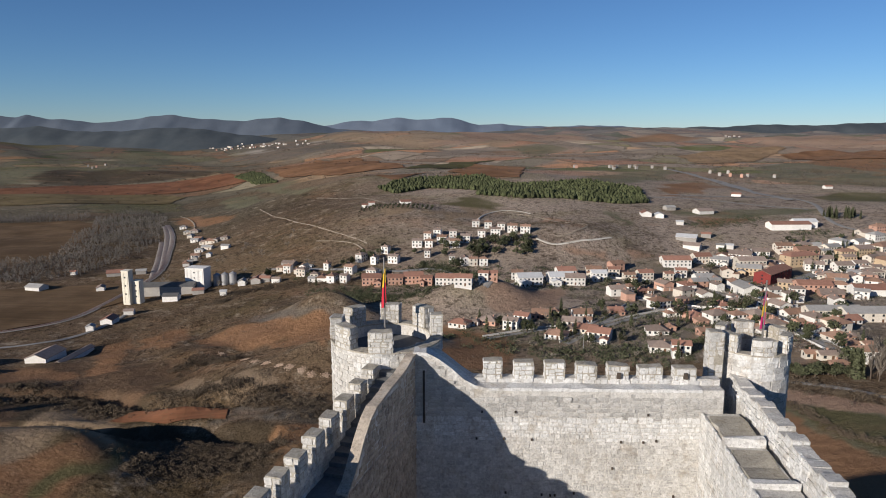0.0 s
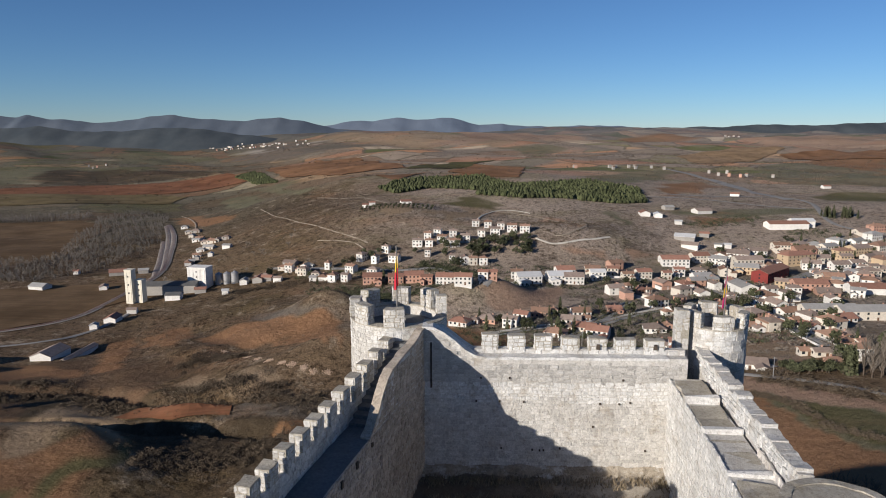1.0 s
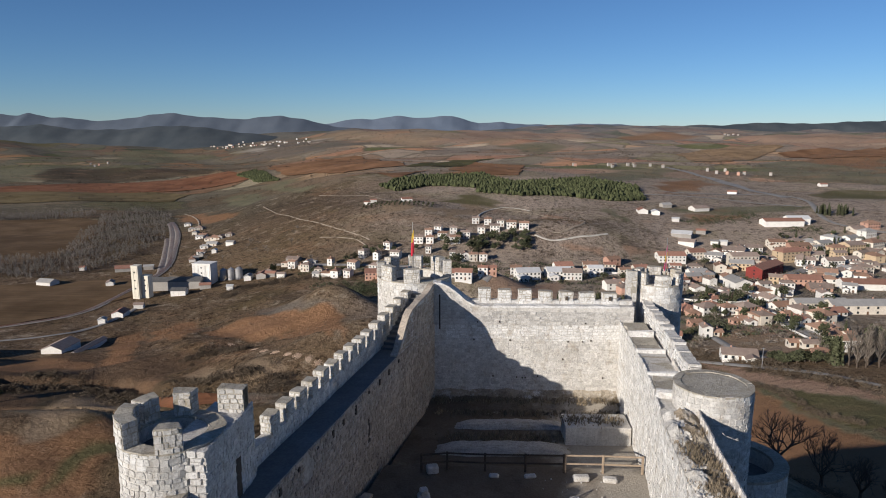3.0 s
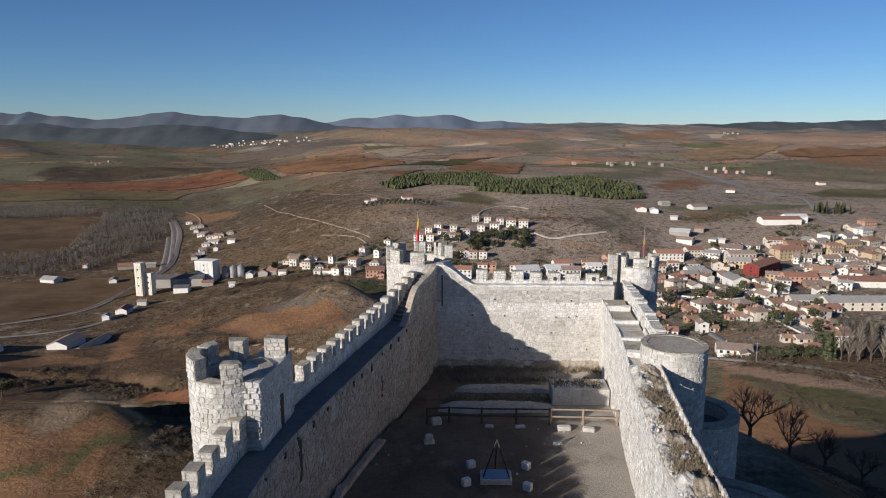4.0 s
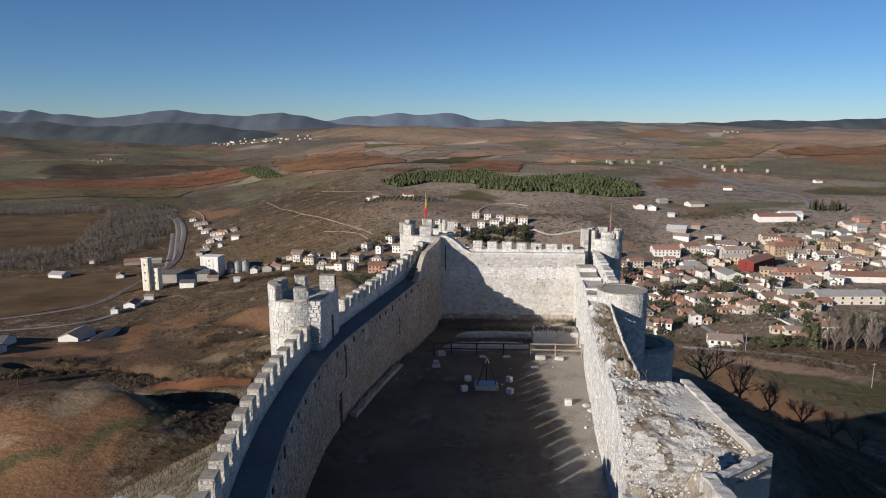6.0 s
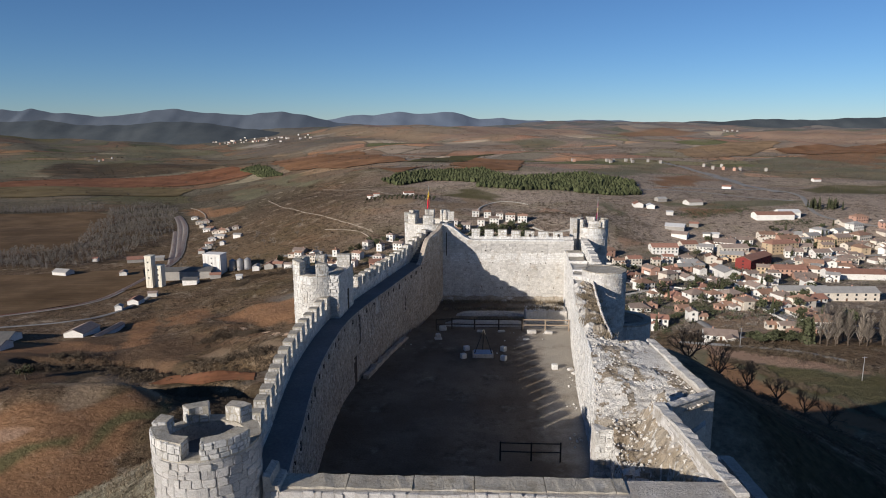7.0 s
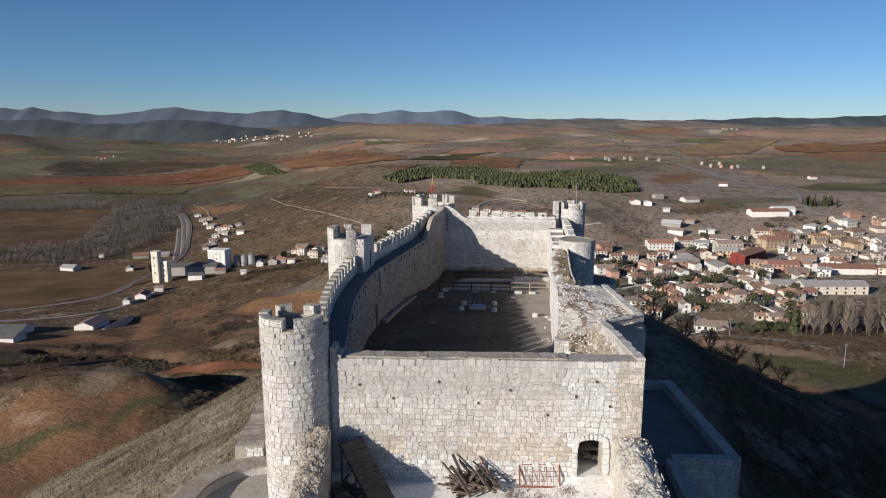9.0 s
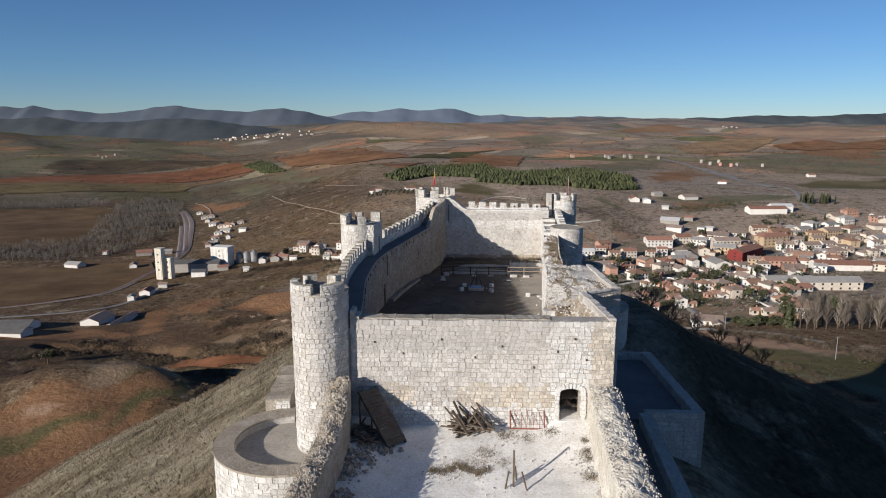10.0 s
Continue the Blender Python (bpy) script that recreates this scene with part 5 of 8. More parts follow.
solid("outer_parapet", *band(EP, 0, EP.length, 0, 0.5, 4.8, lambda u: 6.9 + 0.05 * math.sin(3 * u), rough=0.04, seed=8), MORTAR_PALE, wall_east, "outer parapet of white stones")
stonework(wall_east, rng, courses(rng, EP.length, 6.0, 6.88, 0.26, 0.4), lambda u, v, o: EP.place(u, v, -o), STONE_WHITE, "parapet_stonework", proud=0.05)
stonework(wall_east, rng, courses(rng, EP.length, -3, 6.9, 0.32, 0.46), lambda u, v, o: EP.place(EP.length - u, v, 0.5 + o), STONE, "parapet_outer_stonework")
u = 0.1
while u < EP.length - 0.5:
    w = rng.uniform(0.4, 0.65)
    stone_block("coping_stone", wall_east, EP, u, u + w - 0.03, -0.05, 0.55, 6.78, 6.98 + rng.uniform(-0.08, 0.12), rng, 0.3, 0.7, body=MORTAR_PALE, stone=STONE_WHITE)
    u += w
# outer parapets of the ruined southern stretch, with the step between them
for pts, z0, z1, seed in (([(11.35, -1.3), (11.7, -4.6), (12.1, -8.1)], 5.95, 5.75, 1), ([(12.1, -8.1), (10.7, -9.2), (9.4, -10.2)], 5.75, 5.9, 2), ([(9.3, -10.2), (9.55, -14.0), (9.72, -18.4)], 5.95, 6.35, 3)):
    q = Line(pts)
    top = lambda u, q=q, z0=z0, z1=z1: z0 + (z1 - z0) * u / q.length  # noqa: E731
    solid("outer_parapet", *band(q, 0, q.length, -0.02, -0.34 if seed != 2 else 0.32, -6, top, rough=0.03, seed=seed), MORTAR, wall_east)
    solid("coping", *band(q, 0, q.length, 0.05, -0.39 if seed != 2 else 0.37, lambda u, top=top: top(u) - 0.02, lambda u, top=top: top(u) + 0.1, step=0.3, rough=0.05, seed=seed + 5), MORTAR_PALE, wall_east, "worn pale mortar coping")
    for out, name in ((0.0, "outer_stonework"),):
        stonework(wall_east, rng, courses(rng, q.length, -5, min(z0, z1), 0.32, 0.46), lambda u, v, o, q=q: q.place(q.length - u, v, o), STONE_OCHRE if seed == 3 else STONE, name)
    if seed == 3:
        stonework(wall_east, rng, courses(rng, q.length, 3.8, min(z0, z1), 0.28, 0.4), lambda u, v, o, q=q: (q.at(u).x - 0.34 - o, q.at(u).y, v), STONE, "inner_stonework")
# rubble bank between the ruined wall and the south wall, broken off over the yard's corner
verts, faces = [], []
for i in range(72):
    for j in range(34):
        f = j / 33
        y = -17.5 + 8.6 * i / 71
        x = 7.05 + 2.45 * f + 0.35 * float(smooth(-12, -9, y))
        q = Vector((x, y, 0))
        z = 4.15 + 0.35 * float(smooth(-12, -9, y)) + 1.5 * float(smooth(0.35, 0.95, f)) + 0.22 * noise.noise(q * 0.9) + 0.2 * noise.noise(q * 2.3) + 0.09 * noise.noise(q * 6)
        z -= 3.6 * float(smooth(-13.2, -13.6, y + 0.3 * noise.noise(q * 1.7))) * (1 - float(smooth(8.35, 8.8, x - 0.12 * (y + 14) + 0.2 * noise.noise(q * 2))))
        verts.append((x + 0.05 * noise.noise(q * 4), y, z))
        if i and j:
            a = i * 34 + j
            faces.append((a - 35, a - 34, a, a - 1))
mossy = [f for f in faces if noise.noise(Vector(verts[f[0]]) * 1.3) + 0.5 * noise.noise(Vector(verts[f[0]]) * 3.7) > -0.3]
kept = set(mossy)
for label, some, material in (("overgrown bank of fallen rubble", mossy, MOSSY), ("pale bank of fallen rubble", [f for f in faces if f not in kept], RUIN)):
    used = sorted({i for f in some for i in f})
    at = {i: n for n, i in enumerate(used)}
    solid("rubble_bank", [verts[i] for i in used], [tuple(at[i] for i in f) for f in some], material, wall_east, label)
vs, fs = [], []
for _ in range(200):
    i, j = rng.randrange(20, 71), rng.randrange(33)
    c, r = Vector(verts[i * 34 + j]), 0.03 + 0.06 * rng.random() ** 2
    box_into(vs, fs, -r, -r * 0.75, -r * 0.55, r, r * 0.75, r * 0.55, Matrix.Translation(c + Vector((rng.uniform(-0.05, 0.05), rng.uniform(-0.05, 0.05), 0.01))) @ Euler((rng.random() * 6, rng.random() * 6, rng.random() * 6)).to_matrix().to_4x4())
tagged(solid("loose_stones", vs, fs, RUIN, wall_east), kind="stuff")
for pts in ([(7.4, -9.1), (7.1, -13.3)], [(7.1, -13.35), (8.75, -13.5)], [(8.75, -13.5), (8.9, -17.4)]):
    q = Line(pts)
    solid("bank_wall", *band(q, 0, q.length, 0.02, 0.4, 0.5, 4.0, step=0.3, rough=0.05), MORTAR_PALE, wall_east)
    stonework(wall_east, rng, courses(rng, q.length, 0.7, 4.05, 0.24, 0.34, ragged=0.4), lambda u, v, o, q=q: q.place(u, v, -o), STONE_BRIGHT, "bank_stonework", proud=0.05)
END = Line([(6.55, -9.25), (7.5, -9.2)])
solid("broken_end", *band(END, 0, END.length, -0.35, 0.3, 0.5, 4.35, step=0.3, rough=0.06), MORTAR_PALE, wall_east)
stonework(wall_east, rng, courses(rng, END.length, 0.7, 4.35, 0.26, 0.34, ragged=0.4), lambda u, v, o: END.place(u, v, -0.35 - o), STONE_WHITE, "end_stonework", proud=0.06)

# south wall with the arched door
wall_south = base("wall_south", 2, -18, 0, "grey and ochre ashlar front wall with an arched doorway", "castle wall", kind="structure")
wall_south.matrix_world = Matrix()
rng = random.Random(71)
DX0, DX1, DZ0, DZ1 = 6.54, 7.86, -0.6, 1.92
FRONT = -18.55
verts, faces = [], []
arch = [(DX0 + (DX1 - DX0) * k / 10, DZ1 + 0.27 * math.sin(math.pi * k / 10) ** 0.7) for k in range(11)]
outline = [(-6.0, -6.0), (DX0, -6.0), *arch, (DX1, -6.0), (9.7, -6.0), (9.7, 6.3), (-5.45, 6.3), (-5.5, 6.5), (-5.72, 6.55), (-5.76, 6.82), (-6.0, 6.88)]
bm = bmesh.new()
ring_front = [bm.verts.new((x, FRONT, z)) for x, z in outline]
front = bm.faces.new(ring_front)
made = bmesh.ops.extrude_face_region(bm, geom=[front])
for v in made["geom"]:
    if isinstance(v, bmesh.types.BMVert):
        v.co.y += 1.1
bmesh.ops.triangulate(bm, faces=[f for f in bm.faces if len(f.verts) > 4])
part("core", bm, MORTAR, wall_south)


def south(u, v, o):
    return (-6.0 + u, FRONT - o, v)


def in_door(u, v):
    x = u - 6.0
    return DX0 - 0.1 < x < DX1 + 0.1 and v < DZ1 + 0.3


blocks = courses(rng, 15.7, -1.0, 6.32, 0.27, 0.33, in_door, 0.22, 0.009)


def zone(b):
    x, z = -6.0 + (b[0] + b[1]) / 2, (b[2] + b[3]) / 2
    wob = 0.5 * noise.noise(Vector((x * 0.9, z * 0.9, 5)))
    if x > 8.35 + 0.3 * wob:
        return 1
    if x > 5.9 + wob and z > 0.3:
        return 2
    if 1.0 < z + wob < 2.35 and (x > 0.4 + wob or -4.2 < x < -2.2):
        return 1
    if z + wob < 1.1:
        return 2
    return 0


groups = [[b for b in blocks if zone(b) == k] for k in range(3)]
groups[0].sort(key=lambda b: -b[2])
stonework(wall_south, rng, groups[0][300:], south, STONE, crooked=0.8)
stonework(wall_south, rng, groups[1], south, STONE_OCHRE, "ochre_stonework", crooked=0.8)
stonework(wall_south, rng, groups[2], south, STONE_WHITE, "white_stonework")
SINGLES.append((wall_south, groups[0][:300], south, lambda u, v: (0, -1, 0), STONE_PIECE))
# front wall's putlog holes: shade inside shown by dark blocks
for hx, hz in ((-4.6, 4.9), (-2.9, 4.2), (-0.6, 5.1), (1.4, 4.0), (3.0, 4.7), (4.9, 3.4), (6.3, 4.4), (8.0, 3.9), (7.3, 5.2)):
    verts, faces = [], []
    box_into(verts, faces, hx, FRONT - 0.075, hz, hx + 0.11, FRONT + 0.1, hz + 0.12)
    solid("putlog_hole", verts, faces, WOOD_AND_HOLE_SHADE, wall_south)
TOPLINE = Line([(-5.5, FRONT), (0, FRONT), (5.95, FRONT)])
u = 0.0
while u < TOPLINE.length - 0.2:
    w = min(rng.uniform(1.7, 2.4), TOPLINE.length - u)
    solid("coping_slab", *band(TOPLINE, u, u + w - 0.03, 0.25, 1.12, 6.25, 6.36, step=0.3, rough=0.03, seed=u), COPING, wall_south, "weathered coping slab")
    u += w
for k in range(11):
    a = math.pi * (0.04 + 0.92 * k / 10)
    c = ((DX0 + DX1) / 2 - 0.78 * math.cos(a), DZ1 - 0.02 + 0.40 * math.sin(a) ** 0.8)
    part("voussoir", bevel_box((0.17, 0.14, 0.32), 0.02, pose(c[0], FRONT - 0.03, c[1], 0, (math.degrees(a) - 90) * 0.55, 0)), STONE_WHITE, wall_south)
for side in (DX0 - 0.13, DX1 + 0.13):
    z = -0.1
    while z < DZ1 - 0.1:
        h = rng.uniform(0.26, 0.38)
        part("jamb_stone", bevel_box((rng.uniform(0.24, 0.34), 0.16, h - 0.02), 0.02, pose(side, FRONT - 0.01, z + h / 2)), STONE_WHITE, wall_south)
        z += h
# passage behind the door
verts, faces = [], []
box_into(verts, faces, DX0 - 0.3, -17.45, -0.4, DX0, -12.5, 2.6)
box_into(verts, faces, DX1, -17.45, -0.4, DX1 + 0.3, -12.5, 2.6)
box_into(verts, faces, DX0 - 0.3, -17.45, 2.6, DX1 + 0.3, -12.5, 2.9)
box_into(verts, faces, DX0 - 0.3, -12.5, -0.4, DX1 + 0.3, -12.2, 2.9)
solid("passage", verts, faces, MORTAR, wall_south, "dark vaulted passage")
verts, faces = [], []
box_into(verts, faces, DX0 - 0.05, -18.7, -0.4, DX1 + 0.05, -12.5, 0.12)
solid("threshold", verts, faces, LIME, wall_south, "lime-dusted threshold")




# broken spur walls in front of the castle
def spur(name, pts, wide, tops, label, seed, material):
    line = Line(pts, 0.3)
    ob = base(name, pts[0][0], pts[0][1], 0, label, "ruined wall", kind="structure")
    ob.matrix_world = Matrix()
    rows, cols, verts, faces = int(line.length / 0.09), 54, [], []
    for i in range(rows + 1):
        u = line.length * i / rows
        top = float(np.interp(u, np.linspace(0, line.length, len(tops)), tops))
        for j in range(cols + 1):
            f = j / cols
            # up one side, over the top and down the other
            if f < 0.3:
                off, z = -wide / 2, -4 + (top + 4) * (f / 0.3)
            elif f > 0.7:
                off, z = wide / 2, top - (top + 4) * ((f - 0.7) / 0.3)
            else:
                g = (f - 0.3) / 0.4
                off, z = wide * (g - 0.5), top + 0.25 * math.sin(math.pi * g)
            p = Vector(line.place(u, z, off))
            k = noise.noise(p * 1.1 + Vector((seed, 0, 0))) * 0.26 + noise.noise(p * 3.1) * 0.08 + noise.noise(p * 7) * 0.05 + noise.noise(p * 13) * 0.035
            s = line.side(u)
            side = -1 if f < 0.3 else 1 if f > 0.7 else 0
            p += Vector((s.x * side, s.y * side, 0)) * k * 0.45 + Vector((0, 0, 0 if side else k))
            verts.append(tuple(p))
            if i and j:
                a = i * (cols + 1) + j
                faces.append((a - cols - 2, a - cols - 1, a, a - 1))
    n = len(verts)
    faces.append(tuple(range(cols + 1)))
    faces.append(tuple(n - 1 - k for k in range(cols + 1)))
    solid("rubble_core", verts, faces, material, ob)
    rng = random.Random(seed)
    vs, fs = [], []
    for _ in range(1600):
        u, f = rng.uniform(0, line.length), rng.uniform(-0.5, 0.5)
        top = float(np.interp(u, np.linspace(0, line.length, len(tops)), tops))
        s = 0.014 + 0.035 * rng.random() ** 2
        m = Matrix.Translation(line.place(u, top + 0.28 + rng.uniform(-0.2, 0.08), f * wide)) @ Euler((rng.random() * 6, rng.random() * 6, rng.random() * 6)).to_matrix().to_4x4()
        box_into(vs, fs, -s, -s * 0.7, -s * 0.5, s, s * 0.7, s * 0.5, m)
    tagged(solid("loose_stones", vs, fs, material, ob), kind="stuff")
    return ob


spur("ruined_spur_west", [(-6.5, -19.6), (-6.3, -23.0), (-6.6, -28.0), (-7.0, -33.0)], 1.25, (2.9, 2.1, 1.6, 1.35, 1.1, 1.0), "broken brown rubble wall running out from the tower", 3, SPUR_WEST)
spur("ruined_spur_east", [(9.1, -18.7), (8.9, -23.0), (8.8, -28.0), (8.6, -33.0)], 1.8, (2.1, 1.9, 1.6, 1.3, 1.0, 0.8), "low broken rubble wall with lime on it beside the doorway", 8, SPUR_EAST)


# round bastions and terraces outside
def ring_wall(name, cx, cy, r_out, r_in, low, floor, top, a0, a1, label, seed, stones, floor_material):
    ob = base(name, cx, cy, 0, label, "bastion", kind="structure")
    ob.matrix_world = Matrix()
    rng = random.Random(seed)
    line = ring_line(cx, cy, r_out, a0, a1)
    solid("core", *band(line, 0, line.length, 0, r_out - r_in, low, top - 0.02, step=0.4), MORTAR_PALE, ob)
    stonework(ob, rng, courses(rng, line.length, low, top, 0.32, 0.46), lambda u, v, o: line.place(u, v, -o), stones)
    solid("coping", *band(line, 0, line.length, -0.05, r_out - r_in + 0.04, top - 0.05, top + 0.08, step=0.2, rough=0.01, seed=seed), SPUR_WEST, ob, "rough brown mortar coping")
    disc = ring_line(cx, cy, r_in + 0.1)
    m = len(disc.points) - 1
    verts = [(p.x, p.y, floor) for p in disc.points[:-1]] + [(p.x, p.y, low) for p in disc.points[:-1]]
    solid("bastion_floor", verts, [tuple(range(m))] + [(k, (k + 1) % m, m + (k + 1) % m, m + k) for k in range(m)], floor_material, ob, "flat sandy floor")
    return ob


ring_wall("bastion_southwest", -9.8, -18.9, 4.45, 3.35, -8, -1.72, -1.2, 100, 325, "round stone bastion with a sandy floor", 81, STONE_WHITE, SAND)
ring_wall("bastion_east", 13.2, 8.4, 3.8, 3.1, -8, -1.2, -0.1, -110, 100, "round stone bastion below the east wall", 82, STONE, CONCRETE)
ring_wall("bastion_east_upper", 13.4, 14.9, 2.3, 1.75, -8, 1.7, 2.5, -110, 110, "small round stone bastion below the tower", 83, STONE, CONCRETE)
stub = base("ruined_stub", -11.3, -16.3, 0, "low broken wall beside the bastion", "ruined wall", kind="structure")
stub.matrix_world = Matrix()
STUB = Line([(-11.7, -14.7), (-12.05, -11.5), (-12.4, -8.0)])
solid("core", *band(STUB, 0, STUB.length, -0.8, 0.8, -6, lambda u: -0.5 - 0.03 * u + 0.05 * math.sin(3 * u), step=0.3, rough=0.05), SPUR_WEST, stub)
rng = random.Random(85)
stonework(stub, rng, courses(rng, 1.6, -2.5, -0.55, 0.26, 0.34), lambda u, v, o: (-12.5 + u, -14.7 - o, v), STONE_WHITE)
stonework(stub, rng, courses(rng, STUB.length, -5, -0.75, 0.28, 0.38), lambda u, v, o: STUB.place(STUB.length - u, v, 0.8 + o), STONE, "side_stonework")
floor_sheet("bastion_ground", [(-12.6, -17.0), (-12.6, -14.6), (-11.0, -13.0), (-8.6, -13.0), (-8.6, -17.0)], -1.70, SAND, "flat sandy floor behind the bastion", "ground", rough=0.01)

terrace = base("terrace_east", 14, -5, -3, "flat shaded terrace with low stone edge walls", "terrace", kind="structure")
terrace.matrix_world = Matrix()
verts, faces = [], []
box_into(verts, faces, 9.0, -11.2, -9, 17.0, 1.0, -3.2)
box_into(verts, faces, 9.0, -30.0, -9, 13.2, -11.2, -3.3)
solid("terrace_slab", verts, faces, TERRACE, terrace)
for pts, low, top, t, name in (([(17.15, 1.2), (17.6, -11.4)], -9, -2.5, 0.75, "edge_wall"), ([(13.7, -11.3), (17.6, -11.3)], -9, -2.5, 0.6, "end_wall"), ([(13.7, -11.6), (12.6, -30)], -9, -2.5, 0.8, "edge_wall"), ([(11.5, 1.4), (17.5, 1.4)], -9, -2.6, 0.5, "end_wall")):
    q = Line(pts)
    solid(name, *band(q, 0, q.length, -t / 2, t / 2, low, top, rough=0.02), MORTAR, terrace)
    stonework(terrace, random.Random(86), courses(random.Random(86), q.length, -7, top, 0.34, 0.5), lambda u, v, o, q=q, t=t: q.place(u, v, -t / 2 - o), STONE, name + "_stonework")


# ---- courtyard things ----
def fence(pts, z, height, material, label, rails=2, post=0.07):
    """Upright posts with horizontal rails."""
    ob = base("fence", pts[0][0], pts[0][1], z, label, "fence")
    ob.matrix_world = Matrix()
    for x, y in pts:
        part("post", bevel_box((post * 1.6, post * 1.6, height + 0.3), 0.012, pose(x, y, z + height / 2 - 0.15)), material, ob)
    for (x0, y0), (x1, y1) in zip(pts, pts[1:]):
        for k in range(rails):
            zz = z + height * (0.93 - 0.45 * k)
            c = Vector(((x0 + x1) / 2, (y0 + y1) / 2, zz))
            part("rail", bevel_box((math.hypot(x1 - x0, y1 - y0), post * 0.7, post * 1.3), 0.01, pose(*c, 0, 0, math.degrees(math.atan2(y1 - y0, x1 - x0)))), material, ob)
    return ob


fence([(-1.75, 15.95), (-0.45, 16.2), (1.47, 16.1), (3.5, 16.1), (5.45, 16.1)], FLOOR, 1.0, WOOD_AND_HOLE_SHADE, "dark timber post-and-rail fence beside the pit")
fence([(5.5, 16.12), (7.4, 16.1), (9.35, 16.0)], FLOOR, 1.0, OAK, "pale timber post-and-rail fence beside the pit")
fence([(2.46, -6.2), (4.05, -6.25), (5.55, -6.25)], FLOOR, 1.05, IRON, "black iron guard rail in the yard", 2, 0.05)


def block_of(name, x, y, z, size, turn, material, label, category, worn=0.03, group=""):
    ob = new(name, bpy.data.meshes.new(name))
    bm = bevel_box(size, worn)
    bm.to_mesh(ob.data)
    bm.free()
    ob.data.materials.append(material)
    ob.matrix_world = pose(x, y, z + size[2] / 2, 0, 0, turn)
    return tagged(ob, label, category, group)


for x, y, turn in ((0.78, 10.94, 25), (0.53, 9.18, 30), (3.6, 10.89, -35), (3.49, 8.84, -30)):
    block_of("stone_block", x, y, FLOOR - 0.03, (0.42, 0.32, 0.38), turn, WHITE_BLOCK, "white concrete block standing round the well cover", "block", group="blocks round the well")
block_of("stone_block", 7.02, 7.1, FLOOR - 0.03, (0.42, 0.34, 0.4), 4, WHITE_BLOCK, "white concrete block on the bare earth", "block")
for x, y, z, s, turn in ((8.1, 6.9, FLOOR - 0.05, (0.45, 0.34, 0.22), 20), (8.25, 6.2, FLOOR - 0.05, (0.4, 0.35, 0.2), 50), (-1.5, 13.6, FLOOR - 0.05, (0.6, 0.55, 0.2), 10), (-1.5, 13.6, FLOOR + 0.13, (0.4, 0.4, 0.34), 14), (5.6, 13.6, FLOOR - 0.05, (0.55, 0.4, 0.14), 5), (6.2, 15.4, FLOOR - 0.04, (0.8, 0.4, 0.3), 3), (7.6, 15.3, FLOOR - 0.04, (0.7, 0.4, 0.26), -8), (3.7, 15.6, FLOOR - 0.04, (0.6, 0.3, 0.2), 8), (1.9, 15.6, FLOOR - 0.04, (0.5, 0.3, 0.2), -6), (-1.2, 16.0, FLOOR - 0.04, (0.6, 0.5, 0.4), 12)):
    block_of("loose_stone", x, y, z, s, turn, STONE_BRIGHT, "pale dressed stone lying on the earth", "stone", 0.07)

well = base("well_cover", 2.0, 9.9, FLOOR, "blue sheet over a well with an iron tripod", "well")
part("kerb", bevel_box((1.55, 1.0, 0.3), 0.04, pose(0, -0.2, 0.12)), MORTAR, well)
part("cover", bevel_box((1.35, 0.8, 0.05), 0.015, pose(0, -0.2, 0.31, 4, 0, 0)), BLUE_SHEET, well, "sagging blue sheet")
for a in ((-0.75, -0.6), (0.75, -0.6), (0.0, 0.75)):
    vs, fs = [], []
    bar_into(vs, fs, (a[0], a[1], 0), (0.05, 0.1, 2.0), 0.035, 6)
    solid("tripod_leg", vs, fs, IRON, well)

for cx, cy, sx, sy, h in ((3.3, 22.6, 7.2, 1.1, 0.5), (2.6, 19.5, 7.8, 1.5, 0.55)):
    bm = bmesh.new()
    bmesh.ops.create_grid(bm, x_segments=60, y_segments=16, size=0.5)
    for v in bm.verts:
        fx, fy = abs(v.co.x) * 2, abs(v.co.y) * 2
        v.co = Vector((cx + v.co.x * sx + 0.2 * noise.noise(v.co * 5), cy + v.co.y * sy + 0.15 * noise.noise(v.co * 6), 0.3 + h * (1 - fx**6) * (1 - fy**4) + 0.05 * noise.noise(v.co * 20)))
    me = bpy.data.meshes.new("low_wall")
    bm.to_mesh(me)
    bm.free()
    me.materials.append(MORTAR)
    tagged(new("low_wall", me), "low excavated wall stump covered in pale lime", "wall stump")
step = block_of("masonry_bench", 8.0, 21.2, 0.4, (3.7, 1.9, 1.1), 0, MORTAR_PALE, "pale masonry bench with grass on its top", "masonry")
bm = bmesh.new()
bmesh.ops.create_grid(bm, x_segments=70, y_segments=12, size=0.5)
for v in bm.verts:
    f = v.co.y + 0.5
    v.co = Vector((4.6 + 12.6 * v.co.x, 24.1 + 2.15 * f, 0.4 + 1.0 * f * f + 0.14 * noise.noise(Vector((v.co.x * 14, f * 3, 1))) + 0.06 * noise.noise(Vector((v.co.x * 50, f * 9, 1)))))
me = bpy.data.meshes.new("grass_bank")
bm.to_mesh(me)
bm.free()
me.materials.append(MOSSY)
tagged(new("grass_bank", me), "dark overgrown bank along the foot of the wall", "bank", kind="structure")
KERB = Line([(-6.1, 4.8), (-5.45, 8.0), (-4.75, 11.0), (-4.1, 13.6)])
kerb = tagged(solid("wall_kerb", *band(KERB, 0, KERB.length, -0.18, 0.2, 0.9, lambda u: 1.25 + 0.08 * math.sin(4 * u), rough=0.05), RUBBLE), "rough stone kerb along the foot of the wall", "kerb", kind="structure")


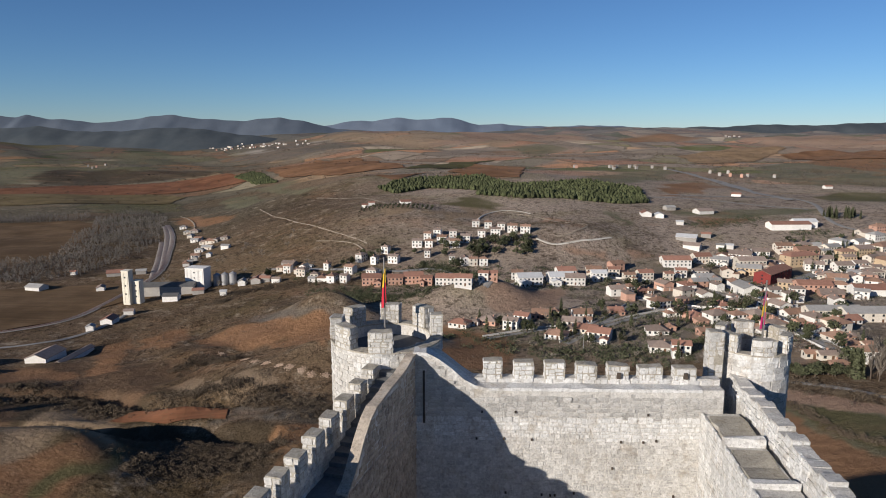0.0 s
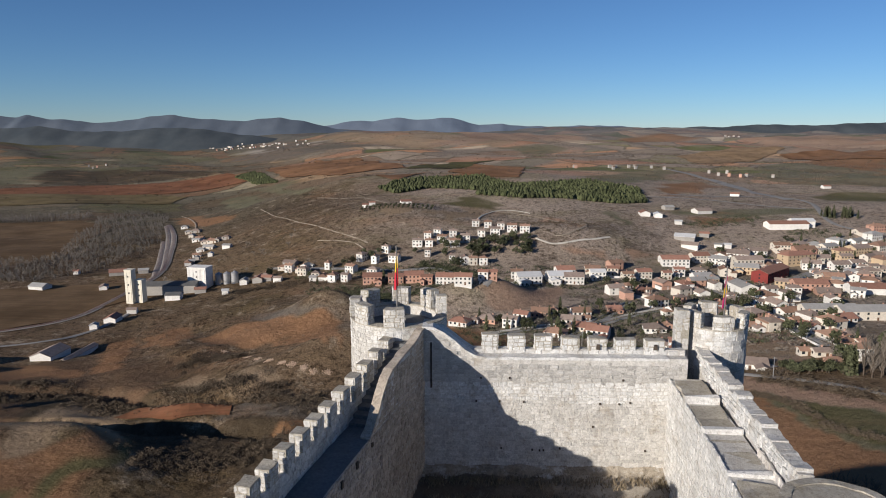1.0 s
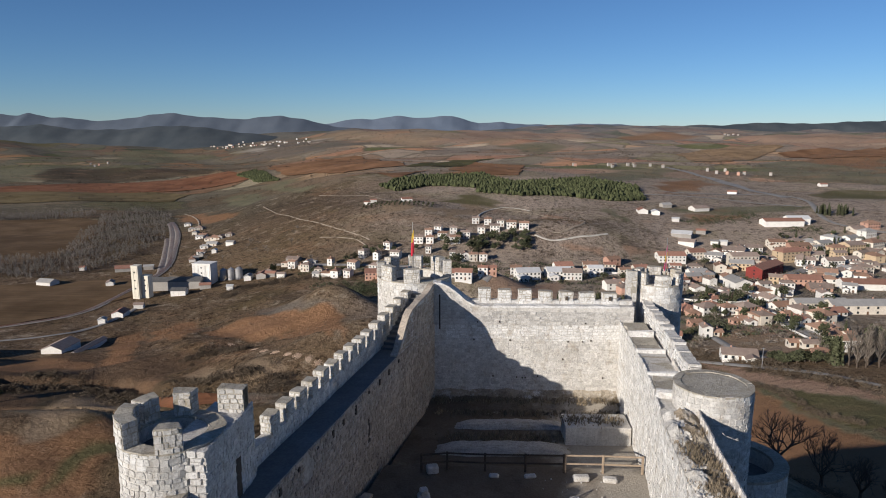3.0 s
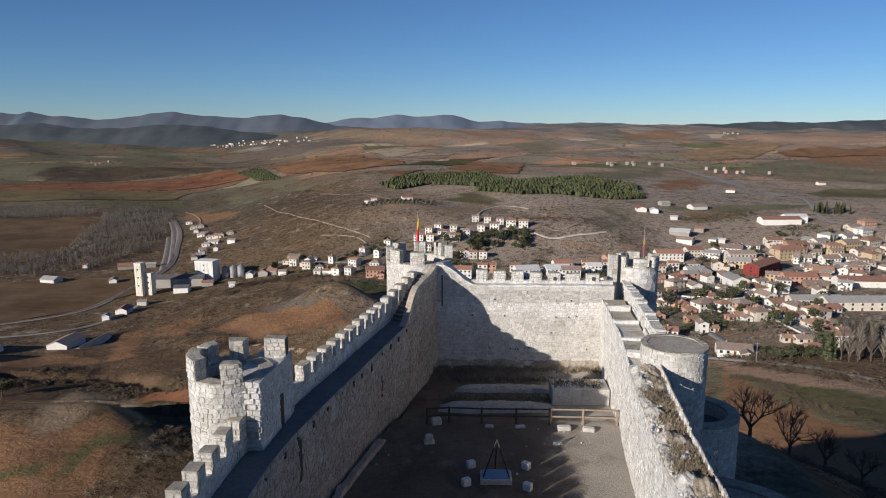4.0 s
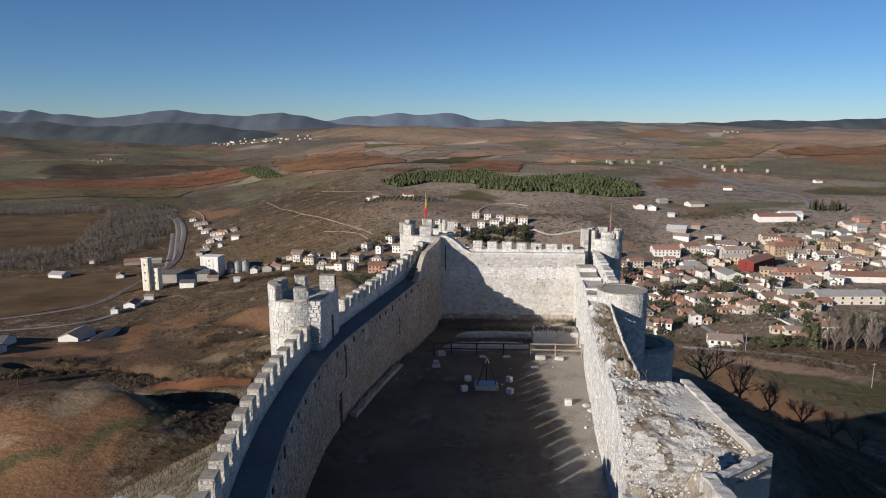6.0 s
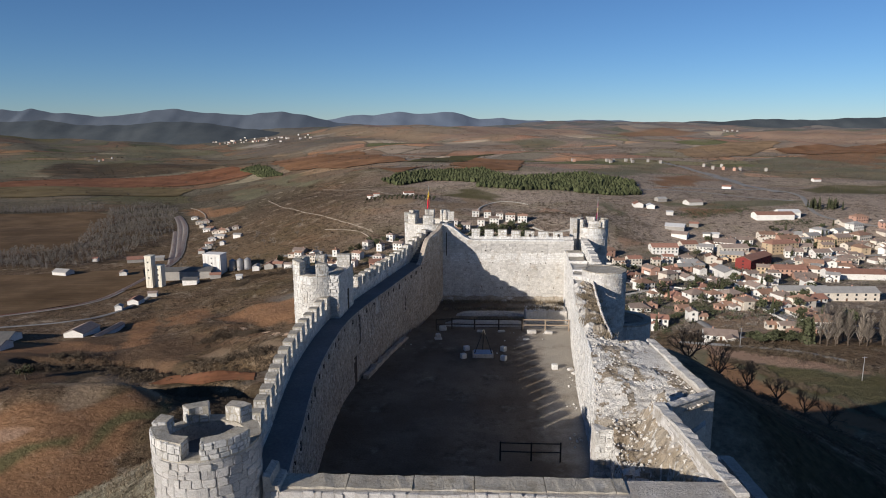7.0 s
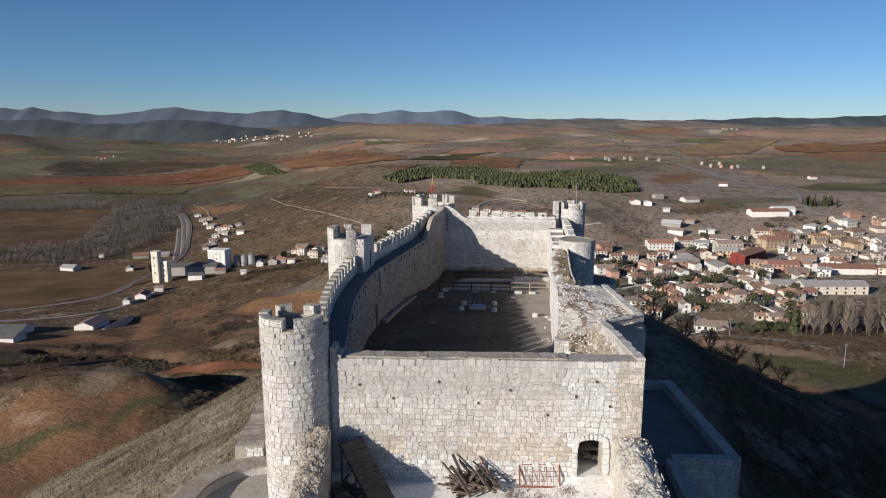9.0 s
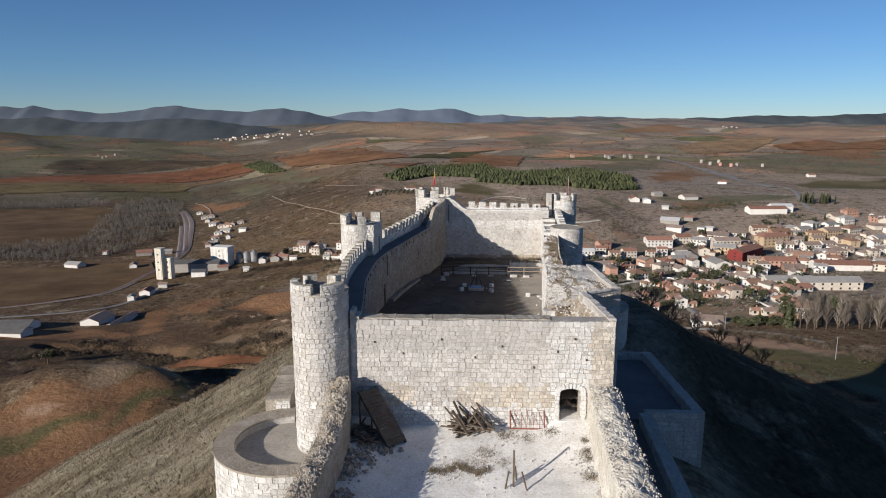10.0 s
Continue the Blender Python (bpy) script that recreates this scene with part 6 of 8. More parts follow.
def tufts(name, count, spots, label, size=0.22, seed=0, material=None):
    """Dry grass: many crossed blades in clumps at the spots (x, y, z, spread)."""
    rng = random.Random(seed)
    vs, fs = [], []
    for _ in range(count):
        x, y, z, r = rng.choice(spots)
        x, y = x + rng.gauss(0, r), y + rng.gauss(0, r)
        zz = z(x, y) if callable(z) else z
        for _ in range(4):
            a, h, w = rng.uniform(0, 6.28), size * rng.uniform(0.5, 1.4), size * rng.uniform(0.06, 0.16)
            dx, dy, lean = math.cos(a) * w, math.sin(a) * w, rng.uniform(-0.6, 0.6) * h
            n = len(vs)
            vs += [(x - dx, y - dy, zz - 0.03), (x + dx, y + dy, zz - 0.03), (x + lean + 0.3 * dx, y + lean * 0.6, zz + h)]
            fs.append((n, n + 1, n + 2))
    return tagged(solid(name, vs, fs, material or DRY_GRASS), label, "grass", kind="stuff")


tufts("dry_grass", 2600, [(x, 25.3 + 0.2 * math.sin(x * 3), 0.95, 0.3) for x in range(-1, 11)] + [(x, 24.5, 0.5, 0.3) for x in range(-1, 11)] + [(x, 21.2, 1.5, 0.35) for x in (6.6, 7.4, 8.2, 9.0)] + [(x, 20.9, 0.5, 0.4) for x in range(0, 8)] + [(8.6, y, FLOOR, 0.15) for y in (5, 4, 7)], "dry grass in the pit at the foot of the wall", 0.2, 1)
EAST_SPOTS = []
rng = random.Random(90)
for k in range(26):
    u = rng.uniform(14.5, 27.5)
    p = EAST_LINE.place(u, 0, rng.uniform(0.4, 0.9) * east_wide(u))
    EAST_SPOTS.append((p[0], p[1], east_top(u) + 0.08, 0.28))
tufts("wall_top_plants", 2600, EAST_SPOTS + [(8.4, -14.5, 4.6, 0.5), (8.8, -16.0, 5.3, 0.35), (7.4, -12.8, 4.0, 0.4), (7.2, -15.0, 3.9, 0.4)], "dry moss and grass on the ruined wall top", 0.13, 2)
tufts("forecourt_weeds", 3600, [(x, -23.1 + 0.25 * math.sin(3 * x), forecourt_z, 0.16) for x in (-0.9, -0.4, 0.1, 0.6, 1.1, 1.6, 2.1)] + [(7.75, y, forecourt_z, 0.14) for y in (-20.6, -21.4, -22.0)] + [(0.6, -22.6, forecourt_z, 0.3), (1.6, -22.8, forecourt_z, 0.35), (3.0, -22.4, forecourt_z, 0.3), (8.0, -25.0, forecourt_z, 0.3), (3.2, -19.6, forecourt_z, 0.35), (4.6, -20.0, forecourt_z, 0.3), (2.0, -21.5, forecourt_z, 0.4), (7.4, -21.8, forecourt_z, 0.25), (7.6, -23.5, forecourt_z, 0.25), (0.2, -23.2, forecourt_z, 0.5), (5.9, -19.6, forecourt_z, 0.3)], "sparse weeds on the lime ground", 0.09, 3)

# wooden ramp against the wall
ramp = base("wooden_ramp", -5.0, -19.1, 0, "weathered plank ramp leaning up to the wall", "ramp")
ramp.matrix_world = Matrix()
A, B = Vector((-5.0, -19.0, 2.05)), Vector((-3.1, -20.9, -0.38))
way_down = (B - A).normalized()
across = Vector((0, 0, 1)).cross(way_down).normalized()
lift = way_down.cross(across)
rm = Matrix((way_down, across, lift)).transposed().to_4x4()
length = (B - A).length
for off in (-0.62, 0.62):
    part("stringer", bevel_box((length + 0.3, 0.08, 0.2), 0.012, Matrix.Translation((A + B) / 2 + off * across) @ rm), PLANK, ramp)
rng = random.Random(95)
k = 0.15
while k < length:
    w = rng.uniform(0.2, 0.26)
    if rng.random() > 0.04:
        part("plank", bevel_box((w - 0.012, 1.34, 0.045), 0.008, Matrix.Translation(A + k * way_down + 0.1 * lift + rng.uniform(-0.02, 0.02) * across) @ rm @ pose(0, 0, 0, 0, 0, rng.uniform(-2, 2))), PLANK, ramp)
    k += w
for off in (-0.62, 0.62):
    for f in (0.02, 0.45):
        p = A + f * length * way_down + off * across
        part("strut", bevel_box((0.09, 0.09, max(0.4, p.z + 0.6)), 0.01, pose(p.x, p.y, p.z - max(0.4, p.z + 0.6) / 2)), PLANK, ramp)

rng = random.Random(97)
for k in range(60):
    a = Vector((rng.uniform(0.2, 2.0), -19.0 + rng.uniform(-0.8, 0.2), -0.38 + 0.009 * k))
    turn, tilt, long = rng.uniform(-60, 60), rng.choice((0, 0, rng.uniform(-40, -10), rng.uniform(10, 55))), rng.uniform(0.8, 2.0)
    up = abs(math.sin(radians(tilt))) * long / 2
    ob = new("scrap_plank", bpy.data.meshes.new("scrap_plank"))
    bm = bevel_box((long, rng.uniform(0.08, 0.2), rng.uniform(0.03, 0.09)), 0.008)
    bm.to_mesh(ob.data)
    bm.free()
    ob.data.materials.append(PLANK)
    ob.matrix_world = pose(a.x, a.y, a.z + up + 0.05, 0, tilt, turn)
    tagged(ob, "weathered plank in a heap of scrap timber", "plank", "heap of scrap timber")

for k in range(26):
    x, y = -4.7 + rng.gauss(0, 0.55), -20.7 + rng.gauss(0, 0.5)
    ob = new("scrap_plank", bpy.data.meshes.new("scrap_plank"))
    bm = bevel_box((rng.uniform(0.5, 1.5), rng.uniform(0.08, 0.2), rng.uniform(0.03, 0.08)), 0.008)
    bm.to_mesh(ob.data)
    bm.free()
    ob.data.materials.append(PLANK)
    ob.matrix_world = pose(x, y, forecourt_z(x, y) + 0.08 + 0.012 * k, 0, rng.uniform(-12, 12), rng.uniform(0, 180))
    tagged(ob, "broken dark plank lying among rubble below the ramp", "plank", "broken planks below the ramp")

grate = base("metal_grate", 4.62, -18.9, 0, "rusty red steel grate leaning on the wall", "grate")
lean = pose(4.62, -19.0, -0.32, -24, 0, 0)
grate.matrix_world = lean
for x in (-1.02, 1.02):
    part("upright", bevel_box((0.08, 0.06, 1.18), 0.008, pose(x, 0, 0.59)), RUST, grate)
for z in (0.04, 1.15):
    part("rail", bevel_box((2.04, 0.06, 0.08), 0.008, pose(0, 0, z)), RUST, grate)
for k in range(5):
    part("bar", bevel_box((0.03, 0.03, 1.1), 0.004, pose(-0.72 + 0.36 * k, 0.02, 0.59, 0, 4 * (k % 3 - 1), 0)), RUST, grate)
for k in range(3):
    part("mesh_wire", bevel_box((1.95, 0.015, 0.015), 0.003, pose(0, 0.035, 0.3 + 0.25 * k)), RUST, grate)

stand = base("timber_post", 3.4, -24.5, forecourt_z(3.4, -24.5), "tall timber post braced in the forecourt", "post")
part("post", bevel_box((0.1, 0.1, 2.2), 0.012, pose(0, 0, 0.95)), PLANK, stand)
for k, (x, y) in enumerate(((-0.45, -0.2), (0.7, -0.3), (0.2, 0.6))):
    vs, fs = [], []
    bar_into(vs, fs, (x, y, -0.1), (0.6 * x, 0.6 * y, 0.95), 0.05, 5)
    solid("brace", vs, fs, PLANK, stand)


def debris(name, count, spots, label, size, seed, material):
    """Small broken stones lying loose."""
    rng = random.Random(seed)
    vs, fs = [], []
    for _ in range(count):
        cx, cy, r, z = rng.choice(spots)
        x, y, s = cx + rng.gauss(0, r), cy + rng.gauss(0, r), size * (0.3 + 1.2 * rng.random() ** 2)
        m = Matrix.Translation((x, y, (z(x, y) if callable(z) else z) + 0.25 * s)) @ Euler((rng.random() * 6, rng.random() * 6, rng.random() * 6)).to_matrix().to_4x4()
        box_into(vs, fs, -s, -s * 0.8, -s * 0.6, s * 0.8, s * 0.7, s * 0.6, m)
    return tagged(solid(name, vs, fs, material), label, "rubble", kind="stuff")


debris("fallen_rubble", 900, [(-5.2, -20.2, 0.35, forecourt_z), (-4.6, -20.8, 0.5, forecourt_z), (-4.0, -21.2, 0.4, forecourt_z), (-5.2, -20.6, 0.4, forecourt_z), (-4.9, -22.6, 0.5, forecourt_z), (-5.4, -24.0, 0.4, forecourt_z), (-5.2, -26.5, 0.5, forecourt_z)], "broken stones in the shade below the ramp", 0.10, 401, RUBBLE)
debris("lime_pebbles", 260, [(1.0, -22.0, 2.0, forecourt_z), (5.0, -21.0, 1.2, forecourt_z), (7.6, -22.5, 0.5, forecourt_z), (3.0, -25.0, 2.0, forecourt_z)], "pale pebbles scattered on the lime ground", 0.05, 402, STONE_BRIGHT)
debris("yard_stones", 90, [(8.0, 4.5, 0.4, FLOOR), (7.6, 0.5, 0.4, FLOOR), (7.0, -4.0, 0.4, FLOOR), (-4.6, 12.0, 0.5, FLOOR), (6.0, 14.5, 1.4, FLOOR)], "stones fallen from the walls onto the yard", 0.06, 403, STONE_BRIGHT)


def flag_pole(x, y, z, high, colours, label, turn):
    ob = base("flagpole", x, y, z, label, "flagpole")
    vs, fs = [], []
    bar_into(vs, fs, (0, 0, -0.2), (0, 0, high), 0.045, 8, 0.03)
    solid("pole", vs, fs, POLE, ob)
    # the flag hangs down in folds
    n, w, h = 14, 0.17, 1.6
    flag = None
    for s, (material, f0, f1) in enumerate(colours):
        vs, fs = [], []
        for i in range(11):
            t = f0 + (f1 - f0) * i / 10
            for j in range(n + 1):
                g = j / n
                a = g * 9.5
                fold = 0.12 * math.sin(a + 2 * t) * (0.4 + 0.6 * t)
                wide = w * g * (0.55 + 0.5 * t)
                vs.append((0.05 + wide * math.cos(radians(turn)) - fold * math.sin(radians(turn)), wide * math.sin(radians(turn)) + fold * math.cos(radians(turn)), high - 0.45 - h * t - 0.3 * g))
                if i and j:
                    q = i * (n + 1) + j
                    fs.append((q - n - 2, q - n - 1, q, q - 1))
        flag = solid("flag" if not flag else "flag_stripe", vs, fs, material, flag or ob) if not flag else (solid("flag_stripe", vs, fs, material, flag), flag)[1]
    return ob


flag_pole(-3.05, 28.6, 7.9, 4.1, ((FLAG_YELLOW, 0, 0.4), (FLAG_RED, 0.4, 1)), "flagpole with a limp red and yellow flag on the tower", 200)
flag_pole(14.0, 29.4, 7.3, 3.6, ((FLAG_MAROON, 0, 0.3), (FLAG_YELLOW, 0.3, 0.62), (FLAG_MAROON, 0.62, 1)), "flagpole with a limp crimson and yellow flag on the tower", 160)


# ---- trees and scrub ----
def branches_into(vs, fs, p, way, r, length, depth, rng, fan=0.55):
    end = p + way * length
    bar_into(vs, fs, p, end, r, 4 if depth < 2 else 5, r * 0.62)
    if depth == 0:
        return
    for _ in range(3 if depth > 1 else 4):
        turn = Vector((rng.gauss(0, fan), rng.gauss(0, fan), rng.gauss(0.22, fan * 0.7)))
        branches_into(vs, fs, p + way * length * rng.uniform(0.55, 1.0), (way + turn).normalized(), r * 0.58, length * rng.uniform(0.6, 0.85), depth - 1, rng, fan)


def bare_tree(x, y, z, high, seed, label):
    rng = random.Random(seed)
    ob = base("bare_tree", x, y, z, label, "tree")
    vs, fs = [], []
    bar_into(vs, fs, (0, 0, -0.4), (0.05, 0, high * 0.3), high * 0.035, 7, high * 0.024)
    solid("trunk", vs, fs, BARK, ob)
    vs, fs = [], []
    for k in range(5):
        a = k * 1.26 + rng.uniform(-0.3, 0.3)
        branches_into(vs, fs, Vector((0.05, 0, high * rng.uniform(0.2, 0.3))), Vector((math.cos(a) * 0.6, math.sin(a) * 0.6, 0.8)).normalized(), high * 0.017, high * 0.26, 4, rng)
    solid("crown", vs, fs, BARK, ob, "leafless crown of fine twigs")
    return ob


for k, (x, y, s) in enumerate(((27.2, 38.5, 6.2), (31.0, 38.5, 5.4), (34.4, 38.5, 4.9), (38.0, 38.5, 4.5), (41.5, 38.5, 4.4), (44.5, 38.5, 3.9))):
    tagged(bare_tree(x, y, float(ground_z(x, y)), s, 1 + k, "bare leafless tree on the castle slope"), group="bare trees on the slope")


def clump_into(vs, fs, c, r, rng, leaves, flat=1.0, leaf=0.3, thin=1.0):
    for _ in range(leaves):
        d = Vector((rng.gauss(0, 1), rng.gauss(0, 1), rng.gauss(0, 1))).normalized() * r * rng.uniform(0.55, 1.05)
        p = c + Vector((d.x, d.y, d.z * flat))
        u = Vector((rng.gauss(0, 1), rng.gauss(0, 1), rng.gauss(0, 1))).normalized() * leaf * r
        v = u.orthogonal().normalized() * leaf * r * rng.uniform(0.5, 1) * thin
        n = len(vs)
        vs += [tuple(p - u), tuple(p + v), tuple(p + u), tuple(p - v)]
        fs.append((n, n + 1, n + 2, n + 3))


def tree_template(kind, seed):
    """Meshes of a tree's trunk and crown, about 1 m high, to be scaled."""
    rng = random.Random(seed)
    tv, tf, cv, cf = [], [], [], []
    if kind == "cypress":
        bar_into(tv, tf, (0, 0, -0.05), (0, 0, 0.3), 0.03, 5)
        for k in range(16):
            f = k / 15
            clump_into(cv, cf, Vector((rng.gauss(0, 0.01), rng.gauss(0, 0.01), 0.08 + 0.88 * f)), 0.11 * (1 - f) ** 0.6 + 0.02, rng, 18, 1.6, 0.45)
    elif kind == "round":
        bar_into(tv, tf, (0, 0, -0.05), (0.02, 0, 0.5), 0.045, 5, 0.03)
        for k in range(3):
            a = 2.1 * k + rng.random()
            bar_into(tv, tf, (0.02, 0, 0.35), (0.2 * math.cos(a), 0.2 * math.sin(a), 0.62), 0.022, 4, 0.012)
        for k in range(15):
            d = Vector((rng.gauss(0, 1), rng.gauss(0, 1), rng.gauss(0, 0.8))).normalized()
            clump_into(cv, cf, Vector((0, 0, 0.62)) + Vector((d.x * 0.27, d.y * 0.27, d.z * 0.24)), rng.uniform(0.1, 0.19), rng, 24, 0.9, 0.4)
    elif kind == "poplar":
        bar_into(tv, tf, (0, 0, -0.05), (0, 0, 0.95), 0.02, 5, 0.004)
        for k in range(46):
            z, a = rng.uniform(0.12, 0.85), rng.uniform(0, 6.28)
            s = 0.17 * (1 - z) + 0.05
            bar_into(cv, cf, (0, 0, z), (s * 0.6 * math.cos(a), s * 0.6 * math.sin(a), z + s * 1.3), 0.007, 3, 0.002)
            for _ in range(3):
                b = a + rng.uniform(-0.8, 0.8)
                bar_into(cv, cf, (s * 0.4 * math.cos(a), s * 0.4 * math.sin(a), z + s * 0.8), (s * 0.9 * math.cos(b), s * 0.9 * math.sin(b), z + s * 1.8), 0.0045, 3, 0.002)
    else:
        bar_into(tv, tf, (0, 0, -0.05), (0, 0, 0.35), 0.035, 5, 0.02)
        for k in range(6):
            branches_into(cv, cf, Vector((0, 0, rng.uniform(0.2, 0.36))), Vector((rng.gauss(0, 0.6), rng.gauss(0, 0.6), 0.7)).normalized(), 0.016, 0.24, 3, rng)
    crown = {"cypress": EVERGREEN, "round": EVERGREEN, "poplar": BARE, "bare": BARE}[kind]
    return mesh_of("trunk", tv, tf, BARK), mesh_of("crown", cv, cf, crown)


TEMPLATES = {(kind, s): tree_template(kind, 7 * s + n) for n, kind in enumerate(("cypress", "round", "poplar", "bare")) for s in range(3)}
TREE_WORDS = {"cypress": ("cypress", "dark narrow cypress among the houses"), "round": ("evergreen_tree", "dark green broad tree among the houses"), "poplar": ("poplar", "tall bare grey poplar beside the fields"), "bare": ("bare_tree", "grey-brown leafless tree in the valley")}


def plant(kind, x, y, high, rng, wide=1.0):
    name, label = TREE_WORDS[kind]
    ob = base(name, x, y, float(ground_z(x, y)), label, "tree", TREE_WORDS[kind][0] + "s in the valley", turn=rng.uniform(0, 360))
    ob.scale = (high * wide, high * wide, high)
    trunk, crown = TEMPLATES[kind, rng.randrange(3)]
    for part_name, me in (("trunk", trunk), ("crown", crown)):
        c = new(part_name, me)
        c.parent = ob
    return ob


def grove(kind, pts):
    """A wood of many trees, too many to count: pine plantation or bare riverside poplars."""
    rng = random.Random(len(pts) * 17 + abs(pts[0][0]))
    xs, ys = [p[0] for p in pts], [p[1] for p in pts]
    area = abs(sum(pts[i - 1][0] * pts[i][1] - pts[i][0] * pts[i - 1][1] for i in range(len(pts)))) / 2
    gap = max(4.5 if kind == "pine" else 5.5, math.sqrt(area / (2600 if kind == "pine" else 1500)))
    vs, fs = [], []
    y = min(ys)
    while y < max(ys):
        x = min(xs)
        while x < max(xs):
            px, py = x + rng.uniform(-0.4, 0.4) * gap, y + rng.uniform(-0.4, 0.4) * gap
            x += gap
            if not in_polygon(px, py, pts) or rng.random() < (0.08 if kind == "pine" else 0.12 + 0.5 * (noise.noise(Vector((px / 35, py / 50, 5))) > 0.12)):
                continue
            z = float(ground_z(px, py)) + 0.2
            if kind == "pine":
                h, r, n = rng.uniform(4.0, 7.0), gap * rng.uniform(0.45, 0.65), len(vs)
                for f, q in ((0.0, 0.7), (0.35, 1.0), (0.75, 0.55)):
                    vs += [(px + q * r * rng.uniform(0.75, 1.25) * math.cos(1.05 * k), py + q * r * rng.uniform(0.75, 1.25) * math.sin(1.05 * k), z + h * f + rng.uniform(-0.3, 0.3)) for k in range(6)]
                vs.append((px, py, z + h))
                for s in range(2):
                    fs += [(n + 6 * s + k, n + 6 * s + (k + 1) % 6, n + 6 * s + 6 + (k + 1) % 6, n + 6 * s + 6 + k) for k in range(6)]
                fs += [(n + 12 + k, n + 12 + (k + 1) % 6, n + 18) for k in range(6)]
            else:
                h = rng.uniform(6, 13) * (0.75 + 0.5 * noise.noise(Vector((px / 40, py / 40, 0))))
                bar_into(vs, fs, (px, py, z - 0.3), (px + rng.uniform(-0.5, 0.5), py, z + h * 0.9), 0.16, 3, 0.04)
                for _ in range(46):
                    q = rng.random() ** 0.7
                    a, r = rng.uniform(0, 6.28), h * 0.26 * math.sin(math.pi * (0.12 + 0.83 * q)) * rng.uniform(0.3, 1.1)
                    c = Vector((px + r * math.cos(a), py + r * math.sin(a), z + h * (0.18 + 0.84 * q)))
                    u = Vector((0.5 * math.cos(a) + rng.gauss(0, 0.35), 0.5 * math.sin(a) + rng.gauss(0, 0.35), rng.uniform(0.5, 1.3))).normalized() * rng.uniform(0.7, 1.5)
                    v = u.orthogonal().normalized() * rng.uniform(0.10, 0.22)
                    v.rotate(Euler((0, 0, rng.uniform(0, 6.28))))
                    n = len(vs)
                    vs += [tuple(c - u), tuple(c + v), tuple(c + u), tuple(c - v)]
                    fs.append((n, n + 1, n + 2, n + 3))
        y += gap
    tagged(solid("pine_plantation" if kind == "pine" else "poplar_grove", vs, fs, PINE if kind == "pine" else RIVER_TWIGS), "dark green pine plantation on the hillside" if kind == "pine" else "dense grove of bare grey riverside trees", "woodland", kind="stuff")


def hedge(name, pts, count, wide, size, label, seed, material, leaf=0.17):
    """Bushes along a line of the valley."""
    rng, line = random.Random(seed), Line(pts, 3.0)
    vs, fs = [], []
    spots = [line.place(rng.uniform(0, line.length), 0, rng.gauss(0, wide))[:2] for _ in range(count)]
    for (x, y), z in zip(spots, ground_z([s[0] for s in spots], [s[1] for s in spots])):
        r = size * rng.uniform(0.5, 1.5)
        clump_into(vs, fs, Vector((x, y, float(z) + r * 0.35)), r * (1 if material is EVERGREEN else 1.15), rng, 34 if material is EVERGREEN else 60, 0.7, leaf if material is EVERGREEN else 0.36, 1 if material is EVERGREEN else 0.16)
    tagged(solid(name, vs, fs, material), label, "bushes", kind="stuff")


def bushes(name, count, spots, label, size, seed, material):
    rng = random.Random(seed)
    vs, fs = [], []
    places = []
    for _ in range(count):
        cx, cy, rx, ry = rng.choice(spots)
        places.append((cx + rng.uniform(-rx, rx), cy + rng.uniform(-ry, ry)))
    for (x, y), z in zip(places, ground_z([s[0] for s in places], [s[1] for s in places])):
        r = size * rng.uniform(0.4, 1.5)
        clump_into(vs, fs, Vector((x, y, float(z) + r * 0.3)), r, rng, 20 if material is EVERGREEN else 34, 0.55, 0.30 if material is EVERGREEN else 0.42, 0.45 if material is EVERGREEN else 0.13)
    tagged(solid(name, vs, fs, material), label, "bushes", kind="stuff")


# ---- houses ----
def gable_into(vs, fs, x0, y0, x1, y1, h, rise, o=0.5, t=0.22, along=True):
    """A gabled tile roof over a rectangle, its ridge along x or along y."""
    n = len(vs)
    a0, a1, b0, b1 = (x0, x1, y0, y1) if along else (y0, y1, x0, x1)
    at = (lambda a, b, z: (a, b, z)) if along else (lambda a, b, z: (b, a, z))
    vs += [at(a, b, z + e) for e in (0, t) for a in (a0 - o, a1 + o) for b, z in ((b0 - o, h - 0.12), ((b0 + b1) / 2, h + rise), (b1 + o, h - 0.12))]
    quads = [(0, 1, 4, 3), (1, 2, 5, 4), (6, 9, 10, 7), (7, 10, 11, 8), (0, 3, 9, 6), (2, 8, 11, 5), (0, 6, 7, 1), (1, 7, 8, 2), (3, 4, 10, 9), (4, 5, 11, 10)]
    fs += [tuple(n + i for i in (q if along else q[::-1])) for q in quads]


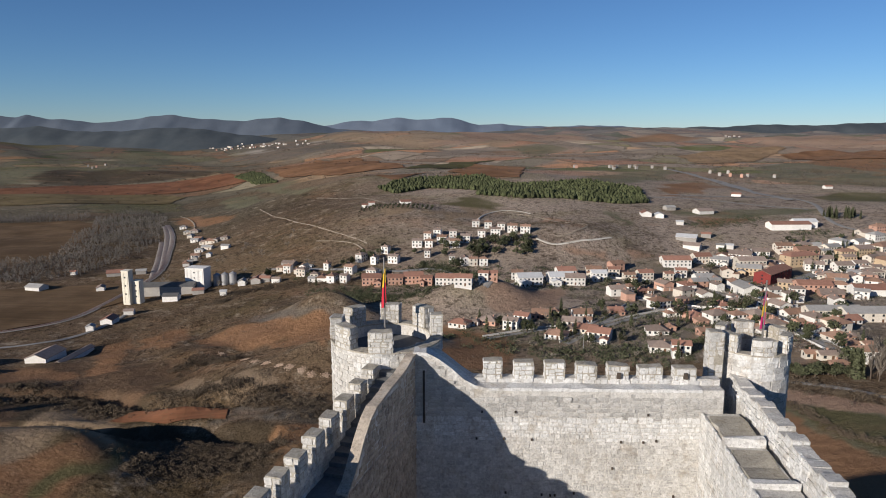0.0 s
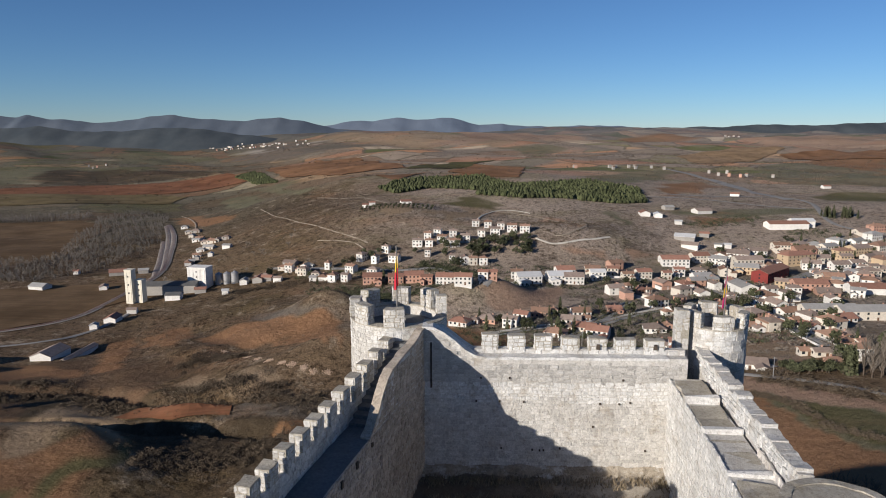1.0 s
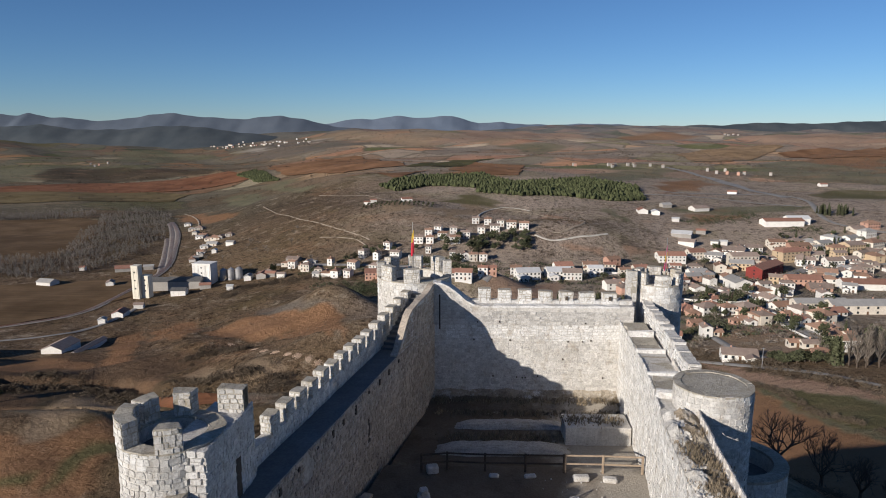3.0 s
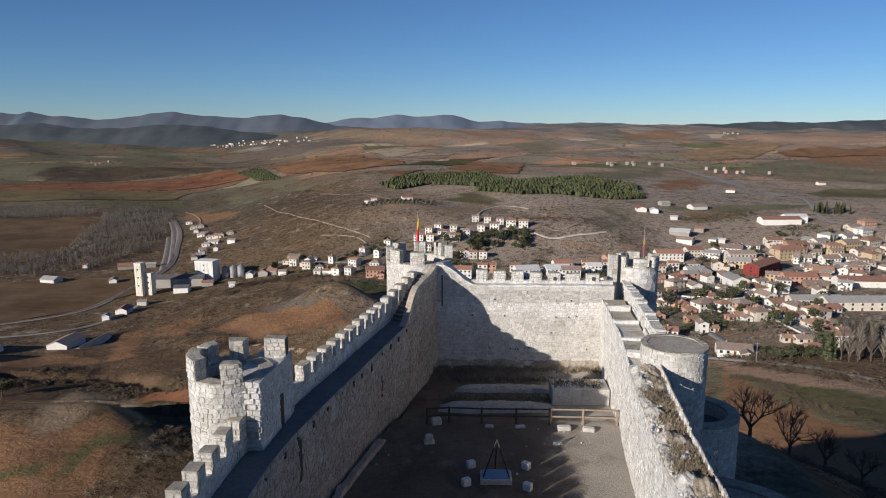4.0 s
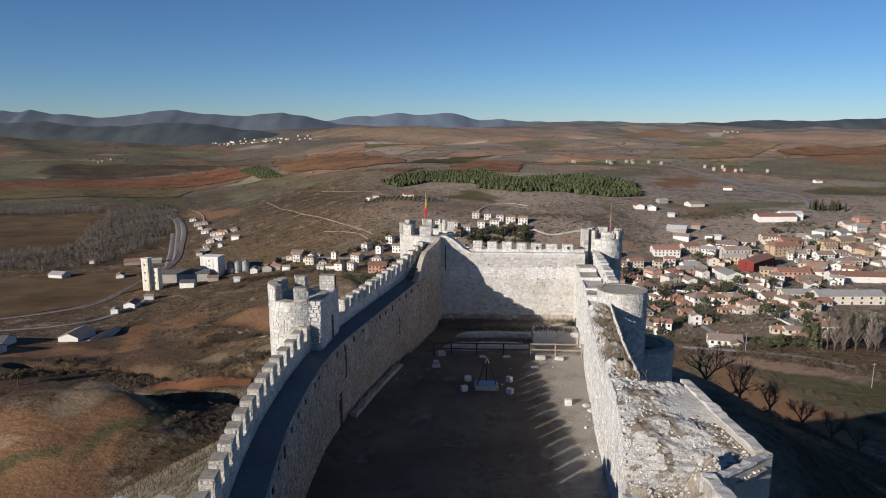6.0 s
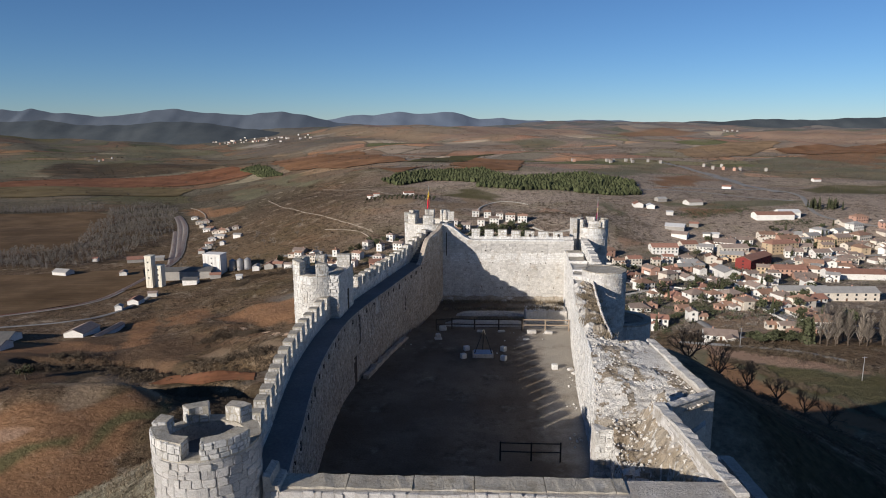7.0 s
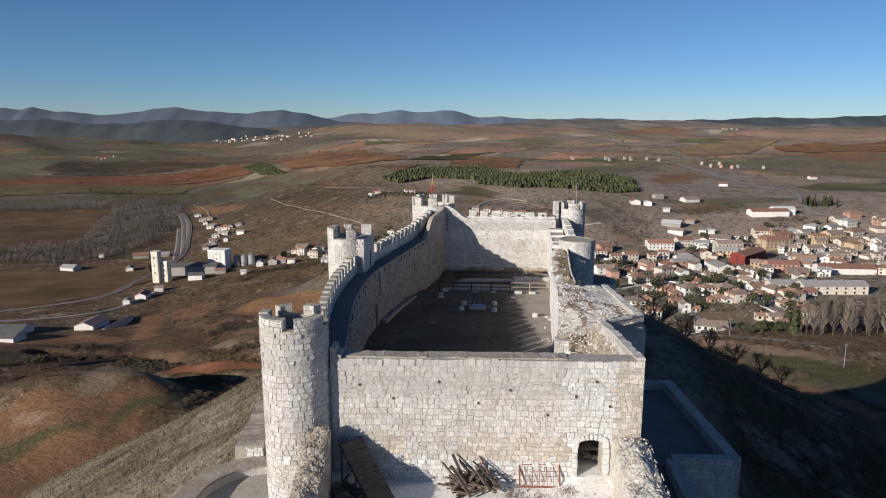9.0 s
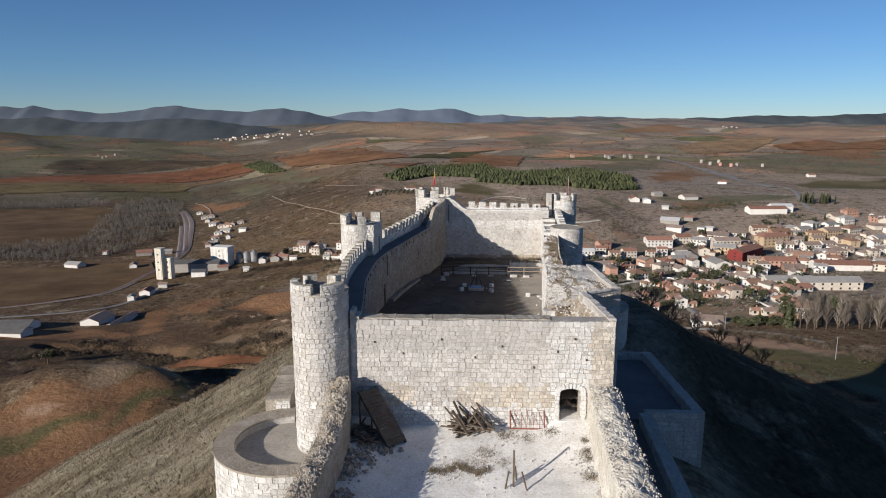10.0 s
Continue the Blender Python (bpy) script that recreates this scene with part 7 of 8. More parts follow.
def house_parts(ob, w, d, h, roof, wall, rng, hip, storeys, windows=True, plain=False):
    rise = min(0.22 * d, 2.6)
    wing = windows and not hip and 8 < w < 30 and rng.random() < 0.5
    ww, wd = w * rng.uniform(0.32, 0.45), d * 0.5
    wx = rng.choice((-1, 1)) * (w - ww) / 2
    vs, fs = [], []
    box_into(vs, fs, -w / 2, -d / 2, -2.5, w / 2, d / 2, h)
    if not hip:
        n = len(vs)
        vs += [(-w / 2, -d / 2, h), (-w / 2, d / 2, h), (-w / 2, 0, h + rise), (w / 2, -d / 2, h), (w / 2, d / 2, h), (w / 2, 0, h + rise)]
        fs += [(n, n + 1, n + 2), (n + 3, n + 5, n + 4)]
    if wing:
        y0, y1, low = -d / 2 - wd, -d / 2 + 0.02, h * (0.62 if storeys > 1 else 0.9)
        box_into(vs, fs, wx - ww / 2, y0, -2.5, wx + ww / 2, y1, low)
        n = len(vs)
        vs += [(wx - ww / 2, y0, low), (wx + ww / 2, y0, low), (wx, y0, low + 0.2 * ww)]
        fs.append((n, n + 1, n + 2))
    solid("wall", vs, fs, WALLS[wall], ob)
    if hip:
        o, t = 0.5, 0.22
        k = min(d / 2, w / 2 - 0.4)
        low = [(-w / 2 - o, -d / 2 - o, h - 0.05), (w / 2 + o, -d / 2 - o, h - 0.05), (w / 2 + o, d / 2 + o, h - 0.05), (-w / 2 - o, d / 2 + o, h - 0.05)]
        top = [(-w / 2 + k, 0, h + rise + 0.1), (w / 2 - k, 0, h + rise + 0.1)]
        vs = low + [(x, y, z + t) for x, y, z in low] + [(x, y, z + t) for x, y, z in top]
        fs = [(3, 2, 1, 0), (0, 1, 5, 4), (1, 2, 6, 5), (2, 3, 7, 6), (3, 0, 4, 7), (4, 5, 9, 8), (6, 7, 8, 9), (5, 6, 9), (7, 4, 8)]
    else:
        vs, fs = [], []
        gable_into(vs, fs, -w / 2, -d / 2, w / 2, d / 2, h, rise)
        if wing:
            gable_into(vs, fs, wx - ww / 2, -d / 2 - wd, wx + ww / 2, -d / 2 + 0.3, h * (0.62 if storeys > 1 else 0.9), 0.2 * ww, along=False)
    solid("roof", vs, fs, roof, ob)
    if not windows:
        return
    count = max(2, min(7, int(w / (4.2 if plain else 3.0))))
    for s in range(storeys):
        z = 0.9 + s * (h / storeys)
        for k in range(count):
            x = -w / 2 + w * (k + 0.5) / count
            y = -d / 2 - wd if wing and abs(x - wx) < ww / 2 and s == 0 else -d / 2
            vs, fs = [], []
            if s == 0 and k == count // 2:
                box_into(vs, fs, x - 0.6, y - 0.06, 0, x + 0.6, y + 0.1, 2.2)
                solid("door", vs, fs, DOOR, ob)
                continue
            box_into(vs, fs, x - 0.65, y - 0.05, z, x + 0.65, y + 0.1, z + 1.35)
            solid("window", vs, fs, PANE, ob)
        if not plain:
            vs, fs = [], []
            box_into(vs, fs, -w / 2 - 0.06, -0.6, z, -w / 2 + 0.08, 0.6, z + 1.3)
            solid("window", vs, fs, PANE, ob)
    vs, fs = [], []
    cx = w * rng.uniform(-0.3, 0.3)
    box_into(vs, fs, cx - 0.3, 0.6, h, cx + 0.3, 1.2, h + rise + 0.9)
    solid("chimney", vs, fs, WALLS["brick"], ob)


MADE = {}
HOUSE_WORDS = {"white": "white-rendered house", "cream": "cream-rendered house", "brick": "red-brick house", "ochre": "ochre-rendered house", "grey": "grey-rendered barn", "crimson": "crimson-painted block"}
ROOF_WORDS = {"tile": "clay-tile roof", "brown": "weathered brown tile roof", "red": "red tile roof", "dark": "dark sheet roof", "grey": "grey sheet roof", "white": "pale metal roof"}


def house(x, y, w, rng, wall, roof, storeys=2, deep=0.75, turn=None, hip=None, name="house", category="house", group="houses of the valley town", where="in the valley town", windows=True, floor=2.9, plain=False):
    size = min((5, 7, 9, 12, 15, 19, 24, 32, 42), key=lambda s: abs(math.log(s / max(w, 4))))
    hip = (size < 20 and rng.random() < 0.45) if hip is None else hip
    d = min(14.0, max(5.0, size * deep))
    key = (size, wall, roof, storeys, hip, name, windows, plain, rng.randrange(2) if windows and size < 30 else 0)
    turn = 24 * math.sin(x / 55 + y / 90) + rng.uniform(-9, 9) + (0 if rng.random() < 0.72 else 90) if turn is None else turn
    m = pose(x, y, float(ground_z(x, y)) + 0.25, 0, 0, turn)
    if key in MADE:
        return copy_thing(MADE[key], m)
    ob = base(name, x, y, 0, HOUSE_WORDS[wall].replace("house", category if category != "house" else "house") + " with a " + ROOF_WORDS[roof] + " " + where, category, group)
    house_parts(ob, size, d, floor * storeys, ROOFS[roof], wall, rng, hip, storeys, windows, plain)
    ob.matrix_world = m
    MADE[key] = ob
    return ob


# ---- fields, roads and woods of the valley ----
field("red", [(-159, 279), (-151, 290), (-134, 286), (-117, 282), (-104, 280), (-101, 265), (-125, 266)])
field("umber", [(-349, 411), (-457, 545), (-376, 565), (-308, 585), (-273, 521), (-294, 475)])
field("umber", [(-553, 665), (-788, 956), (-595, 1002), (-506, 949), (-445, 723), (-449, 679)])
field("olive", [(-967, 1180), (-1132, 1385), (-816, 1544), (-563, 1350), (-556, 1255)])
field("red", [(-1144, 1400), (-988, 1656), (-616, 1737), (-450, 1482), (-598, 1436), (-856, 1410)])
field("rust", [(-504, 1711), (-455, 2089), (-284, 1887), (-109, 1312), (-228, 1235), (-381, 1413)])
field("green", [(-113, 1293), (-28, 1680), (84, 1684), (-22, 1334)])
field("rust", [(-29, 1151), (13, 1496), (132, 1437), (89, 1069), (28, 1101)])
field("sand", [(548, 1750), (835, 2121), (924, 1982), (632, 1599), (546, 1613)])
field("rust", [(856, 1865), (1709, 2449), (1207, 1722), (881, 1707)])
field("rust", [(-218, 1178), (-114, 1051), (-59, 1189), (-99, 987)])
grove("pine", [(-120, 943), (-68, 1021), (28, 1101), (76, 946), (30, 879), (-47, 932), (-89, 889)])
grove("pine", [(13, 853), (64, 945), (185, 1007), (245, 947), (231, 836), (193, 820), (127, 841), (70, 827)])
grove("pine", [(-558, 1631), (-523, 1678), (-370, 1338), (-437, 1399)])
grove("poplar", [(-491, 587), (-531, 637), (-446, 673), (-454, 738), (-498, 836), (-526, 933), (-560, 1004), (-559, 1052), (-524, 1094), (-450, 1010), (-436, 955), (-361, 778), (-363, 723), (-364, 677), (-363, 622), (-388, 584)])
grove("poplar", [(-804, 977), (-678, 1051), (-594, 1049), (-577, 1003), (-627, 983)])
way("track", 1.4, [(-285, 933), (-233, 830), (-156, 705), (-90, 626)])
way("track", 1.2, [(-145, 655), (-107, 632), (-91, 611)])
way("track", 1.5, [(39, 759), (86, 723), (120, 642)])
way("track", 2.5, [(-202, 922), (-130, 858), (-78, 773), (-36, 724)])
way("path", 2.2, [(13, 666), (19, 719), (31, 751), (46, 765), (64, 760), (76, 747)])
way("path", 2.6, [(68, 612), (77, 605), (85, 603), (98, 607), (109, 612), (123, 617), (139, 627)])
way("road", 4, [(-328, 385), (-277, 410), (-262, 429), (-253, 455), (-256, 490)])
way("rail", 7, [(-351, 414), (-298, 462), (-286, 509), (-288, 581), (-296, 638), (-331, 736), (-374, 846), (-433, 965)])
way("rail", 7, [(-293, 632), (-336, 737), (-383, 851), (-432, 954)])
way("rail", 6, [(-291, 609), (-330, 707), (-372, 810)])
way("road", 5, [(-173, 591), (-97, 566), (-56, 553), (-13, 548), (17, 458)])
way("road", 6, [(264, 540), (285, 560), (318, 589), (352, 615)])
way("road", 6, [(276, 919), (370, 926), (434, 918), (445, 866), (401, 717), (476, 664)])
way("road", 5, [(190, 871), (281, 887), (367, 847), (414, 816)])
way("road", 4, [(195, 405), (182, 352), (176, 309)])
way("road", 5, [(246, 405), (223, 414), (222, 432)])
way("track", 2, [(-451, 1056), (-407, 988), (-371, 912), (-350, 846), (-327, 810)])
way("road", 4, [(16, 455), (55, 523), (106, 535), (151, 533), (189, 527), (221, 539), (264, 540)])
way("road", 4, [(133, 333), (132, 304), (136, 277)])
way("road", 4, [(110, 289), (136, 255), (158, 229)])
way("road", 4, [(114, 489), (138, 445), (173, 420), (222, 432)])
way("road", 4, [(189, 527), (189, 432), (180, 336), (213, 288)])
way("road", 5, [(264, 540), (321, 576), (434, 602)])
way("road", 4, [(58, 363), (98, 402), (153, 434)])
way("road", 4, [(14, 374), (48, 392), (83, 398), (116, 448)])
way("track", 2, [(106, 694), (122, 654), (100, 622), (84, 616)])
way("road", 13, [(412, 1347), (424, 1189), (423, 1019), (432, 897)])
way("road", 9, [(407, 1368), (421, 1239), (435, 1093), (419, 970)])

# houses: x, y, width
SCAR = [(-138, 366), (-130, 361), (-114, 335), (-106, 326), (-96, 313), (-88, 307), (-82, 304), (-76, 302), (-71, 300), (-64, 300)]
VILLAGE_FROM = (-1273, 3488)
VILLAGE_TO = (-720, 3077)
HILL_ROW = [(13, 666, 8.9), (25, 657, 8.8), (37, 643, 9.7), (47, 633, 10.6), (59, 627, 10.5), (18, 627, 9.5), (31, 628, 10.6), (-9, 635, 9.1), (-19, 622, 12.5), (3, 619, 12.5), (-31, 614, 9.3), (-7, 609, 11.3), (-42, 616, 11.4), (-24, 641, 9.1), (-33, 633, 9.0), (-12, 612, 9.3)]
MID_HOUSES = [(-90, 587, 9.9), (-77, 578, 8.7), (-60, 578, 11.7), (-70, 603, 7.1), (-74, 542, 10.9), (-138, 565, 9.5), (-106, 534, 11.7), (-123, 546, 8.3), (-95, 557, 9.4), (-9, 571, 6.7), (2, 566, 10.5), (9, 564, 8.5), (18, 564, 7.6), (-95, 530, 7.1), (-154, 578, 7.8), (-118, 573, 6.7), (-31, 588, 6.9)]
FLATS = [(-72, 521, 14.9), (-53, 520, 14.0), (-39, 524, 15.0), (-13, 517, 15.7), (1, 455, 11.5), (15, 464, 7.8), (21, 465, 7.0), (-28, 517, 10.4)]
STRIP = [(44, 530, 8.9), (52, 516, 21.7), (77, 521, 21.9), (84, 540, 15.4), (110, 535, 13.5), (125, 549, 11.1), (108, 547, 12.9), (88, 517, 17.4), (134, 534, 9.0), (149, 543, 11.9), (187, 586, 26.6), (214, 600, 18.2), (168, 542, 8.2), (182, 555, 10.3)]
CHALETS = [(17, 409, 9.6), (-1, 402, 11.5), (30, 396, 8.6), (38, 410, 9.0), (52, 425, 10.7), (68, 402, 11.5), (55, 376, 10.7), (74, 384, 12.9), (78, 368, 15.5), (130, 436, 9.5), (137, 414, 10.4), (133, 491, 7.4), (128, 506, 9.4), (111, 373, 11.3), (104, 340, 13.7), (110, 327, 8.2), (142, 401, 10.1), (151, 392, 11.9), (169, 433, 10.2), (170, 503, 16.9), (182, 442, 11.1), (173, 389, 11.8), (170, 358, 10.2), (201, 404, 10.2), (207, 432, 10.9), (201, 377, 11.4), (204, 360, 10.9), (225, 405, 11.6), (223, 383, 12.9), (77, 421, 9.9), (99, 424, 8.6)]
CHALETS_B = [(162, 389, 8.1), (162, 362, 8.2), (169, 356, 8.1), (156, 398, 8.3), (190, 356, 8.7), (189, 331, 9.8), (162, 291, 6.6), (130, 334, 7.0), (187, 316, 6.6), (134, 363, 6.3), (175, 284, 7.5)]
TOWN_A = [(197, 520, 12.2), (209, 509, 14.5), (245, 572, 21.1), (269, 599, 20.1), (222, 560, 14.1), (208, 487, 20.4), (246, 506, 12.8), (238, 473, 11.9), (213, 462, 17.1), (302, 617, 17.6), (321, 629, 21.1), (329, 614, 17.5), (308, 588, 16.8), (331, 585, 19.7), (355, 602, 15.2), (343, 561, 18.8), (229, 594, 17.0), (254, 612, 20.6), (279, 630, 18.0), (304, 639, 16.1), (202, 566, 14.3), (305, 601, 13.1)]
TOWN_B = [(342, 647, 21.7), (364, 653, 18.7), (386, 659, 18.8), (409, 671, 19.2), (397, 640, 21.5), (374, 633, 21.3), (355, 625, 15.8), (348, 637, 16.0), (370, 610, 15.4), (328, 650, 19.6), (428, 698, 17.6), (408, 688, 17.3), (316, 540, 15.4), (377, 602, 17.2), (349, 610, 12.3)]
FARMS = [(204, 753, 17.7), (217, 746, 12.5), (242, 793, 14.6), (229, 711, 7.2), (220, 659, 22.1), (243, 672, 11.3), (218, 636, 16.0), (246, 641, 7.5), (255, 642, 8.6), (565, 1061, 12.5), (378, 941, 14.2), (276, 777, 22.2), (-66, 770, 14.2), (-110, 752, 8.8), (-106, 776, 7.8)]
FARMS_WEST = [(-258, 443, 6.7), (-254, 461, 13.2), (-253, 488, 9.0), (-371, 561, 18.8), (-313, 559, 11.3), (-331, 619, 18.7), (-377, 628, 6.3), (-310, 627, 10.5), (-220, 540, 11.8), (-176, 560, 13.2), (-169, 560, 9.4), (-158, 554, 8.4), (-195, 529, 5.3), (-188, 557, 11.2), (-275, 659, 6.6), (-277, 677, 5.7), (-294, 769, 11.6), (-266, 687, 6.9), (-259, 718, 9.7)]
FARMS_FAR = [(-1170, 3320, 55.8), (269, 1352, 34.1), (319, 1375, 34.6), (369, 1395, 35.1), (510, 1286, 25.9), (534, 1267, 21.3), (1284, 3274, 82.5), (-1336, 3622, 48.7), (-987, 3185, 48.1), (-1185, 2135, 25.1)]
FARMS_NEAR = [(-294, 360, 24), (-282, 339, 19)]

rng = random.Random(200)
for x, y, w in HILL_ROW:
    house(x, y, w * 0.8, rng, "white", rng.choice(("brown", "tile")), 2, turn=rng.uniform(-15, 5), hip=False, group="terrace of hillside houses", where="on the hillside")
for x, y, w in MID_HOUSES:
    house(x, y, w * 0.85, rng, rng.choice(("white", "white", "cream")), rng.choice(("brown", "tile")), 2)
for x, y, w in FLATS:
    house(x, y, w * 0.95, rng, rng.choice(("brick", "brick", "brick", "white")), "red", 2, turn=rng.uniform(-8, 8), hip=False, name="apartment_block", category="apartment block", group="row of apartment blocks", where="along the road")
for x, y, w in STRIP:
    house(x, y, w * 0.9, rng, rng.choice(("white", "white", "cream")), rng.choice(("brown", "white", "tile", "red")), 2, turn=rng.uniform(-6, 10), hip=False)
for x, y, w in CHALETS + CHALETS_B:
    house(x, y, min(w * 1.1, 12.5), rng, rng.choice(("white", "white", "white", "white", "cream", "brick")), rng.choice(("tile", "brown", "brown", "red")), rng.choice((1, 1, 1, 2)), 0.8, floor=2.6, hip=rng.random() < 0.6)
    if rng.random() < 0.6:
        house(x + rng.choice((-1, 1)) * w * 0.8, y + rng.uniform(-5, 5), w * 0.5, rng, rng.choice(("white", "cream", "brick")), rng.choice(("tile", "brown")), 1, 0.9, floor=2.5)
for x, y, w in TOWN_A + TOWN_B:
    house(x, y, w * 0.85, rng, rng.choice(("white", "white", "white", "cream", "ochre", "brick")), rng.choice(("tile", "brown", "brown", "brown", "grey")), rng.choice((1, 2, 2, 2)), 0.7, floor=2.8)
for x, y, w in FARMS + FARMS_WEST:
    house(x, y, w * 0.85, rng, rng.choice(("white", "white", "grey")), rng.choice(("brown", "grey", "white", "red")), 1, 0.7, hip=False, name="farm_shed", category="shed", group="sheds of the valley", where="beside the fields", windows=False, floor=3.2)
for x, y, w in FARMS_FAR:
    for k in range(4):
        house(x + rng.uniform(-45, 45), y + rng.uniform(-45, 45), w * 0.12, rng, rng.choice(("grey", "grey", "brick")), rng.choice(("tile", "brown")), 2, name="far_house", category="house", group="houses of a far village", where="in a far village", windows=False)
for x, y, w in FARMS_NEAR:
    house(x, y, w, rng, "white", "dark", 1, 0.6, turn=rng.uniform(-5, 5), hip=False, name="farm_shed", category="shed", group="sheds of the valley", where="beside the fields", windows=False, floor=2.8)
# more of the town's houses, in loose streets
for k in range(200):
    f = rng.random()
    x, y = 150 + 330 * f + rng.uniform(-60, 60), 490 + 130 * f + rng.uniform(-80, 80)
    if any(math.hypot(x - a, y - b) < 13 for a, b, _ in TOWN_A + TOWN_B + STRIP + CHALETS) or math.hypot(x - 250, y - 527) < 40:
        continue
    house(x, y, rng.choice((7, 9, 9, 12, 12, 15)), rng, rng.choice(("white", "white", "white", "white", "cream", "cream", "brick")), rng.choice(("tile", "brown", "brown", "brown", "grey")), rng.choice((1, 1, 2, 2)), 0.75, floor=2.7, plain=True)

for x, y, w in ((-251, 381, 19), (-238, 389, 32)):
    house(x, y, w, rng, "white", "brown", 1, 0.16 if w > 20 else 0.26, turn=87, hip=False, name="farm_shed", category="shed", group="sheds of the valley", where="beside the fields", windows=False, floor=2.0)
# houses strung along the railway and the valley road
for x, y in [(-385, 908), (-359, 858), (-342, 827), (-325, 797), (-323, 804), (-304, 771), (-285, 733), (-293, 767), (-287, 768), (-278, 770), (-292, 726), (-285, 698), (-278, 665), (-277, 654), (-349, 858), (-161, 585), (-157, 595), (-144, 574), (-140, 582), (-123, 543), (-116, 544), (-108, 539), (-177, 563), (-172, 568)]:
    house(x, y, rng.choice((7, 9, 9, 12)), rng, rng.choice(("white", "white", "cream", "grey")), rng.choice(("tile", "brown", "grey")), 1, 0.7, floor=2.8, plain=True)
# landmark buildings
house(127, 284, 15, rng, "white", "brown", 1, 0.6, turn=-12, hip=False, floor=2.7)
house(158, 272, 7, rng, "brick", "tile", 1, 0.8, turn=8, hip=True, floor=2.8)
house(249, 580, 24, rng, "cream", "brown", 3, 0.5, turn=4, hip=False, name="hall", category="hall", where="in the valley town", floor=3.4)
house(303, 604, 32, rng, "ochre", "red", 3, 0.4, turn=20, hip=True, name="apartment_block", category="apartment block", where="in the valley town")
house(254, 546, 42, rng, "crimson", "red", 3, 0.32, turn=44, hip=False, name="apartment_block", category="apartment block", where="in the valley town")
house(260, 495, 24, rng, "brick", "red", 2, 0.5, turn=-4, hip=False, name="apartment_block", category="apartment block", where="in the valley town")
house(341, 709, 42, rng, "white", "red", 1, 0.5, turn=4, hip=False, name="warehouse", category="warehouse", where="by the town", windows=False, floor=5)
house(360, 716, 24, rng, "white", "white", 1, 0.5, turn=4, hip=False, name="warehouse", category="warehouse", where="by the town", windows=False, floor=6)
house(245, 392, 42, rng, "cream", "grey", 2, 0.3, turn=2, hip=False, name="school", category="school", where="in the valley town")
house(222, 398, 32, rng, "cream", "grey", 2, 0.3, turn=2, hip=False, name="school", category="school", where="in the valley town")
house(302, 480, 42, rng, "white", "red", 1, 0.3, turn=-4, hip=False, name="warehouse", category="warehouse", where="by the town", windows=False, floor=6)
house(-246, 545, 42, rng, "grey", "dark", 1, 0.4, turn=6, hip=False, name="warehouse", category="warehouse", where="beside the railway", windows=False, floor=7)
house(-236, 524, 12, rng, "white", "dark", 1, 0.7, turn=6, hip=False, name="warehouse", category="warehouse", where="beside the railway", windows=False, floor=4)


def silo_tower(x, y, w, d, h, label, material, panels):
    ob = base("grain_silo", x, y, float(ground_z(x, y)), label, "silo", "grain silos by the railway", turn=-8)
    vs, fs = [], []
    box_into(vs, fs, -w / 2, -d / 2, -2, w / 2, d / 2, h)
    solid("shaft", vs, fs, material, ob)
    vs, fs = [], []
    box_into(vs, fs, -w / 2 - 0.3, -d / 2 - 0.3, h, w / 2 + 0.3, d / 2 + 0.3, h + 0.7)
    solid("roof_slab", vs, fs, material, ob)
    for k in range(panels):
        px = -w / 2 + w * (k + 0.5) / panels
        vs, fs = [], []
        box_into(vs, fs, px - 0.22 * w / panels, -d / 2 - 0.18, 1.5, px + 0.22 * w / panels, -d / 2 + 0.1, h - 1.2)
        solid("pilaster", vs, fs, material, ob)
    for k in range(3):
        vs, fs = [], []
        box_into(vs, fs, -0.5, -d / 2 - 0.25, h * (0.3 + 0.25 * k), 0.5, -d / 2 + 0.1, h * (0.3 + 0.25 * k) + 1.2)
        solid("window", vs, fs, PANE, ob)
    return ob


silo_tower(-267.0, 516, 6.0, 6, 27, "tall cream concrete grain silo tower", SILO_PAINT, 2)
silo_tower(-260.4, 519, 6.0, 6, 18, "shorter cream concrete grain silo tower", SILO_PAINT, 2)
silo_tower(-226, 556, 17, 12, 18, "broad white grain silo block", WALLS["white"], 5)
for x in (-212, -205, -198):
    ob = base("steel_silo", x, 562, float(ground_z(x, 562)), "round galvanised steel silo", "silo", "round steel silos")
    ring = ring_line(0, 0, 3.1)
    n = len(ring.points) - 1
    vs = [(p.x, p.y, z) for z in (-1, 9) for p in ring.points[:-1]]
    solid("drum", vs, [(k, (k + 1) % n, n + (k + 1) % n, n + k) for k in range(n)], STEEL, ob)
    vs = [(1.04 * p.x, 1.04 * p.y, 9) for p in ring.points[:-1]] + [(0, 0, 11)]
    solid("cone_roof", vs, [(k, (k + 1) % n, n) for k in range(n)], STEEL, ob)

# garden walls along the streets
def garden_wall(pts, off, high):
    line = Line(pts, 3.0)
    verts, faces, n = [], [], len(line.points)
    for i in range(n):
        for side, z in ((-0.12, -0.6), (0.12, -0.6), (0.12, high), (-0.12, high)):
            p = line.place(i * line.step, 0, off + side)
            verts.append((p[0], p[1], float(ground_z(p[0], p[1])) + z))
        if i:
            a, b = 4 * i - 4, 4 * i
            faces += [(a + k, a + (k + 1) % 4, b + (k + 1) % 4, b + k) for k in range(4)]
    faces += [(3, 2, 1, 0), (4 * n - 4, 4 * n - 3, 4 * n - 2, 4 * n - 1)]
    tagged(solid("garden_wall", verts, faces, WALLS["white"]), "white-rendered garden wall along a town street", "garden wall", "garden walls")


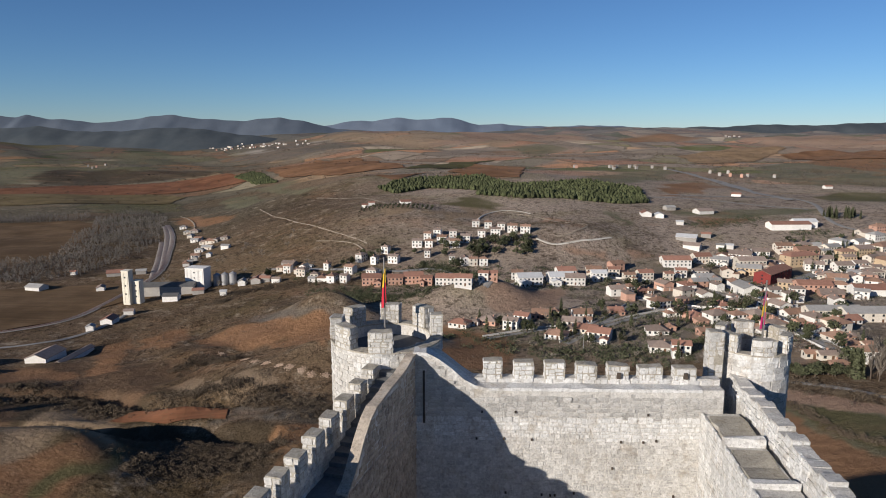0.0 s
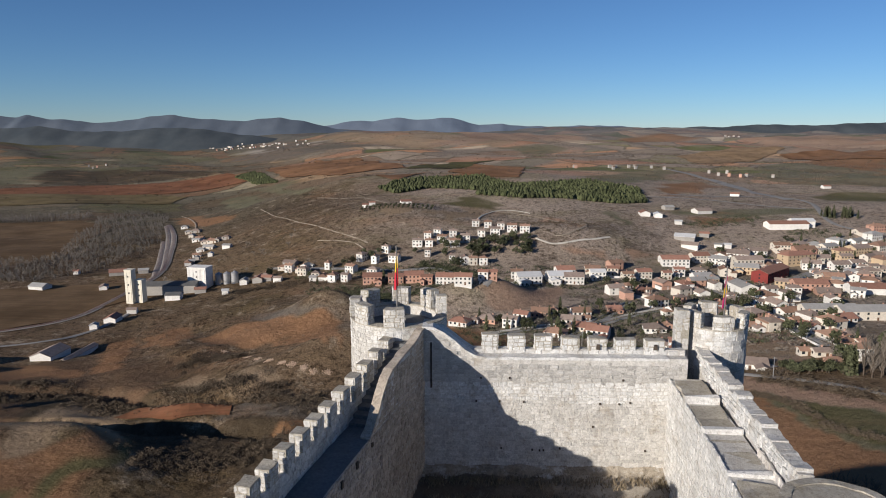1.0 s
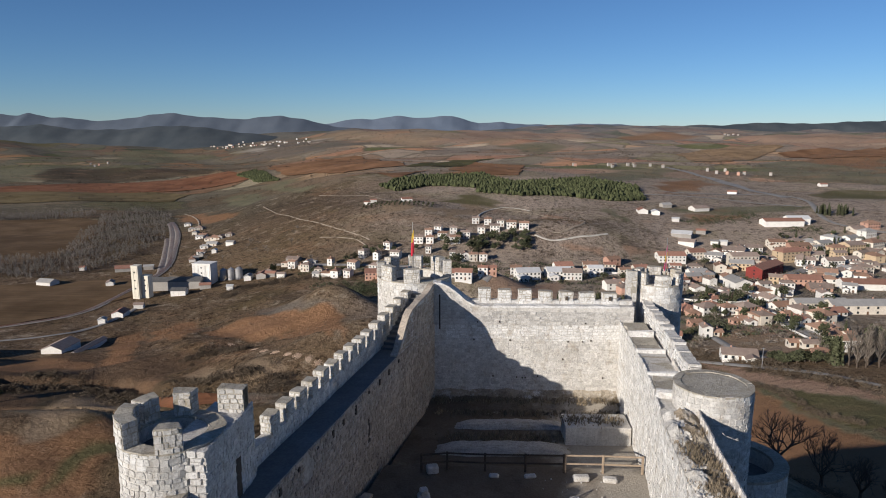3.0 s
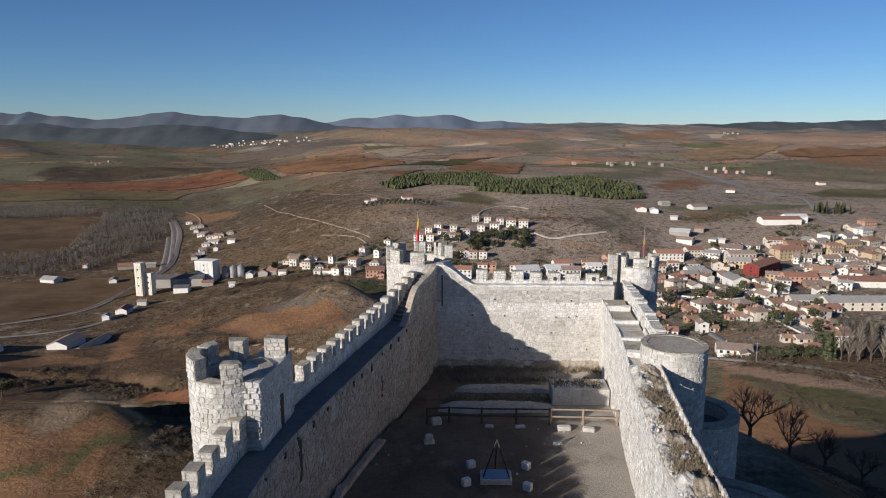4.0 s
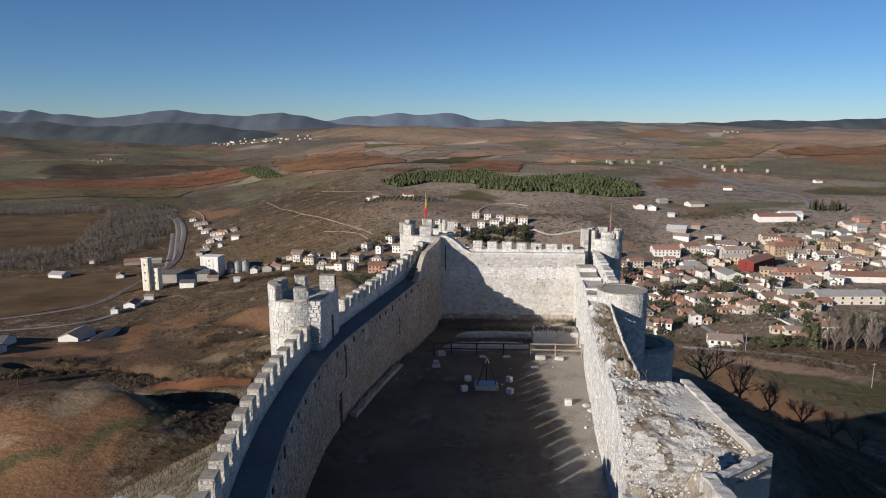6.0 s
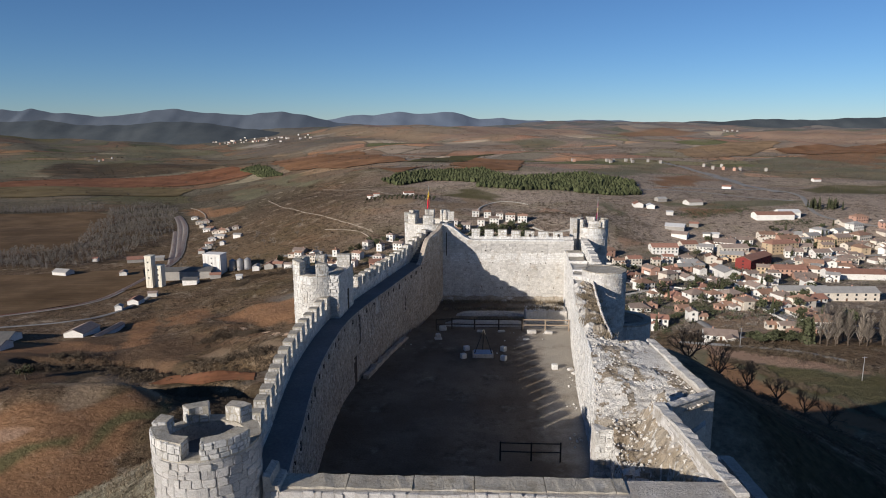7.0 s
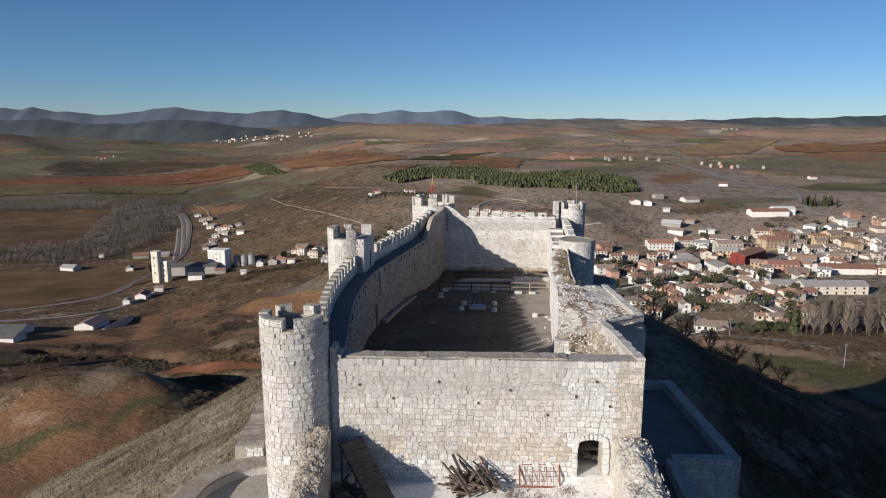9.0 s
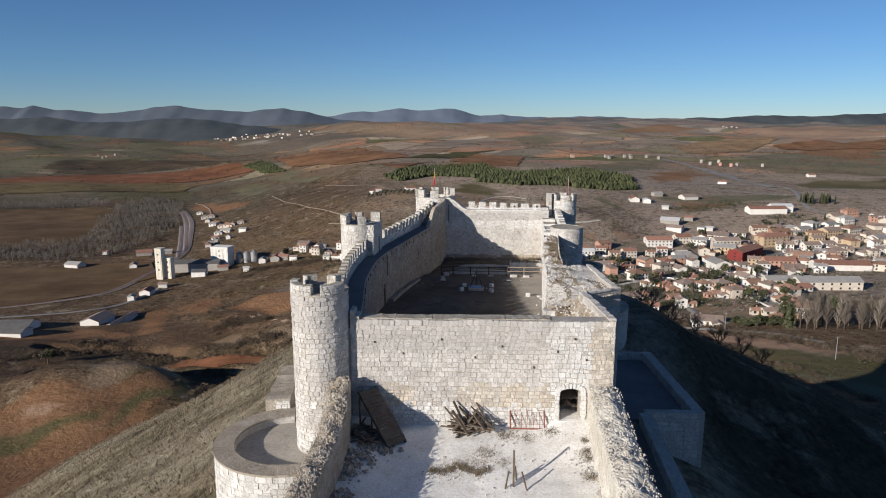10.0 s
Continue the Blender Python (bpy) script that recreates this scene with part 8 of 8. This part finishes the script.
for pts, off, high in (([(195, 405), (182, 352), (176, 309)], 4.5, 1.3), ([(195, 405), (182, 352), (176, 309)], -4.5, 1.1), ([(114, 489), (138, 445), (173, 420), (222, 432)], 4, 1.4), ([(246, 405), (223, 414), (222, 432)], 4.5, 1.3), ([(58, 363), (98, 402), (153, 434)], 4, 1.2), ([(14, 374), (48, 392), (83, 398), (116, 448)], 4, 1.2), ([(189, 527), (189, 432), (180, 336)], 4, 1.3), ([(16, 455), (55, 523), (106, 535), (151, 533)], 4.5, 1.6)):
    garden_wall(pts, off, high)

# utility poles and parked cars
for x, y in ((150, 205), (128, 262), (66, 352), (160, 300)):
    ob = base("utility_pole", x, y, float(ground_z(x, y)), "thin grey concrete utility pole", "utility pole", "utility poles")
    vs, fs = [], []
    bar_into(vs, fs, (0, 0, -0.5), (0, 0, 9.5), 0.16, 6, 0.1)
    solid("shaft", vs, fs, STEEL, ob)
    vs, fs = [], []
    box_into(vs, fs, -0.9, -0.06, 8.9, 0.9, 0.06, 9.05)
    solid("crossarm", vs, fs, STEEL, ob)
CAR_PAINT = [surface("car_paint", c, c, 1, 3, rough=0.3, bump=0.0) for c in ((0.6, 0.6, 0.6), (0.05, 0.06, 0.09), (0.3, 0.03, 0.03), (0.2, 0.21, 0.22))]
TYRE = surface("tyre_rubber", (0.02, 0.02, 0.02), (0.03, 0.03, 0.03), 1, 3, bump=0.0)


def car(x, y, turn, paint):
    ob = base("car", x, y, float(ground_z(x, y)) + 0.85, "parked car beside the town road", "car", "parked cars", turn=turn)
    bm = bevel_box((4.2, 1.75, 0.7), 0.14, pose(0, 0, 0.68))
    part("body", bm, CAR_PAINT[paint], ob)
    vs = [(-1.5, -0.75, 1.0), (1.1, -0.75, 1.0), (1.1, 0.75, 1.0), (-1.5, 0.75, 1.0), (-1.1, -0.62, 1.5), (0.5, -0.62, 1.5), (0.5, 0.62, 1.5), (-1.1, 0.62, 1.5)]
    solid("cabin", vs, BOX_FACES, PANE, ob)
    for wx in (-1.3, 1.3):
        for wy in (-0.82, 0.82):
            vs, fs = [], []
            bar_into(vs, fs, (wx, wy - 0.1, 0.33), (wx, wy + 0.1, 0.33), 0.33, 10)
            solid("wheel", vs, fs, TYRE, ob)


rng = random.Random(310)
for k in range(22):
    f = k / 21
    car(262 + 62 * f + rng.uniform(-3, 3), 520 + 62 * f + rng.choice((-7, 7)) + rng.uniform(-1, 1), 45 + rng.uniform(-6, 6), rng.randrange(4))

# trees of the town and the valley
rng = random.Random(300)
for k in range(210):
    x, y, _ = rng.choice(CHALETS + CHALETS_B + MID_HOUSES + TOWN_A + TOWN_B + CHALETS)
    x, y = x + rng.uniform(-16, 16), y + rng.uniform(-9, -6) if rng.random() < 0.5 else y + rng.uniform(6, 14)
    kind = rng.choice(("round", "round", "cypress", "bare"))
    plant(kind, x, y, {"round": 6.5, "cypress": 8, "bare": 6.5}[kind] * rng.uniform(0.7, 1.4), rng, 1.2 if kind == "round" else 1.0)
for k in range(46):
    plant("round", 20 + rng.uniform(-38, 45), 598 + rng.uniform(-14, 16), rng.uniform(5, 10), rng, 1.2)
for k in range(44):
    plant("poplar", 162 + 1.7 * k + rng.uniform(-1.2, 1.2), 255 + rng.uniform(-4, 9) + 0.1 * k, rng.uniform(13, 18), rng)
for k in range(7):
    plant("cypress", 154.5 + 0.8 * k + rng.uniform(-0.4, 0.4), 258 + rng.uniform(-2, 3), rng.uniform(11, 13.5), rng)
for k in range(26):
    plant("round", 136 + 0.75 * k + rng.uniform(-2, 2), 268 - 0.25 * k + rng.uniform(-3, 4), rng.uniform(3, 5.5), rng, 1.4)
plant("round", -223, 281, 8.5, rng, 1.3)
for k in range(40):
    plant(rng.choice(("bare", "round")), rng.uniform(168, 330), 285 + rng.uniform(-20, 20), rng.uniform(4, 8), rng)
for k in range(24):
    plant("cypress", 425 + rng.uniform(-22, 26), 770 + rng.uniform(-12, 12), rng.uniform(9, 14), rng)
for k in range(26):
    plant("bare", -225 + rng.uniform(-60, 60), 600 + rng.uniform(-60, 120), rng.uniform(5, 9), rng)
bushes("valley_scrub", 2400, [(-95, 330, 110, 60), (-40, 470, 110, 30), (60, 400, 60, 40), (-180, 440, 70, 40), (-150, 260, 90, 50), (110, 270, 60, 40), (230, 330, 70, 30)], "low brown scrub on the valley slopes", 0.8, 1, SCRUB)
bushes("hill_scrub", 7000, [(-60, 760, 190, 120), (-60, 700, 190, 100), (120, 640, 70, 60), (-250, 800, 120, 140), (300, 760, 190, 60), (0, 1000, 500, 160), (100, 690, 90, 70)], "dark scrub dotted over the hillsides", 1.1, 2, SCRUB)
bushes("hedge_scrub", 900, [(-60, 505, 60, 12), (-30, 555, 120, 8), (60, 380, 70, 14), (110, 340, 70, 14)], "dark green hedges and bushes near the houses", 1.8, 3, EVERGREEN)
slope = lambda x, y: float(ground_z(x, y))  # noqa: E731
tufts("slope_grass", 20000, [(-20 - 9 * (k % 7), -26 + 9 * (k // 7), slope, 6.0) for k in range(84)], "dry golden-grey tussocks on the castle slope", 0.34, 4)
bushes("shaded_scrub", 2600, [(42, 20, 20, 50), (32, 50, 30, 20), (60, 10, 30, 50)], "dark low scrub on the shaded castle slope", 0.5, 5, SCRUB)
bushes("far_trees", 4200, [(0, 1500, 1100, 400), (200, 2300, 1700, 600), (-900, 2400, 700, 900), (900, 1500, 500, 400)], "dark trees dotted over the far fields", 3.2, 6, SCRUB)
hedge("gully_bushes", [(-239, 323), (-201, 319), (-164, 293), (-129, 296), (-85, 282), (-54, 262)], 700, 5.0, 1.7, "dark leafless bushes along a gully", 11, SCRUB)
hedge("gully_bushes", [(-247, 278), (-239, 294), (-200, 317)], 120, 3.0, 1.6, "dark leafless bushes along a gully", 12, SCRUB)
hedge("knoll_bushes", [(-115, 216), (-96, 215), (-82, 228), (-69, 241)], 420, 5.0, 1.3, "dark bushes in a hollow below the castle", 13, SCRUB)
bushes("hollow_scrub", 700, [(-118, 246, 45, 22), (-95, 235, 30, 20)], "dark scrub in a shaded hollow", 0.9, 9, SCRUB)
hedge("roadside_hedge", [(116, 297), (135, 254), (152, 222), (190, 190)], 300, 4.0, 1.4, "grey-brown roadside bushes", 14, SCRUB)
hedge("field_hedge", [(131, 186), (134, 174), (138, 160)], 60, 1.5, 1.0, "dark leafless hedge at a field's edge", 15, SCRUB)
hedge("green_belt", [(4, 365), (55, 346), (90, 329), (114, 310)], 130, 8, 1.9, "belt of dark green bushes below the houses", 16, EVERGREEN)
hedge("green_belt", [(74, 353), (104, 334), (118, 338)], 80, 6, 1.7, "belt of dark green bushes below the houses", 17, EVERGREEN)
hedge("slope_hedge", [(-158, 343), (-144, 353), (-119, 338)], 160, 4.0, 1.4, "dark leafless bushes on a slope", 18, SCRUB)
hedge("slope_hedge", [(-89, 494), (-56, 467), (-22, 448)], 380, 7.0, 1.8, "olive-green bushes on a slope", 19, EVERGREEN)
hedge("slope_hedge", [(-38, 567), (-9, 551), (15, 536)], 260, 6.0, 1.9, "dark green bushes between the houses", 20, EVERGREEN)
hedge("slope_hedge", [(-190, 497), (-184, 530), (-139, 539), (-60, 520)], 300, 5.0, 1.4, "dark leafless bushes on a slope", 21, SCRUB)
hedge("shaded_bushes", [(112, 250), (119, 234), (120, 213), (121, 201), (129, 191)], 170, 1.0, 1.0, "dark leafless bushes at the foot of the shaded slope", 25, SCRUB)
hedge("garden_hedge", [(147, 392), (146, 352)], 110, 6.0, 1.6, "dark green garden bushes", 22, EVERGREEN)
hedge("orchard_bushes", [(236, 719), (263, 712), (329, 757)], 160, 9.0, 1.9, "dark orchard bushes in rows", 23, EVERGREEN)
hedge("orchard_bushes", [(330, 679), (362, 698), (380, 647)], 120, 6.0, 1.9, "dark orchard bushes in rows", 24, EVERGREEN)
for k in range(64):
    x, y = -112 + (k % 16) * 5.2 + rng.uniform(-0.8, 0.8), 722 + (k // 16) * 9 + rng.uniform(-1.5, 1.5)
    plant("round", x, y, rng.uniform(2.2, 3.2), rng, 1.3)

bushes("garden_greenery", 1300, [(150, 440, 70, 60), (230, 450, 70, 60), (330, 520, 110, 60), (240, 560, 120, 50), (90, 380, 50, 40), (60, 520, 60, 25)], "grey-green garden shrubs between the houses", 2.0, 7, EVERGREEN)
bushes("garden_thickets", 800, [(150, 440, 70, 60), (230, 450, 70, 60), (330, 520, 110, 60), (150, 330, 60, 30), (240, 350, 70, 30), (90, 380, 50, 40)], "bare grey-brown shrubs between the houses", 2.0, 8, BARE)
# far village on its hillside
for k in range(44):
    f = rng.random()
    x, y = VILLAGE_FROM[0] + (VILLAGE_TO[0] - VILLAGE_FROM[0]) * f + rng.gauss(0, 30), VILLAGE_FROM[1] + (VILLAGE_TO[1] - VILLAGE_FROM[1]) * f + rng.gauss(0, 70)
    house(x, y, rng.choice((7, 9, 12)), rng, rng.choice(("white", "grey", "cream")), rng.choice(("tile", "brown")), 2, name="far_house", category="house", group="houses of a far village", where="in a far village", windows=False)

debris("eroded_scar", 1800, [(x, y, 0.9, slope) for x, y in SCAR], "pale broken rock of an eroded bank", 0.22, 404, SCAR_ROCK)

# single stones of the faces seen nearest
for parent, some, place, normal, material in SINGLES:
    single_stones(parent, random.Random(5), some, place, normal, material)
